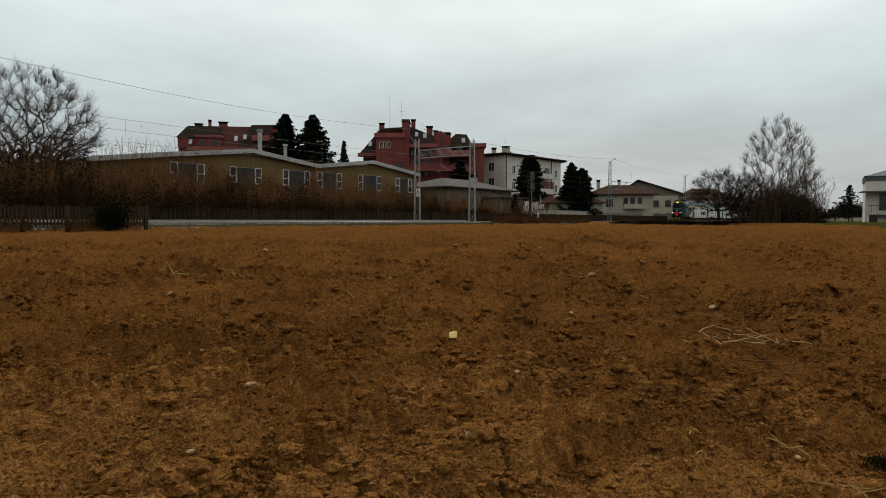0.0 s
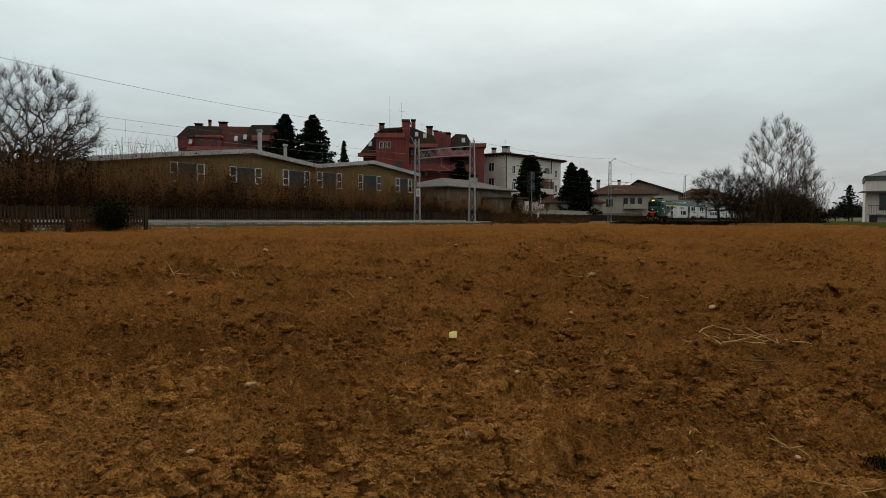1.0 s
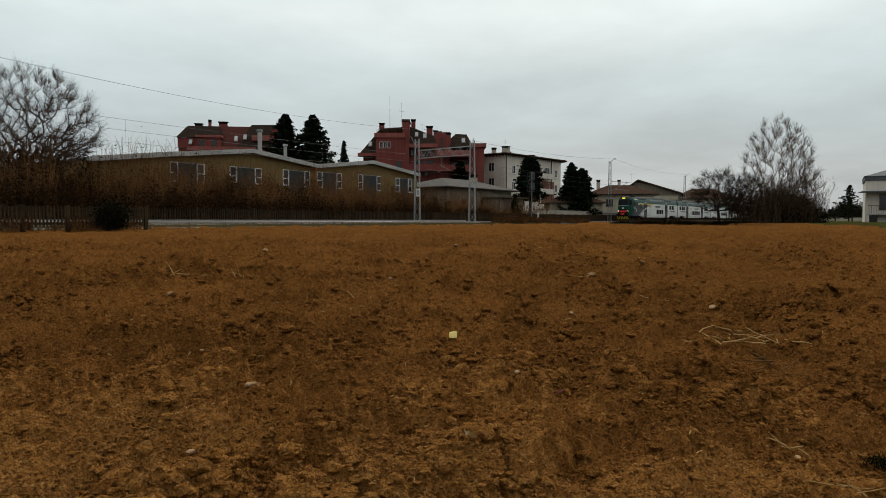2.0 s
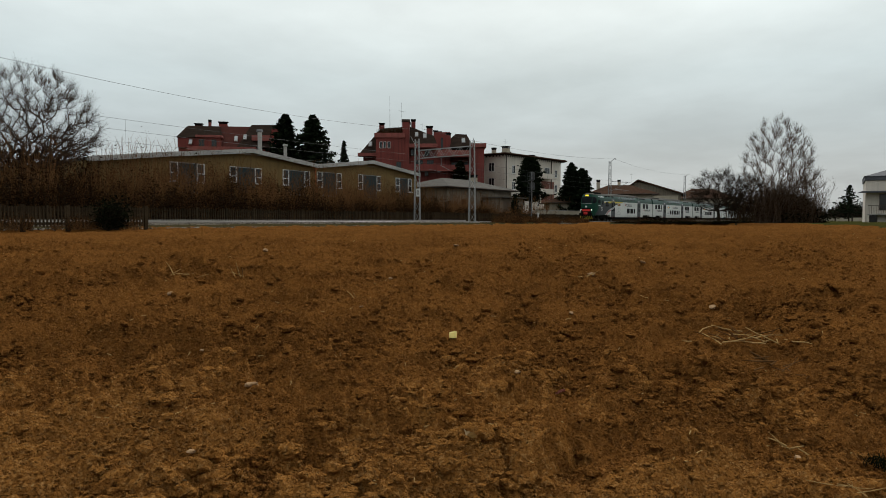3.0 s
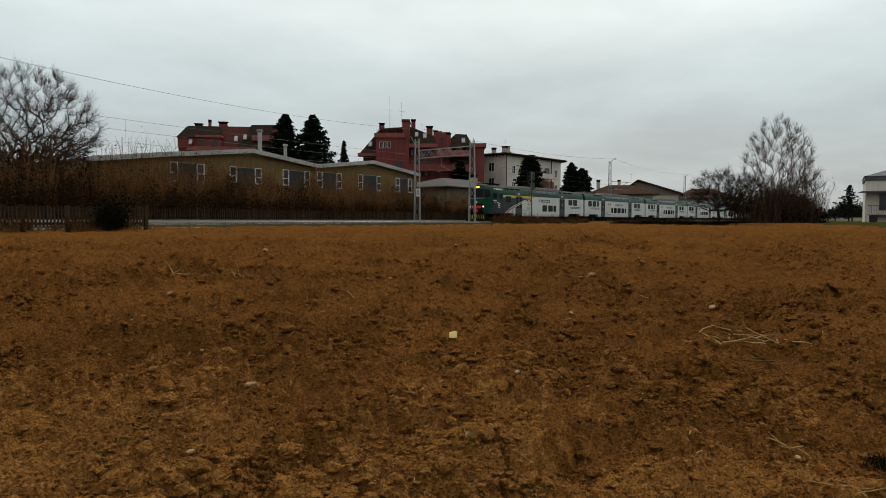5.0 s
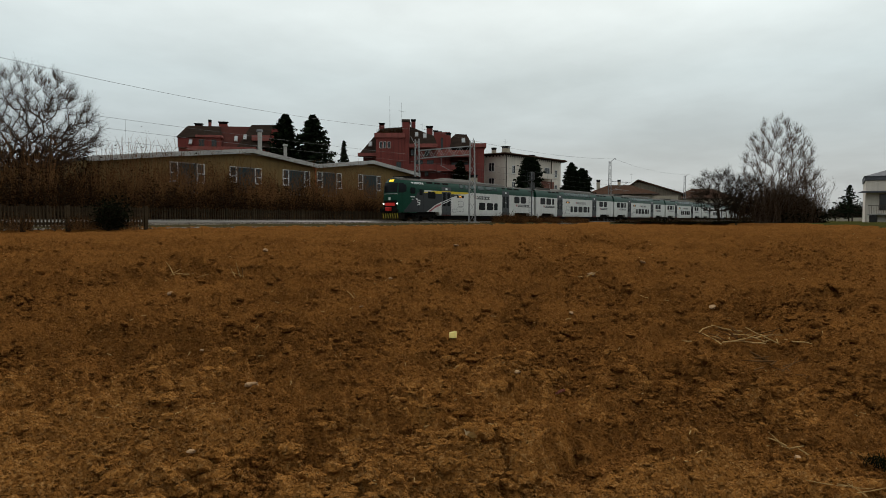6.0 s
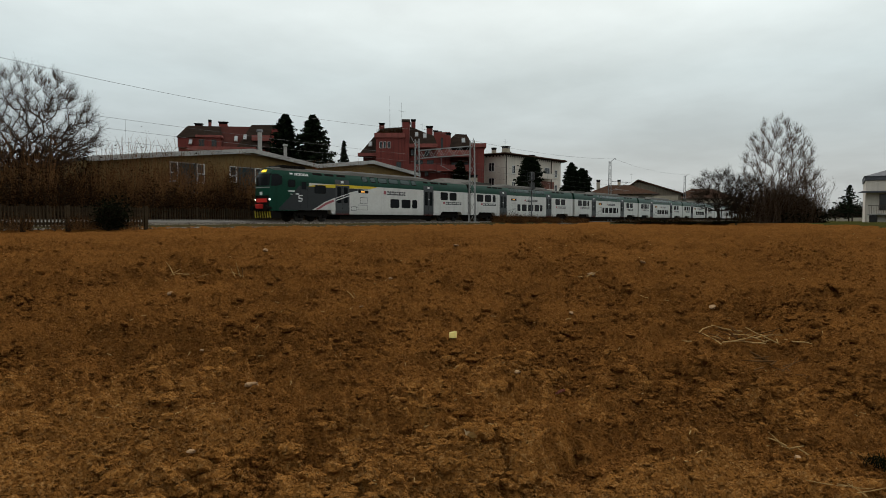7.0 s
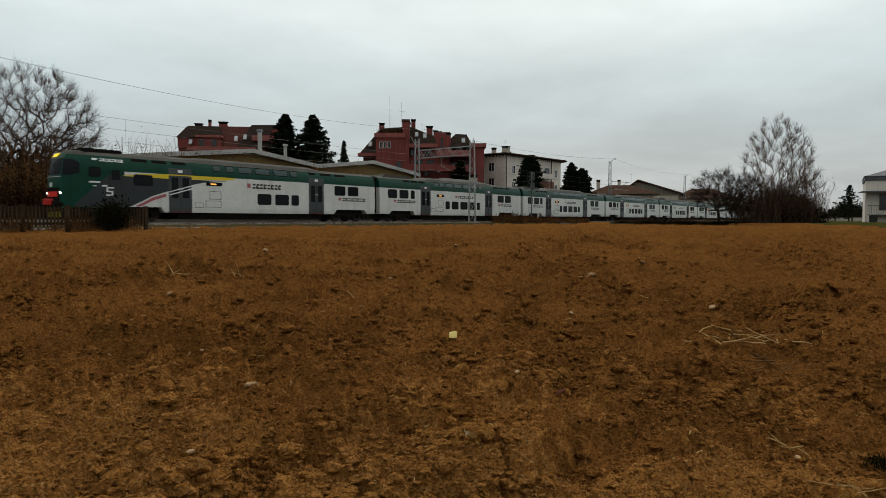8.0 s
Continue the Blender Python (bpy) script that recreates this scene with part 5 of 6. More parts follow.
def put(ob, x, y, z=1.2, rz=0.0):
    ob.matrix_basis = pose(x, y, z, 0, 0, rz)
    return ob


put(conifer("spruce", "tall dark green spruce behind the factory roof", 3, 16.9, 5.0, NEEDLE, boughs=300, sprays=64, size=0.34, conical=0.62, droop=0.4), 65.6, 79.8)
put(conifer("spruce", "tall dark green spruce behind the factory roof", 4, 16.8, 5.8, NEEDLE, boughs=300, sprays=64, size=0.34, conical=0.62, droop=0.4), 68.4, 76.6)
put(conifer("spruce", "small dark spruce beside the red block", 5, 14.4, 3.2, NEEDLE, boughs=170, sprays=26, size=0.3), 80.5, 82.0)
put(conifer("cypress", "dark evergreen tree before the white block", 6, 10.8, 2.7, NEEDLE, boughs=230, sprays=44, size=0.32, conical=0.30, base=0.35), 95.0, 52.4)
put(conifer("cypress", "dense dark cypress at the garden edge", 7, 10.6, 3.6, NEEDLE, boughs=280, sprays=46, size=0.30, conical=0.62, base=0.02), 107.2, 50.5)
put(conifer("cypress", "dense dark cypress at the garden edge", 8, 9.6, 3.1, NEEDLE, boughs=280, sprays=46, size=0.30, conical=0.5, base=0.02), 107.4, 48.6)
put(conifer("cypress", "dark ivy-like evergreen beside the red block", 13, 10.4, 2.1, EVERGREEN, boughs=200, sprays=40, size=0.3, conical=0.42), 90.0, 63.3)
put(conifer("cedar", "distant dark cedar with spreading flat boughs", 10, 8.0, 4.6, NEEDLE, boughs=90, sprays=20, size=0.3, conical=0.9, droop=0.12), 165.8, 11.7)
put(conifer("spruce", "small dark spruce beside the farm building", 11, 4.2, 1.2, NEEDLE, boughs=90, sprays=22, size=0.2), 82.5, 48.0)
put(conifer("cypress", "distant dark conifer beyond the houses", 12, 11.5, 2.2, EVERGREEN, boughs=120, sprays=24, size=0.3), 140.5, 75.0)

# evergreen bush against the near fence, and weeds along the track
bush = shrub("evergreen_bush", "dark evergreen bush growing through the near fence", "bush", 61, 0.85, 0.45, 50, 6, 8, DARKBARK, EVERGREEN, 0.07, low=0.0, upright=0.3)
put(bush, 15.6, 32.5, 1.15)
weed = shrub("weed_clump", "low brown weeds beside the railway track", "weeds", 62, 0.62, 0.9, 34, 4, 3, REED, DRYLEAF, 0.07, low=0.0, group="weeds", upright=0.5)
put(weed, 58.0, 34.6, 1.22)
rng = random.Random(8)
for k in range(46):
    x = rng.uniform(55, 78)
    s = rng.uniform(0.3, 0.8)
    plant(weed, pose(x, 34.6 + rng.uniform(-0.7, 0.9), 1.2, 0, 0, rng.uniform(0, 360)), (s, s, s))
for k in range(16):
    s = rng.uniform(0.3, 0.6)
    plant(weed, pose(rng.uniform(0, 18), 33 + rng.uniform(-0.5, 0.7), 1.12, 0, 0, rng.uniform(0, 360)), (s, s, s))
# brush under the bare trees at the field's corner
BRUSHWOOD = mat("brown_brush", (0.085, 0.052, 0.030), (0.042, 0.026, 0.016), spec=0.0, rough=0.95, scale=1, grain=6, bump=0)
brush = [shrub("field_shrub", "tangled bare shrub at the corner of the field", "shrub", 70, 3.0, 1.3, 40, 7, 4, BRUSHWOOD, DRYLEAF, 0.07, group="corner shrubs", upright=0.3),
         shrub("field_shrub", "pale-stemmed bare shrub at the corner of the field", "shrub", 71, 4.2, 1.4, 36, 7, 1, TWIG, DRYLEAF, 0.05, group="corner shrubs", upright=0.3),
         shrub("field_shrub", "low dark evergreen shrub at the field's corner", "shrub", 72, 1.5, 1.3, 34, 5, 8, BRUSHWOOD, EVERGREEN, 0.13, group="corner shrubs", upright=0.6)]
spots = []
for k in range(30):
    t = rng.random()
    t = t ** 0.7
    x, y = 63.8 + 5.2 * t + rng.uniform(-1.0, 1.0), 13.4 - 5.6 * t + rng.uniform(-0.8, 0.8)
    spots.append((x, y, rng.choice((0, 0, 1, 1, 2)), rng.uniform(0.7, 1.1)))
for k in range(16):
    t = k / 15
    spots.append((62 + 11 * t, 14.2 + 13.5 * t + rng.uniform(-0.6, 0.6), rng.choice((0, 2)), rng.uniform(0.10, 0.20)))
used = set()
for x, y, k, s in spots:
    m = pose(x, y, 1.2, 0, 0, rng.uniform(0, 360))
    if k in used:
        plant(brush[k], m, (1, 1, s))
    else:
        used.add(k)
        brush[k].matrix_basis = m
        brush[k].scale = (1, 1, s)
# distant trees beyond the grass
far = [bare_tree("distant_tree", "distant bare brown tree beyond the grass", pose(178, 22, 1.2), 90, 2.2, 0.2, [(6, 2.2, 0.7, 0.05, 0.1, 0.09), (6, 1.6, 0.8, 0.05, 0.12, 0.05), (7, 1.1, 0.8, 0.04, 0.15, 0.035)], DARKBARK, DARKBARK, group="distant trees")]
for k in range(15):
    d, l = rng.uniform(165, 330), rng.uniform(0.56, 0.72)
    x, y = d * AXIS[0] + d * l * AXIS[1], d * AXIS[1] - d * l * AXIS[0]
    s = rng.uniform(0.8, 1.5)
    plant(far[0], pose(x, y, 1.2, 0, 0, rng.uniform(0, 360)), (s * 1.2, s * 1.2, s))


def make_far_woods():
    """A low belt of woods at the horizon."""
    verts, faces = [], []
    rr = random.Random(15)
    for k in range(9000):
        a, d = rr.uniform(0, 6.2832), rr.uniform(420, 560)
        z = 1.2 + rr.uniform(0, 9) * (0.6 + 0.4 * math.sin(a * 37) * math.sin(a * 11 + 1))
        leaf_clump(verts, faces, Vector((d * math.cos(a), d * math.sin(a), z)), rr.uniform(1.5, 4.0), rr, 0.8)
    o = raw_part("far_woods", verts, faces, DRYLEAF, None)
    tagged(o, "brown belt of distant winter woods", "woods", kind="stuff")


make_far_woods()
# ---- the train ----
GREENPAINT = mat("dark_green_train_paint", (0.0045, 0.046, 0.027), (0.0035, 0.036, 0.021), rough=0.35, scale=0.6, grain=6, bump=0, spec=0.12, streak=0.25)
WHITEPAINT = mat("grubby_white_train_paint", (0.60, 0.60, 0.57), (0.50, 0.50, 0.47), rough=0.38, scale=0.5, grain=6, bump=0, spec=0.45, streak=0.22)
GREYPAINT = mat("slate_grey_train_paint", (0.030, 0.034, 0.036), (0.023, 0.026, 0.028), rough=0.4, scale=0.6, grain=6, bump=0, spec=0.2)
DOORPAINT = mat("grey_door_paint", (0.055, 0.059, 0.061), (0.038, 0.042, 0.044), rough=0.45, scale=0.8, grain=8, bump=0, spec=0.2)
# the sky's grey sheen on the train roofs is put into this colour
ROOFPAINT = mat("sky_greyed_roof", (0.085, 0.080, 0.068), (0.050, 0.048, 0.042), rough=0.85, spec=0.08, scale=0.7, grain=8, bump=0)
YELLOWPAINT = mat("yellow_stripe_paint", (0.66, 0.50, 0.02), (0.55, 0.42, 0.02), rough=0.35, scale=1, grain=8, bump=0)
REDPAINT = mat("faded_red_stripe", (0.36, 0.10, 0.11), (0.28, 0.08, 0.09), rough=0.4, bump=0)
PALEMARK = mat("pale_marking", (0.70, 0.70, 0.69), (0.62, 0.62, 0.60), rough=0.4, bump=0)
DARKMARK = mat("dark_marking", (0.016, 0.018, 0.021), (0.011, 0.012, 0.014), rough=0.4, bump=0)
TRAINGLASS = mat("tinted_train_glass", (0.010, 0.012, 0.013), (0.007, 0.008, 0.009), rough=0.12, bump=0, spec=0.07)
UPPERGLASS = mat("upper_deck_glass", (0.030, 0.055, 0.050), (0.022, 0.042, 0.038), rough=0.2, bump=0, spec=0.25)
REDLAMP = glow("red_lamp_lens", (0.55, 0.018, 0.012), 0.05)
TOPLAMP = glow("yellow_top_lamp", (1.0, 0.66, 0.02), 0.75)
WHITELAMP = glow("white_headlamp", (1.0, 0.97, 0.88), 4.0)
AMBER = glow("amber_destination_lamp", (1.0, 0.45, 0.08), 0.8)
CAR = 26.15
SIDE = [(0.0, 1.36), (0.6, 1.38), (0.9, 1.42), (3.1, 1.42), (3.3, 1.405), (3.5, 1.37), (3.7, 1.31), (3.95, 1.19)]


def half_width(z):
    return float(np.interp(z, [a for a, _ in SIDE], [b for _, b in SIDE]))


def nose_width(x):
    """The lead car narrows towards its nose."""
    return 1.0 if x >= 2.6 else 1 - 0.36 * (1 - x / 2.6) ** 2.6


def nose_shift(x, z):
    """The nose leans back above the buffers."""
    return (max(0.0, z - 2.3) * 0.12 + max(0.0, z - 3.5) ** 2 * 0.9) * max(0.0, 1 - x / 2.4)


class Shape:
    """Where a car's skin lies."""
    def __init__(self, lead):
        self.lead = lead

    def top(self, x):
        if self.lead:
            return float(np.interp(x, [0, 0.3, 0.8, 1.8, 2.6, 8, 9, 18.5, 20, 26], [4.14, 4.24, 4.30, 4.26, 4.28, 4.34, 4.42, 4.42, 4.2, 4.15]))
        return float(np.interp(x, [0, 6.2, 8, 18.5, 20, 26], [4.15, 4.2, 4.42, 4.42, 4.2, 4.15]))

    def point(self, x, z, out, side):
        w = half_width(z) * (nose_width(x) if self.lead else 1)
        return (x + (nose_shift(x, z) if self.lead else 0), side * (w + out), z)


def loft(bm, rings):
    rows = [[bm.verts.new(p) for p in r] for r in rings]
    for a, b in zip(rows[:-1], rows[1:]):
        for k in range(len(a) - 1):
            bm.faces.new((a[k], a[k + 1], b[k + 1], b[k]))
    return rows


def panel(bm, shape, xs, zlo, zhi, out, side, nz=5, back=0.03):
    """A sheet that follows the skin, from zlo to zhi (numbers or functions of x)."""
    f0 = zlo if callable(zlo) else (lambda x: zlo)
    f1 = zhi if callable(zhi) else (lambda x: zhi)
    grids = []
    for o in (out, out - back):
        g = []
        for x in xs:
            a, b = f0(x), f1(x)
            g.append([bm.verts.new(shape.point(x, a + (b - a) * k / (nz - 1), o, side)) for k in range(nz)])
        grids.append(g)
    A, B = grids
    n = len(xs)
    for i in range(n - 1):
        for k in range(nz - 1):
            bm.faces.new((A[i][k], A[i + 1][k], A[i + 1][k + 1], A[i][k + 1]))
    for i in range(n - 1):
        for k in (0, nz - 1):
            bm.faces.new((A[i][k], A[i + 1][k], B[i + 1][k], B[i][k]))
    for k in range(nz - 1):
        for i in (0, n - 1):
            bm.faces.new((A[i][k], A[i][k + 1], B[i][k + 1], B[i][k]))
    return bm


def pane_shape(x0, x1, r=0.09):
    """Stations and corner cut for a window with rounded corners."""
    xs = [x0, x0 + r * 0.3, x0 + r, x1 - r, x1 - r * 0.3, x1]
    cut = {x0: r, x0 + r * 0.3: r * 0.35, x1 - r * 0.3: r * 0.35, x1: r}
    return xs, cut


def glazed(name, shape, car, x0, x1, z0, z1, side, glass, label=""):
    """A window: a thin black rubber surround and a pane proud of it."""
    xs, cut = pane_shape(x0 - 0.05, x1 + 0.05, 0.12)
    bm = bmesh.new()
    panel(bm, shape, xs, lambda x: z0 - 0.05 + cut.get(x, 0), lambda x: z1 + 0.05 - cut.get(x, 0), 0.008, side)
    w = part(name, bm, BLACK, car, label)
    xs2, cut2 = pane_shape(x0, x1)
    bm = bmesh.new()
    panel(bm, shape, xs2, lambda x: z0 + cut2.get(x, 0), lambda x: z1 - cut2.get(x, 0), 0.014, side)
    part("pane", bm, glass, w)
    return w


def make_bogie(car, x):
    b = new("bogie")
    bm = bmesh.new()
    for y in (-1.06, 1.06):
        prism(bm, [(-1.75, 0.42), (-1.2, 0.62), (-0.5, 0.42), (0.5, 0.42), (1.2, 0.62), (1.75, 0.42), (1.75, 0.66), (0.9, 0.86), (-0.9, 0.86), (-1.75, 0.66)], y - 0.06, y + 0.06)
        for ax in (-1.25, 1.25):
            box(bm, ax - 0.2, ax + 0.2, y - 0.1, y + 0.1, 0.30, 0.62, 0.03)
    box(bm, -0.35, 0.35, -1.0, 1.0, 0.45, 0.8, 0.03)
    me = bpy.data.meshes.new("bogie")
    bmesh.ops.recalc_face_normals(bm, faces=bm.faces[:])
    bm.to_mesh(me)
    bm.free()
    me.materials.append(BLACK)
    bpy.data.objects.remove(b)
    b = new("bogie", me)
    b.parent = car
    b.location = (x, 0, 0)
    for ax in (-1.25, 1.25):
        bm = bmesh.new()
        tube(bm, (0, -0.9, 0), (0, 0.9, 0), 0.07, 0.07, 8)
        for y in (-0.75, 0.75):
            s = 1 if y > 0 else -1
            tube(bm, (0, y - 0.065 * s, 0), (0, y + 0.065 * s, 0), 0.46, 0.455, 24)
            tube(bm, (0, y - 0.10 * s, 0), (0, y - 0.065 * s, 0), 0.49, 0.48, 24)
            for k in range(4):
                a = k * 1.5708
                box(bm, 0.26 * math.cos(a) - 0.04, 0.26 * math.cos(a) + 0.04, y + 0.066 * s, y + 0.075 * s, 0.26 * math.sin(a) - 0.04, 0.26 * math.sin(a) + 0.04)
        wl = part("wheelset", bm, mat("worn_wheel_steel", (0.05, 0.045, 0.04), (0.03, 0.026, 0.022), rough=0.6, metal=0.4) if "worn_wheel_steel" not in bpy.data.materials else bpy.data.materials["worn_wheel_steel"], b)
        wl.location = (ax, 0, 0.46)
    return b


def make_door(shape, car, x0, x1, side):
    bm = bmesh.new()
    panel(bm, shape, [x0, x1], 0.62, 3.5, 0.010, side, 9)
    d = part("door", bm, DOORPAINT, car, "grey double passenger door")
    mid = (x0 + x1) / 2
    bm = bmesh.new()
    panel(bm, shape, [mid - 0.012, mid + 0.012], 0.66, 3.0, 0.016, side, 6)
    part("door_seam", bm, BLACK, d)
    for a, b in ((x0 + 0.2, mid - 0.14), (mid + 0.14, x1 - 0.2)):
        bm = bmesh.new()
        xs, cut = pane_shape(a, b, 0.06)
        panel(bm, shape, xs, lambda x: 1.57 + cut.get(x, 0), lambda x: 2.90 - cut.get(x, 0), 0.018, side)
        part("door_pane", bm, TRAINGLASS, d)
    bm = bmesh.new()
    panel(bm, shape, [mid - 0.16, mid + 0.16], 3.22, 3.40, 0.024, side)
    part("door_lamp", bm, PALEMARK, d, "small white plate above the door")
    for c in (mid - 0.09, mid + 0.09):
        bm = bmesh.new()
        panel(bm, shape, [c - 0.03, c + 0.03], 2.12, 2.22, 0.024, side)
        part("door_button", bm, PALEMARK, d)
    bm = bmesh.new()
    panel(bm, shape, [x0 + 0.05, x1 - 0.05], 0.60, 0.68, 0.05, side)
    part("step", bm, mat("dark_red_step", (0.12, 0.03, 0.025), (0.07, 0.02, 0.018)) if "dark_red_step" not in bpy.data.materials else bpy.data.materials["dark_red_step"], d)


def make_logo(shape, car, x0, x1, z0, z1, side, dark):
    """A brand mark reduced to plain slanted blocks."""
    n, h = 8, z1 - z0
    bm = bmesh.new()
    step = (x1 - x0 - 0.45) / n
    for k in range(n):
        a = x0 + 0.45 + k * step
        panel(bm, shape, [a, a + step * 0.80], z0, z0 + h * 0.34, 0.013, side, 2)
        panel(bm, shape, [a + 0.03, a + step * 0.80], z1 - h * 0.34, z1, 0.013, side, 2)
        if k % 2:
            panel(bm, shape, [a, a + 0.12], z0 + h * 0.34, z1 - h * 0.34, 0.013, side, 2)
    part("logo", bm, dark, car)
    bm = bmesh.new()
    panel(bm, shape, [x0, x0 + 0.3], z0 + 0.05, z1, 0.013, side, 2)
    part("logo_square", bm, REDPAINT if dark is DARKMARK else dark, car)


def make_shell(shape, car, stations):
    lead = shape.lead
    xs = sorted({*(x for x, _ in stations), *([0, 0.12, 0.3, 0.6, 1.0, 1.4, 1.9, 2.4] if lead else []), 6.2, 8.0, 9.0, 18.5, 20.0})
    xs = [x for x in xs if x >= (0 if lead else 0.25)]
    zb = lambda x: float(np.interp(x, [a for a, _ in stations], [b for _, b in stations]))
    for name, material, zlist in (("lower_body", WHITEPAINT, None), ("upper_body", GREENPAINT, (3.08, 3.3, 3.5, 3.7, 3.95))):
        bm = bmesh.new()
        for side in (-1, 1):
            rings = []
            for x in xs:
                zl = zlist or [zb(x), zb(x) + 0.3, 1.6, 2.2, 3.08]
                lim = shape.top(x) - 0.05
                rings.append([shape.point(x, min(z, lim), 0, side) for z in zl])
            loft(bm, rings)
        if name == "lower_body":
            rings = [[shape.point(x, zb(x), 0, -1), shape.point(x, zb(x), 0, 1)] for x in xs]
            loft(bm, rings)
        for x in ([xs[-1]] if lead else [xs[0], xs[-1]]):
            zl = zlist or [zb(x), zb(x) + 0.3, 1.6, 2.2, 3.08]
            loft(bm, [[shape.point(x, min(z, shape.top(x) - 0.05), 0, s) for z in zl] for s in (-1, 1)])
        o = part(name, bm, [material, GREENPAINT], car)
        if lead:
            for pl in o.data.polygons:
                if pl.center.x < 2.5 and len(pl.vertices) == 4:
                    pl.material_index = 1
    bm = bmesh.new()
    rings = []
    for x in xs:
        t = shape.top(x)
        e = min(3.95, t - 0.05)
        w = half_width(e) * (nose_width(x) if lead else 1)
        sh = nose_shift(x, e) if lead else 0
        rings.append([(x + sh, y * w, z) for y, z in ((-1, e), (-0.82, e + (t - e) * 0.55), (-0.5, e + (t - e) * 0.9), (0, t), (0.5, e + (t - e) * 0.9), (0.82, e + (t - e) * 0.55), (1, e))])
    rows = loft(bm, rings)
    for r in ([rows[-1]] if lead else [rows[0], rows[-1]]):
        bm.faces.new(r)
    part("roof", bm, ROOFPAINT if not lead else [ROOFPAINT, GREENPAINT], car, smooth=False)
    if lead:
        o = car.children[-1]
        for pl in o.data.polygons:
            if pl.center.x < 2.6:
                pl.material_index = 1


def common_fittings(shape, car, side, upper, lower, mids, doors, slots):
    for a, b in upper:
        glazed("upper_window", shape, car, a, b, 3.50, 3.90, side, UPPERGLASS)
    for a, b in lower:
        glazed("lower_window", shape, car, a, b, 1.30, 2.01, side, TRAINGLASS)
    for a, b in mids:
        glazed("saloon_window", shape, car, a, b, 2.22, 2.92, side, TRAINGLASS)
    for a, b in doors:
        make_door(shape, car, a, b, side)
    for a, b in slots:
        bm = bmesh.new()
        panel(bm, shape, [a, b], 3.74, 3.92, 0.010, side)
        part("vent_grille", bm, BLACK, car)


def hatches(shape, car, side, x):
    for a, b, c, d in ((0, 0.9, 1.55, 2.1), (-0.3, 0.9, 1.0, 1.45), (-1.1, -0.45, 0.95, 1.3)):
        bm = bmesh.new()
        for p, q, r, s in ((a, b, c, c + 0.03), (a, b, d - 0.03, d), (a, a + 0.03, c, d), (b - 0.03, b, c, d)):
            panel(bm, shape, [x + p, x + q], r, s, 0.006, side, 2)
        part("hatch_outline", bm, DOORPAINT, car)
    bm = bmesh.new()
    panel(bm, shape, [x - 0.25, x + 1.0], 2.47, 2.72, 0.012, side, 3)
    dsp = part("destination_display", bm, BLACK, car)
    bm = bmesh.new()
    panel(bm, shape, [x + 0.1, x + 0.55], 2.54, 2.64, 0.018, side, 2)
    part("display_light", bm, AMBER, dsp)


def underfloor(car, x0, x1):
    bm = bmesh.new()
    box(bm, x0, x1, -1.15, 1.15, 0.22, 0.6, 0.04)
    part("underframe", bm, BLACK, car)
    bm = bmesh.new()
    box(bm, 0.5, 25.6, -1.0, 1.0, 0.75, 1.2)
    part("floor_beam", bm, BLACK, car)


def gangway(car, x):
    bm = bmesh.new()
    for k in range(5):
        box(bm, x + k * 0.09, x + k * 0.09 + 0.05, -1.22, 1.22, 0.75, 3.95)
    box(bm, x, x + 0.45, -1.15, 1.15, 0.8, 3.9)
    part("gangway_bellows", bm, BLACK, car)


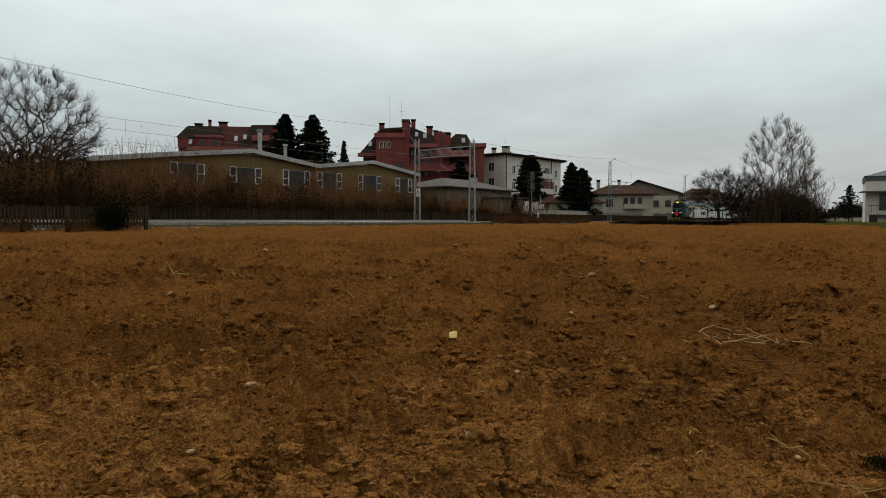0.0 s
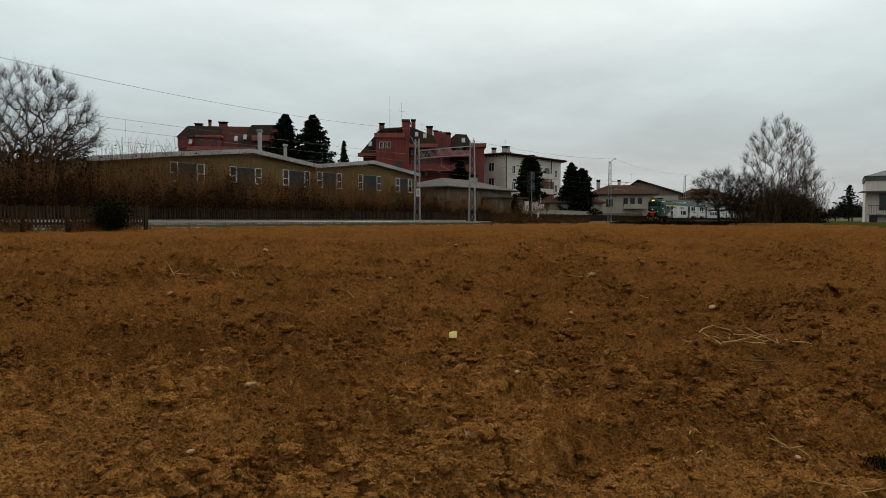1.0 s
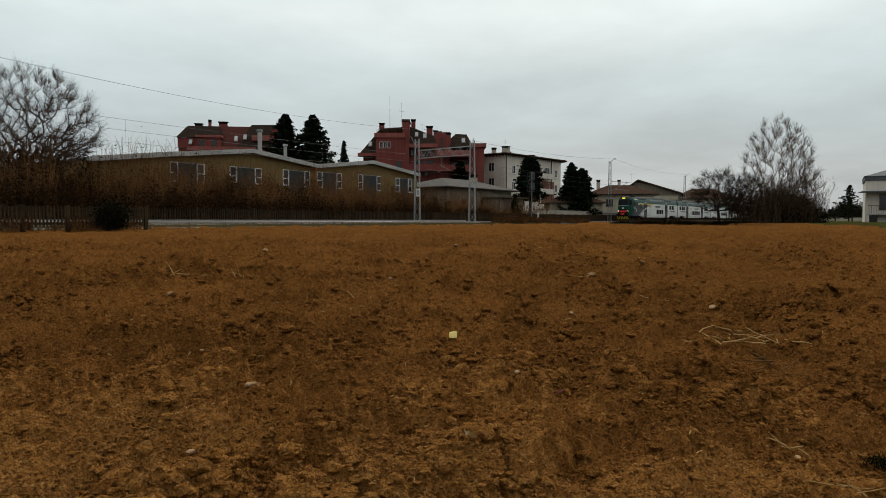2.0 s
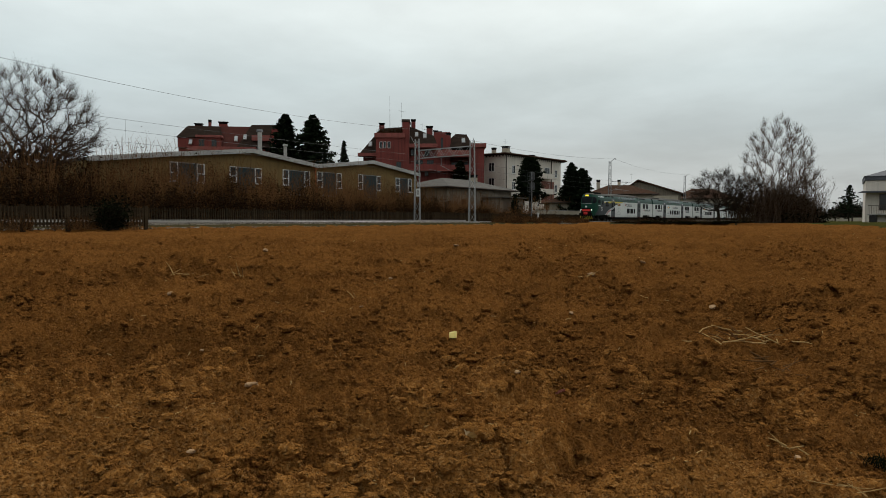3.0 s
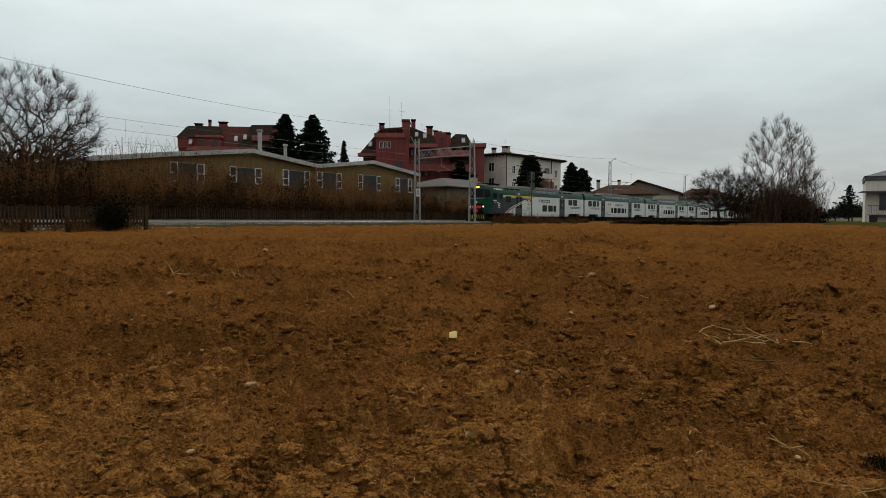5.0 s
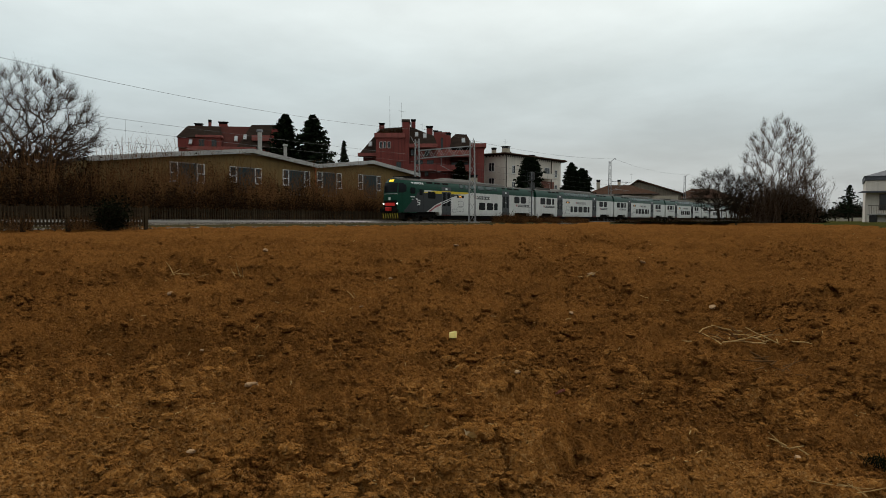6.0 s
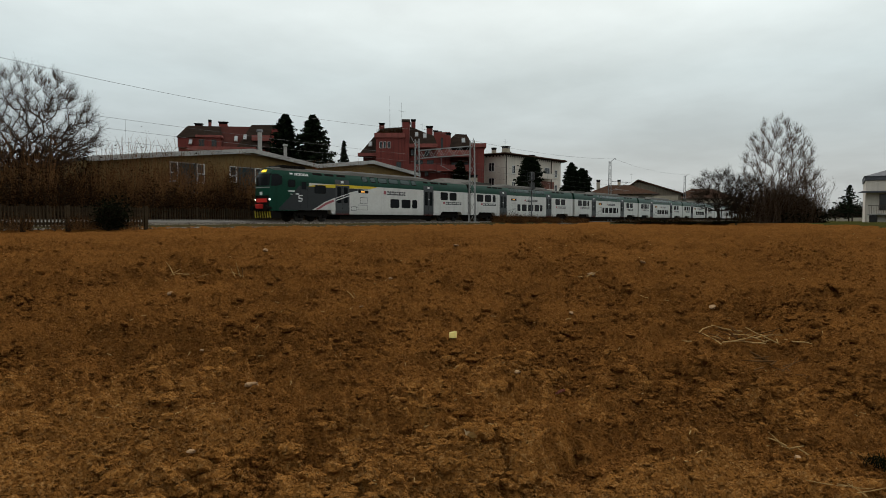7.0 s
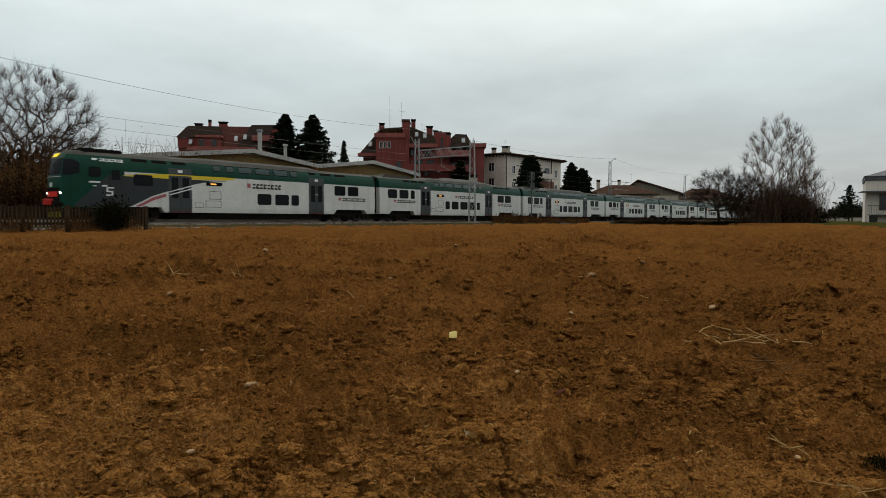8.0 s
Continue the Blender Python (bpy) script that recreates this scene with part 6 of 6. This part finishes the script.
def make_lead_car():
    car = thing("lead_carriage", "green, grey and white double-deck driving carriage of a train", "train carriage", pose(FRONT, TRACK, RAIL), "train carriages")
    sh = Shape(True)
    make_shell(sh, car, [(0, 0.85), (2.2, 0.85), (2.4, 0.95), (5.7, 0.95), (5.95, 0.62), (20.8, 0.62), (21.1, 1.0), (24.4, 1.0), (24.7, 0.7), (25.75, 0.7)])
    # the front: one rounded end with a windscreen
    bm = bmesh.new()
    zs = [0.85, 1.2, 1.6, 2.1, 2.6, 3.1, 3.5, 3.8, 4.1]
    rows = []
    for z in zs:
        w = half_width(z) * nose_width(0)
        rows.append([(nose_shift(0, z) - 0.16 * (1 - (k / 4) ** 2), w * k / 4, z) for k in range(-4, 5)])
    loft(bm, rows)
    part("front_end", bm, GREENPAINT, car, smooth=True)

    def front(bm, y0, y1, z0, z1, out, n=8):
        rr = []
        for i in range(5):
            z = z0 + (z1 - z0) * i / 4
            w = half_width(z) * nose_width(0)
            rr.append([(nose_shift(0, z) - 0.16 * (1 - min(1, abs(y) / w) ** 2) - out, y, z) for y in [y0 + (y1 - y0) * k / n for k in range(n + 1)]])
        rows = loft(bm, rr)
        rr = [[(p[0] + 0.04, p[1], p[2]) for p in r] for r in rr]
        back = loft(bm, rr)
        edge = rows[0] + [r[-1] for r in rows[1:-1]] + rows[-1][::-1] + [r[0] for r in rows[-2:0:-1]]
        edge2 = back[0] + [r[-1] for r in back[1:-1]] + back[-1][::-1] + [r[0] for r in back[-2:0:-1]]
        for k in range(len(edge)):
            j = (k + 1) % len(edge)
            bm.faces.new((edge[k], edge[j], edge2[j], edge2[k]))
        return bm
    ws = part("windscreen", front(bmesh.new(), -0.80, 0.80, 2.76, 3.68, 0.015), TRAINGLASS, car, "dark curved windscreen")
    for y in (-0.35, 0.4):
        bm = bmesh.new()
        tube(bm, (-0.05, y, 2.74), (0.22, y + 0.35, 3.4), 0.015, 0.012, 4)
        part("wiper", bm, BLACK, ws)
    part("windscreen_trim", front(bmesh.new(), -0.84, 0.84, 2.60, 2.66, 0.02), GALV, car, "thin silver trim")
    part("lamp_surround", front(bmesh.new(), -0.80, 0.80, 1.38, 2.0, 0.018), BLACK, car, "black lamp surround")
    part("lamp_panel", front(bmesh.new(), -0.62, 0.62, 1.48, 1.78, 0.03), REDLAMP, car, "red lamp panel across the nose")
    for y in (-0.84, 0.84):
        bm = bmesh.new()
        tube(bm, (0.20, y, 1.70), (-0.05, y, 1.70), 0.075, 0.065, 12)
        part("headlamp", bm, WHITELAMP, car, "lit white headlamp")
    part("nose_emblem", front(bmesh.new(), -0.12, 0.12, 2.05, 2.3, 0.02), PALEMARK, car)
    part("top_lamp", front(bmesh.new(), -0.26, 0.26, 3.80, 4.00, 0.06), TOPLAMP, car, "lit yellow lamp above the windscreen")
    part("nose_skirt", front(bmesh.new(), -0.78, 0.78, 0.80, 1.40, 0.012), BLACK, car)
    bm = bmesh.new()
    box(bm, -0.55, 0.1, -0.24, 0.24, 1.0, 1.36, 0.07)
    part("coupler_cover", bm, mat("red_coupler_paint", (0.50, 0.022, 0.016), (0.42, 0.018, 0.013), rough=0.5), car, "red coupler cover")
    for y in (-0.85, 0.85):
        bm = bmesh.new()
        tube(bm, (0.1, y, 1.05), (-0.35, y, 1.05), 0.12, 0.12, 10)
        tube(bm, (-0.35, y, 1.05), (-0.42, y, 1.05), 0.22, 0.2, 14)
        part("buffer", bm, BLACK, car)
    bm = bmesh.new()
    prism(bm, [(-0.05, 0.28), (0.9, 0.28), (0.9, 0.82), (0.05, 0.82)], -1.0, 1.0)
    pl = part("snow_plough", bm, BLACK, car)
    bm = bmesh.new()
    for k in range(7):
        y = -1.0 + k * 0.3
        a = [bm.verts.new(p) for p in ((-0.06, y, 0.30), (-0.06, y + 0.07, 0.30), (0.035, y + 0.27, 0.80), (0.035, y + 0.20, 0.80))]
        b = [bm.verts.new((v.co.x + 0.02, v.co.y, v.co.z)) for v in a]
        bm.faces.new(a)
        bm.faces.new(b)
        for i in range(4):
            bm.faces.new((a[i], a[(i + 1) % 4], b[(i + 1) % 4], b[i]))
    part("warning_stripes", bm, YELLOWPAINT, pl, "yellow warning stripes")
    for k in range(6):
        bm = bmesh.new()
        box(bm, 1.3 + k * 0.38, 1.55 + k * 0.38, -0.85, 0.85, 4.1, 4.40, 0.02)
        part("roof_louvre", bm, BLACK, car)
    bm = bmesh.new()
    box(bm, 1.2, 3.6, -0.8, 0.8, 4.1, 4.36, 0.02)
    part("roof_box", bm, BLACK, car, "dark roof equipment box")
    curve = lambda x: float(np.interp(x, [3.7, 4.42, 5.16, 6.31, 7.92, 9.19, 10.5, 12.4], [0.95, 1.28, 1.66, 2.02, 2.48, 2.74, 2.92, 3.06]))
    for side in (-1, 1):
        bm = bmesh.new()
        xs = [0.6 + 0.3 * k for k in range(34)]
        panel(bm, sh, xs, lambda x: 0.9 if x < 3.7 else min(curve(x), 2.80), lambda x: min(2.82, 1.0 + (x - 0.55) * 0.98), 0.004, side)
        part("grey_panel", bm, GREYPAINT, car, "slate-grey cab panel")
        bm = bmesh.new()
        panel(bm, sh, [2.4, 3.0, 3.4], 2.81, 3.10, 0.0035, side)
        part("green_band", bm, GREENPAINT, car)
        bm = bmesh.new()
        xs = [3.3 + 0.4 * k for k in range(21)]
        panel(bm, sh, xs, lambda x: float(np.interp(x, [3.3, 6.3, 10.5, 11.4], [2.81, 2.79, 2.89, 3.04])), lambda x: float(np.interp(x, [3.3, 4.5, 6.3, 10.5, 11.4], [2.84, 3.0, 3.09, 3.10, 3.07])), 0.008, side)
        part("yellow_stripe", bm, YELLOWPAINT, car, "bright yellow stripe")
        bm = bmesh.new()
        xs = [4.1 + 0.22 * k for k in range(10)]
        panel(bm, sh, xs, lambda x: max(0.97, curve(x) - 0.30), lambda x: curve(x) - 0.11, 0.006, side)
        part("red_stripe", bm, REDPAINT, car, "faded red swoosh stripe")
        common_fittings(sh, car, side, [(9.56, 10.15), (10.6, 11.2), (11.6, 12.75), (13.05, 14.3), (14.7, 16.0), (16.3, 16.95)], [(13.2, 14.35), (14.8, 16.0), (16.35, 17.0)], [(20.9, 22.05), (22.45, 23.6)], [(6.25, 7.88), (18.07, 19.66)], [(3.9, 4.9), (5.2, 6.2), (6.55, 7.55), (18.2, 18.9), (19.4, 20.6), (21.0, 22.2)])
        for dx in (0, 0.12):
            bm = bmesh.new()
            panel(bm, sh, [6.3, 6.9, 7.5, 7.9], lambda x: curve(x) - 0.10 - dx * 1.6, lambda x: curve(x) - 0.03 - dx * 1.6, 0.022, side)
            part("door_stripe", bm, PALEMARK, car)
        bm = bmesh.new()
        panel(bm, sh, [0.0, 0.2, 0.45, 0.7, 0.82], lambda x: 2.74 + 0.35 * max(0, x - 0.45), lambda x: 3.66 - 0.5 * max(0, x - 0.45), 0.012, side)
        part("windscreen_corner", bm, TRAINGLASS, car, "dark wrap-around windscreen corner")
        glazed("cab_window", sh, car, 4.0, 5.15, 2.32, 2.92, side, TRAINGLASS, "black cab side window")
        glazed("cab_window", sh, car, 1.35, 1.95, 2.72, 3.22, side, TRAINGLASS)
        bm = bmesh.new()
        panel(bm, sh, [2.5, 2.52], 0.98, 3.2, 0.008, side, 6)
        panel(bm, sh, [3.22, 3.24], 0.98, 3.2, 0.008, side, 6)
        cd = part("cab_door_seam", bm, BLACK, car)
        bm = bmesh.new()
        panel(bm, sh, [2.62, 3.12], 2.55, 3.15, 0.010, side, 5)
        part("cab_door_pane", bm, TRAINGLASS, car)
        for a, b, c, d in ((1.35, 1.95, 2.33, 2.43), (2.05, 2.35, 2.12, 2.22), (1.55, 1.75, 2.12, 2.17)):
            bm = bmesh.new()
            panel(bm, sh, [a, b], c, d, 0.010, side, 2)
            part("pale_mark", bm, PALEMARK, car)
        bm = bmesh.new()
        for a, b, c, d in ((2.34, 2.74, 2.02, 2.10), (2.30, 2.40, 1.88, 2.02), (2.30, 2.70, 1.80, 1.88), (2.60, 2.70, 1.66, 1.80), (2.28, 2.66, 1.58, 1.66)):
            panel(bm, sh, [a, b], c, d, 0.010, side, 2)
        part("line_letter", bm, PALEMARK, car, "white letter S")
        make_logo(sh, car, 1.5, 3.4, 3.62, 3.80, side, PALEMARK)
        make_logo(sh, car, 12.26, 15.36, 2.42, 2.77, side, DARKMARK)
        make_logo(sh, car, 21.3, 24.6, 1.72, 2.0, side, DARKMARK)
        hatches(sh, car, side, 9.2)
    make_bogie(car, 4.1)
    make_bogie(car, 22.8)
    underfloor(car, 7.0, 19.6)
    gangway(car, 25.72)
    return car


def make_middle_car():
    car = thing("carriage", "green and white double-deck railway carriage with dark windows", "train carriage", pose(FRONT + CAR, TRACK, RAIL), "train carriages")
    sh = Shape(False)
    make_shell(sh, car, [(0.25, 0.7), (1.6, 0.7), (1.9, 1.0), (5.0, 1.0), (5.3, 0.62), (20.6, 0.62), (20.9, 1.0), (24.1, 1.0), (24.4, 0.7), (25.75, 0.7)])
    for side in (-1, 1):
        common_fittings(sh, car, side, [(8.5, 9.1), (9.4, 10.0), (10.4, 11.6), (11.9, 13.2), (13.5, 14.8), (15.1, 16.3), (16.6, 17.2)],
                        [(10.3, 10.95), (11.4, 12.5), (12.95, 14.2), (14.65, 15.75), (16.1, 16.65)], [(1.4, 2.6), (3.05, 4.25), (4.68, 5.2), (20.45, 21.7), (22.1, 23.3)], [(6.15, 7.75), (17.7, 19.25)],
                        [(3.7, 4.6), (4.8, 5.8), (6.0, 6.9), (19.6, 20.6), (20.9, 21.9), (22.3, 23.2)])
        make_logo(sh, car, 2.2, 5.4, 1.75, 2.0, side, DARKMARK)
        make_logo(sh, car, 12.0, 15.4, 2.42, 2.68, side, DARKMARK)
        make_logo(sh, car, 20.6, 23.6, 1.72, 1.98, side, DARKMARK)
        hatches(sh, car, side, 9.0)
    make_bogie(car, 3.4)
    make_bogie(car, 22.6)
    underfloor(car, 6.4, 19.8)
    gangway(car, 25.72)
    bm = bmesh.new()
    prism(bm, [(1.0, 4.0), (5.4, 4.0), (5.0, 4.36), (1.6, 4.36)], -0.85, 0.85)
    part("roof_unit", bm, ROOFPAINT, car)
    return car


CARS = [make_lead_car(), make_middle_car()]
for k in range(2, 8):
    CARS.append(copy_thing(CARS[1], pose(FRONT + CAR * k, TRACK, RAIL)))
# ---- what lies in the field ----
STRAW = mat("dry_straw", (0.44, 0.29, 0.12), (0.25, 0.15, 0.055), spec=0.0, rough=0.9, scale=4, grain=40, bump=0)
STONE = mat("pale_field_stone", (0.38, 0.24, 0.13), (0.20, 0.12, 0.062), rough=0.95, spec=0.0, scale=12, grain=60)


def nugget(bm, c, r, rng, squash=0.7, ragged=0.35, level=1):
    """A lump with an uneven outline."""
    made = bmesh.ops.create_icosphere(bm, subdivisions=level, radius=1)["verts"]
    ax = Vector((rng.uniform(0.7, 1.3), rng.uniform(0.7, 1.3), squash * rng.uniform(0.7, 1.2))) * r
    spin = Matrix.Rotation(rng.uniform(0, 6.28), 3, "Z") @ Matrix.Rotation(rng.gauss(0, 0.3), 3, "X")
    for v in made:
        k = 1 + rng.uniform(-ragged, ragged)
        v.co = Vector(c) + spin @ Vector((v.co.x * ax.x * k, v.co.y * ax.y * k, v.co.z * ax.z * k))


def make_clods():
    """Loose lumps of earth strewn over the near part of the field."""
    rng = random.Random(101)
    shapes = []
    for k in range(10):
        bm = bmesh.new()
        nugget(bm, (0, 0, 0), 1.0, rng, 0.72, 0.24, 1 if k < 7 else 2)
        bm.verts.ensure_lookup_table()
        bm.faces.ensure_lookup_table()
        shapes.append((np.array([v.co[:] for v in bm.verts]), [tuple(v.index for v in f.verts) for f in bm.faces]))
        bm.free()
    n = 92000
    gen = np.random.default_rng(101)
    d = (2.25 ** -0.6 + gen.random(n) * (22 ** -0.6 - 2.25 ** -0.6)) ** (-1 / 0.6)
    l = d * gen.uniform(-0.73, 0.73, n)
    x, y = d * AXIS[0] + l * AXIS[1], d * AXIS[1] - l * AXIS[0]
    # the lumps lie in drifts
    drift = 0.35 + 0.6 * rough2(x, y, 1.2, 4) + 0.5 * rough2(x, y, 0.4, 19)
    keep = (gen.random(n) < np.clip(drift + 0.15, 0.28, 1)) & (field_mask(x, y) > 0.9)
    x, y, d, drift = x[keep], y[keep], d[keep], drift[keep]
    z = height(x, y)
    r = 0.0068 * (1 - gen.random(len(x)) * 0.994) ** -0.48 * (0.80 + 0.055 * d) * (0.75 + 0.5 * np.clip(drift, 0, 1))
    r = np.minimum(r, 0.065)
    verts, faces, counts, base = [], [], [], 0
    for i in range(len(x)):
        k = rng.randrange(7) if r[i] < 0.012 * d[i] else rng.randrange(7, 10)
        vs, fs = shapes[k]
        a = rng.uniform(0, 6.28)
        ca, sa = math.cos(a) * r[i], math.sin(a) * r[i]
        verts.append(np.stack([vs[:, 0] * ca - vs[:, 1] * sa, vs[:, 0] * sa + vs[:, 1] * ca, vs[:, 2] * r[i] * rng.uniform(0.65, 1.1)], -1) + (x[i], y[i], z[i] + r[i] * 0.27))
        faces += [tuple(base + q for q in f) for f in fs]
        counts.append(len(fs))
        base += len(vs)
    o = raw_part("soil_clods", np.concatenate(verts).tolist(), faces, SOIL, None)
    o.data.materials.append(PALESOIL)
    o.data.polygons.foreach_set("material_index", np.repeat(paler_near(x, y).astype(np.int32), counts))
    tagged(o, "loose brown clods of earth on the ploughed field", "clods", kind="stuff")


def make_straw():
    """Broken straw, root ends and chaff."""
    rng = random.Random(102)
    verts, faces = [], []
    for i in range(520):
        d = 2.4 * math.exp(rng.random() * math.log(26 / 2.4))
        l = d * rng.uniform(-0.75, 0.75)
        p = Vector((d * AXIS[0] + l * AXIS[1], d * AXIS[1] - l * AXIS[0], 0))
        p.z = ground_at(p.x, p.y) + 0.01
        a = rng.uniform(0, 6.28)
        ln = rng.uniform(0.012, 0.045) * (1 + 0.05 * d) * (1.8 if rng.random() < 0.06 else 1)
        limb(verts, faces, p, Vector((math.cos(a), math.sin(a), rng.gauss(0.1, 0.25))), ln, 0.0025 + 0.0004 * d, 0.0015 + 0.0003 * d, 3, 2, 0.15, 0, rng)
    o = raw_part("straw_litter", verts, faces, STRAW, None)
    tagged(o, "scattered bits of dry straw on the soil", "straw", kind="stuff")


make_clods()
make_straw()


def field_stone(x, y, r, label, material=STONE, squash=0.5):
    rng = random.Random(int(x * 100) + int(y * 10))
    bm = bmesh.new()
    nugget(bm, (0, 0, 0), r, rng, squash, 0.16, 2)
    o = part("field_stone", bm, material, None)
    o.location = (x, y, ground_at(x, y) + r * 0.3)
    tagged(o, label, "stone", "field stones")


for x, y, r in ((2.0, 3.29, 0.030), (2.91, 3.96, 0.042), (4.14, 2.38, 0.026), (2.75, 1.9, 0.014), (4.6, 8.0, 0.04), (10.21, 4.43, 0.06), (5.3, 5.13, 0.025), (9.28, 12.04, 0.08), (7.71, 6.81, 0.04), (4.02, 0.49, 0.025), (3.11, 4.92, 0.02), (6.84, 3.21, 0.03), (7.66, 1.84, 0.04), (12.47, 8.89, 0.06), (11.8, 4.09, 0.06)):
    field_stone(x, y, r, "pale flat stone lying in the ploughed soil")


def curled_leaf(x, y, size, colour, name, label, category):
    """A crumpled flat scrap with thickness."""
    rng = random.Random(int(x * 991))
    bm = bmesh.new()
    n = 6
    top = [[bm.verts.new((size * (i / n - 0.5), size * 0.7 * (j / n - 0.5) * (1 - (2 * i / n - 1) ** 2 * 0.55), size * (0.25 * math.sin(2.2 * i / n + j) * 0.5 + rng.uniform(0, 0.10)))) for j in range(n + 1)] for i in range(n + 1)]
    for i in range(n):
        for j in range(n):
            bm.faces.new((top[i][j], top[i + 1][j], top[i + 1][j + 1], top[i][j + 1]))
    bmesh.ops.solidify(bm, geom=bm.faces[:], thickness=0.002)
    o = part(name, bm, colour, None)
    o.matrix_basis = pose(x, y, ground_at(x, y) + size * 0.22, rng.uniform(-20, 20), -25, rng.uniform(0, 360))
    tagged(o, label, category)


PALELEAF = mat("pale_dry_leaf", (0.42, 0.31, 0.15), (0.28, 0.19, 0.09), rough=0.8, scale=20, grain=60)
curled_leaf(4.3, 2.1, 0.075, mat("reddish_dry_leaf", (0.34, 0.12, 0.075), (0.22, 0.075, 0.05), rough=0.8, scale=20, grain=60), "fallen_leaf", "curled reddish dry leaf on the soil", "leaf")
curled_leaf(1.61, 2.72, 0.07, PALELEAF, "fallen_leaf", "curled pale dry leaf on the soil", "leaf")
curled_leaf(2.78, 1.89, 0.11, PALELEAF, "husk_strip", "curled pale husk strip on the soil", "husk")


def make_yellow_piece():
    g = thing("yellow_fragment", "small bright yellow block fragment lying on soil", "litter", pose(4.76, 3.43, ground_at(4.76, 3.43) + 0.01, 0, 8, 20))
    yel = mat("pale_yellow_plastic", (0.92, 0.77, 0.27), (0.84, 0.67, 0.22), rough=0.5, scale=10, grain=50)
    bm = bmesh.new()
    box(bm, -0.035, 0.035, -0.03, 0.03, 0, 0.055, 0.006)
    part("block", bm, yel, g)
    bm = bmesh.new()
    box(bm, -0.03, 0.0, -0.034, 0.0, 0.056, 0.066, 0.003)
    part("broken_rim", bm, yel, g)


make_yellow_piece()


def stalks(x, y, n, length, r, label, flat=0.5, spread=0.15, seed=1, material=STRAW):
    """A few broken stalks that lie and stand about one spot."""
    rng = random.Random(seed)
    g = thing("maize_stalks", label, "stalks", pose(x, y, ground_at(x, y)), "maize stubble")
    for _ in range(n):
        vv, ff = [], []
        a = rng.uniform(0, 6.28)
        limb(vv, ff, Vector((rng.gauss(0, spread), rng.gauss(0, spread), 0.0)), Vector((math.cos(a), math.sin(a), rng.uniform(0.05, 1.2) * (1 - flat))), length * rng.uniform(0.6, 1.2), r * 1.1, r * 0.6, 5, 3, 0.10, 0, rng)
        raw_part("stalk", vv, ff, material, g)


BROWNSTALK = mat("brown_stalk", (0.15, 0.075, 0.028), (0.07, 0.034, 0.012), spec=0.0, rough=0.95, scale=5, grain=40, bump=0)
stalks(5.39, 9.14, 3, 0.28, 0.008, "broken pale maize stalks standing in soil", 0.0, 0.08, 3)
stalks(5.59, 8.93, 2, 0.22, 0.007, "broken pale maize stalks standing in soil", 0.0, 0.05, 4)
stalks(6.16, 8.64, 4, 0.28, 0.007, "broken pale maize stalks standing in soil", 0.0, 0.05, 5)
stalks(5.41, 5.37, 3, 0.12, 0.005, "short pale stalk ends in the soil", 0.3, 0.04, 6)
stalks(3.91, 5.24, 2, 0.10, 0.004, "short pale stalk ends in the soil", 0.1, 0.03, 7)
stalks(6.32, 1.2, 14, 0.30, 0.007, "heap of brown maize roots and stalks", 0.5, 0.10, 8, BROWNSTALK)
stalks(6.14, 1.33, 9, 0.28, 0.006, "scattered pale maize stalks on the soil", 0.75, 0.14, 9)
stalks(6.27, 1.07, 8, 0.30, 0.006, "scattered pale maize stalks on the soil", 0.75, 0.14, 10)
stalks(5.92, 1.05, 6, 0.28, 0.009, "brown maize stalk bent on the soil", 0.7, 0.10, 11, BROWNSTALK)
stalks(5.82, 0.78, 7, 0.2, 0.006, "brown maize roots lying on the soil", 0.6, 0.12, 12, BROWNSTALK)
stalks(4.12, 0.51, 5, 0.10, 0.005, "short pale stalk ends in the soil", 0.5, 0.05, 13)
stalks(3.65, 0.23, 6, 0.22, 0.003, "thin pale straw lying across clods", 0.8, 0.06, 14)
stalks(9.58, 4.33, 4, 0.25, 0.007, "broken pale maize stalks standing in soil", 0.5, 0.12, 15)


def grass_tuft(x, y, n, h, label, seed):
    rng = random.Random(seed)
    verts, faces = [], []
    for _ in range(n):
        a, q = rng.uniform(0, 6.28), rng.uniform(0, 0.10)
        p = Vector((q * math.cos(a), q * math.sin(a), 0))
        limb(verts, faces, p, Vector((rng.gauss(0, 0.5), rng.gauss(0, 0.5), 1)), h * rng.uniform(0.5, 1.1), 0.003, 0.0008, 3, 3, 0.2, -0.12, rng)
    g = thing("grass_tuft", label, "grass", pose(x, y, ground_at(x, y) - 0.01))
    raw_part("turf", verts, faces, EVERGREEN, g)["kind"] = "stuff"


grass_tuft(4.36, 0.12, 110, 0.08, "small dark green grass tuft among the clods", 1)


def motions():
    """The train runs along the track slowing slightly, and its wheels roll."""
    def to_go(t):
        return SPEED * (8 - t) + SLOWING / 2 * (8 - t) ** 2
    for k, car in enumerate(CARS):
        walk(car, [(t / 10, pose(FRONT + CAR * k + to_go(t / 10), TRACK, RAIL)) for t in range(81)])
        for bogie in [o for o in car.children if o.name.startswith("bogie")]:
            for wl in bogie.children:
                x = wl.location.x
                walk(wl, [(f / 30, pose(x, 0, 0.46, 0, -math.degrees((to_go(0) - to_go(f / 30)) / 0.46) % 360, 0)) for f in range(241)])


motions()
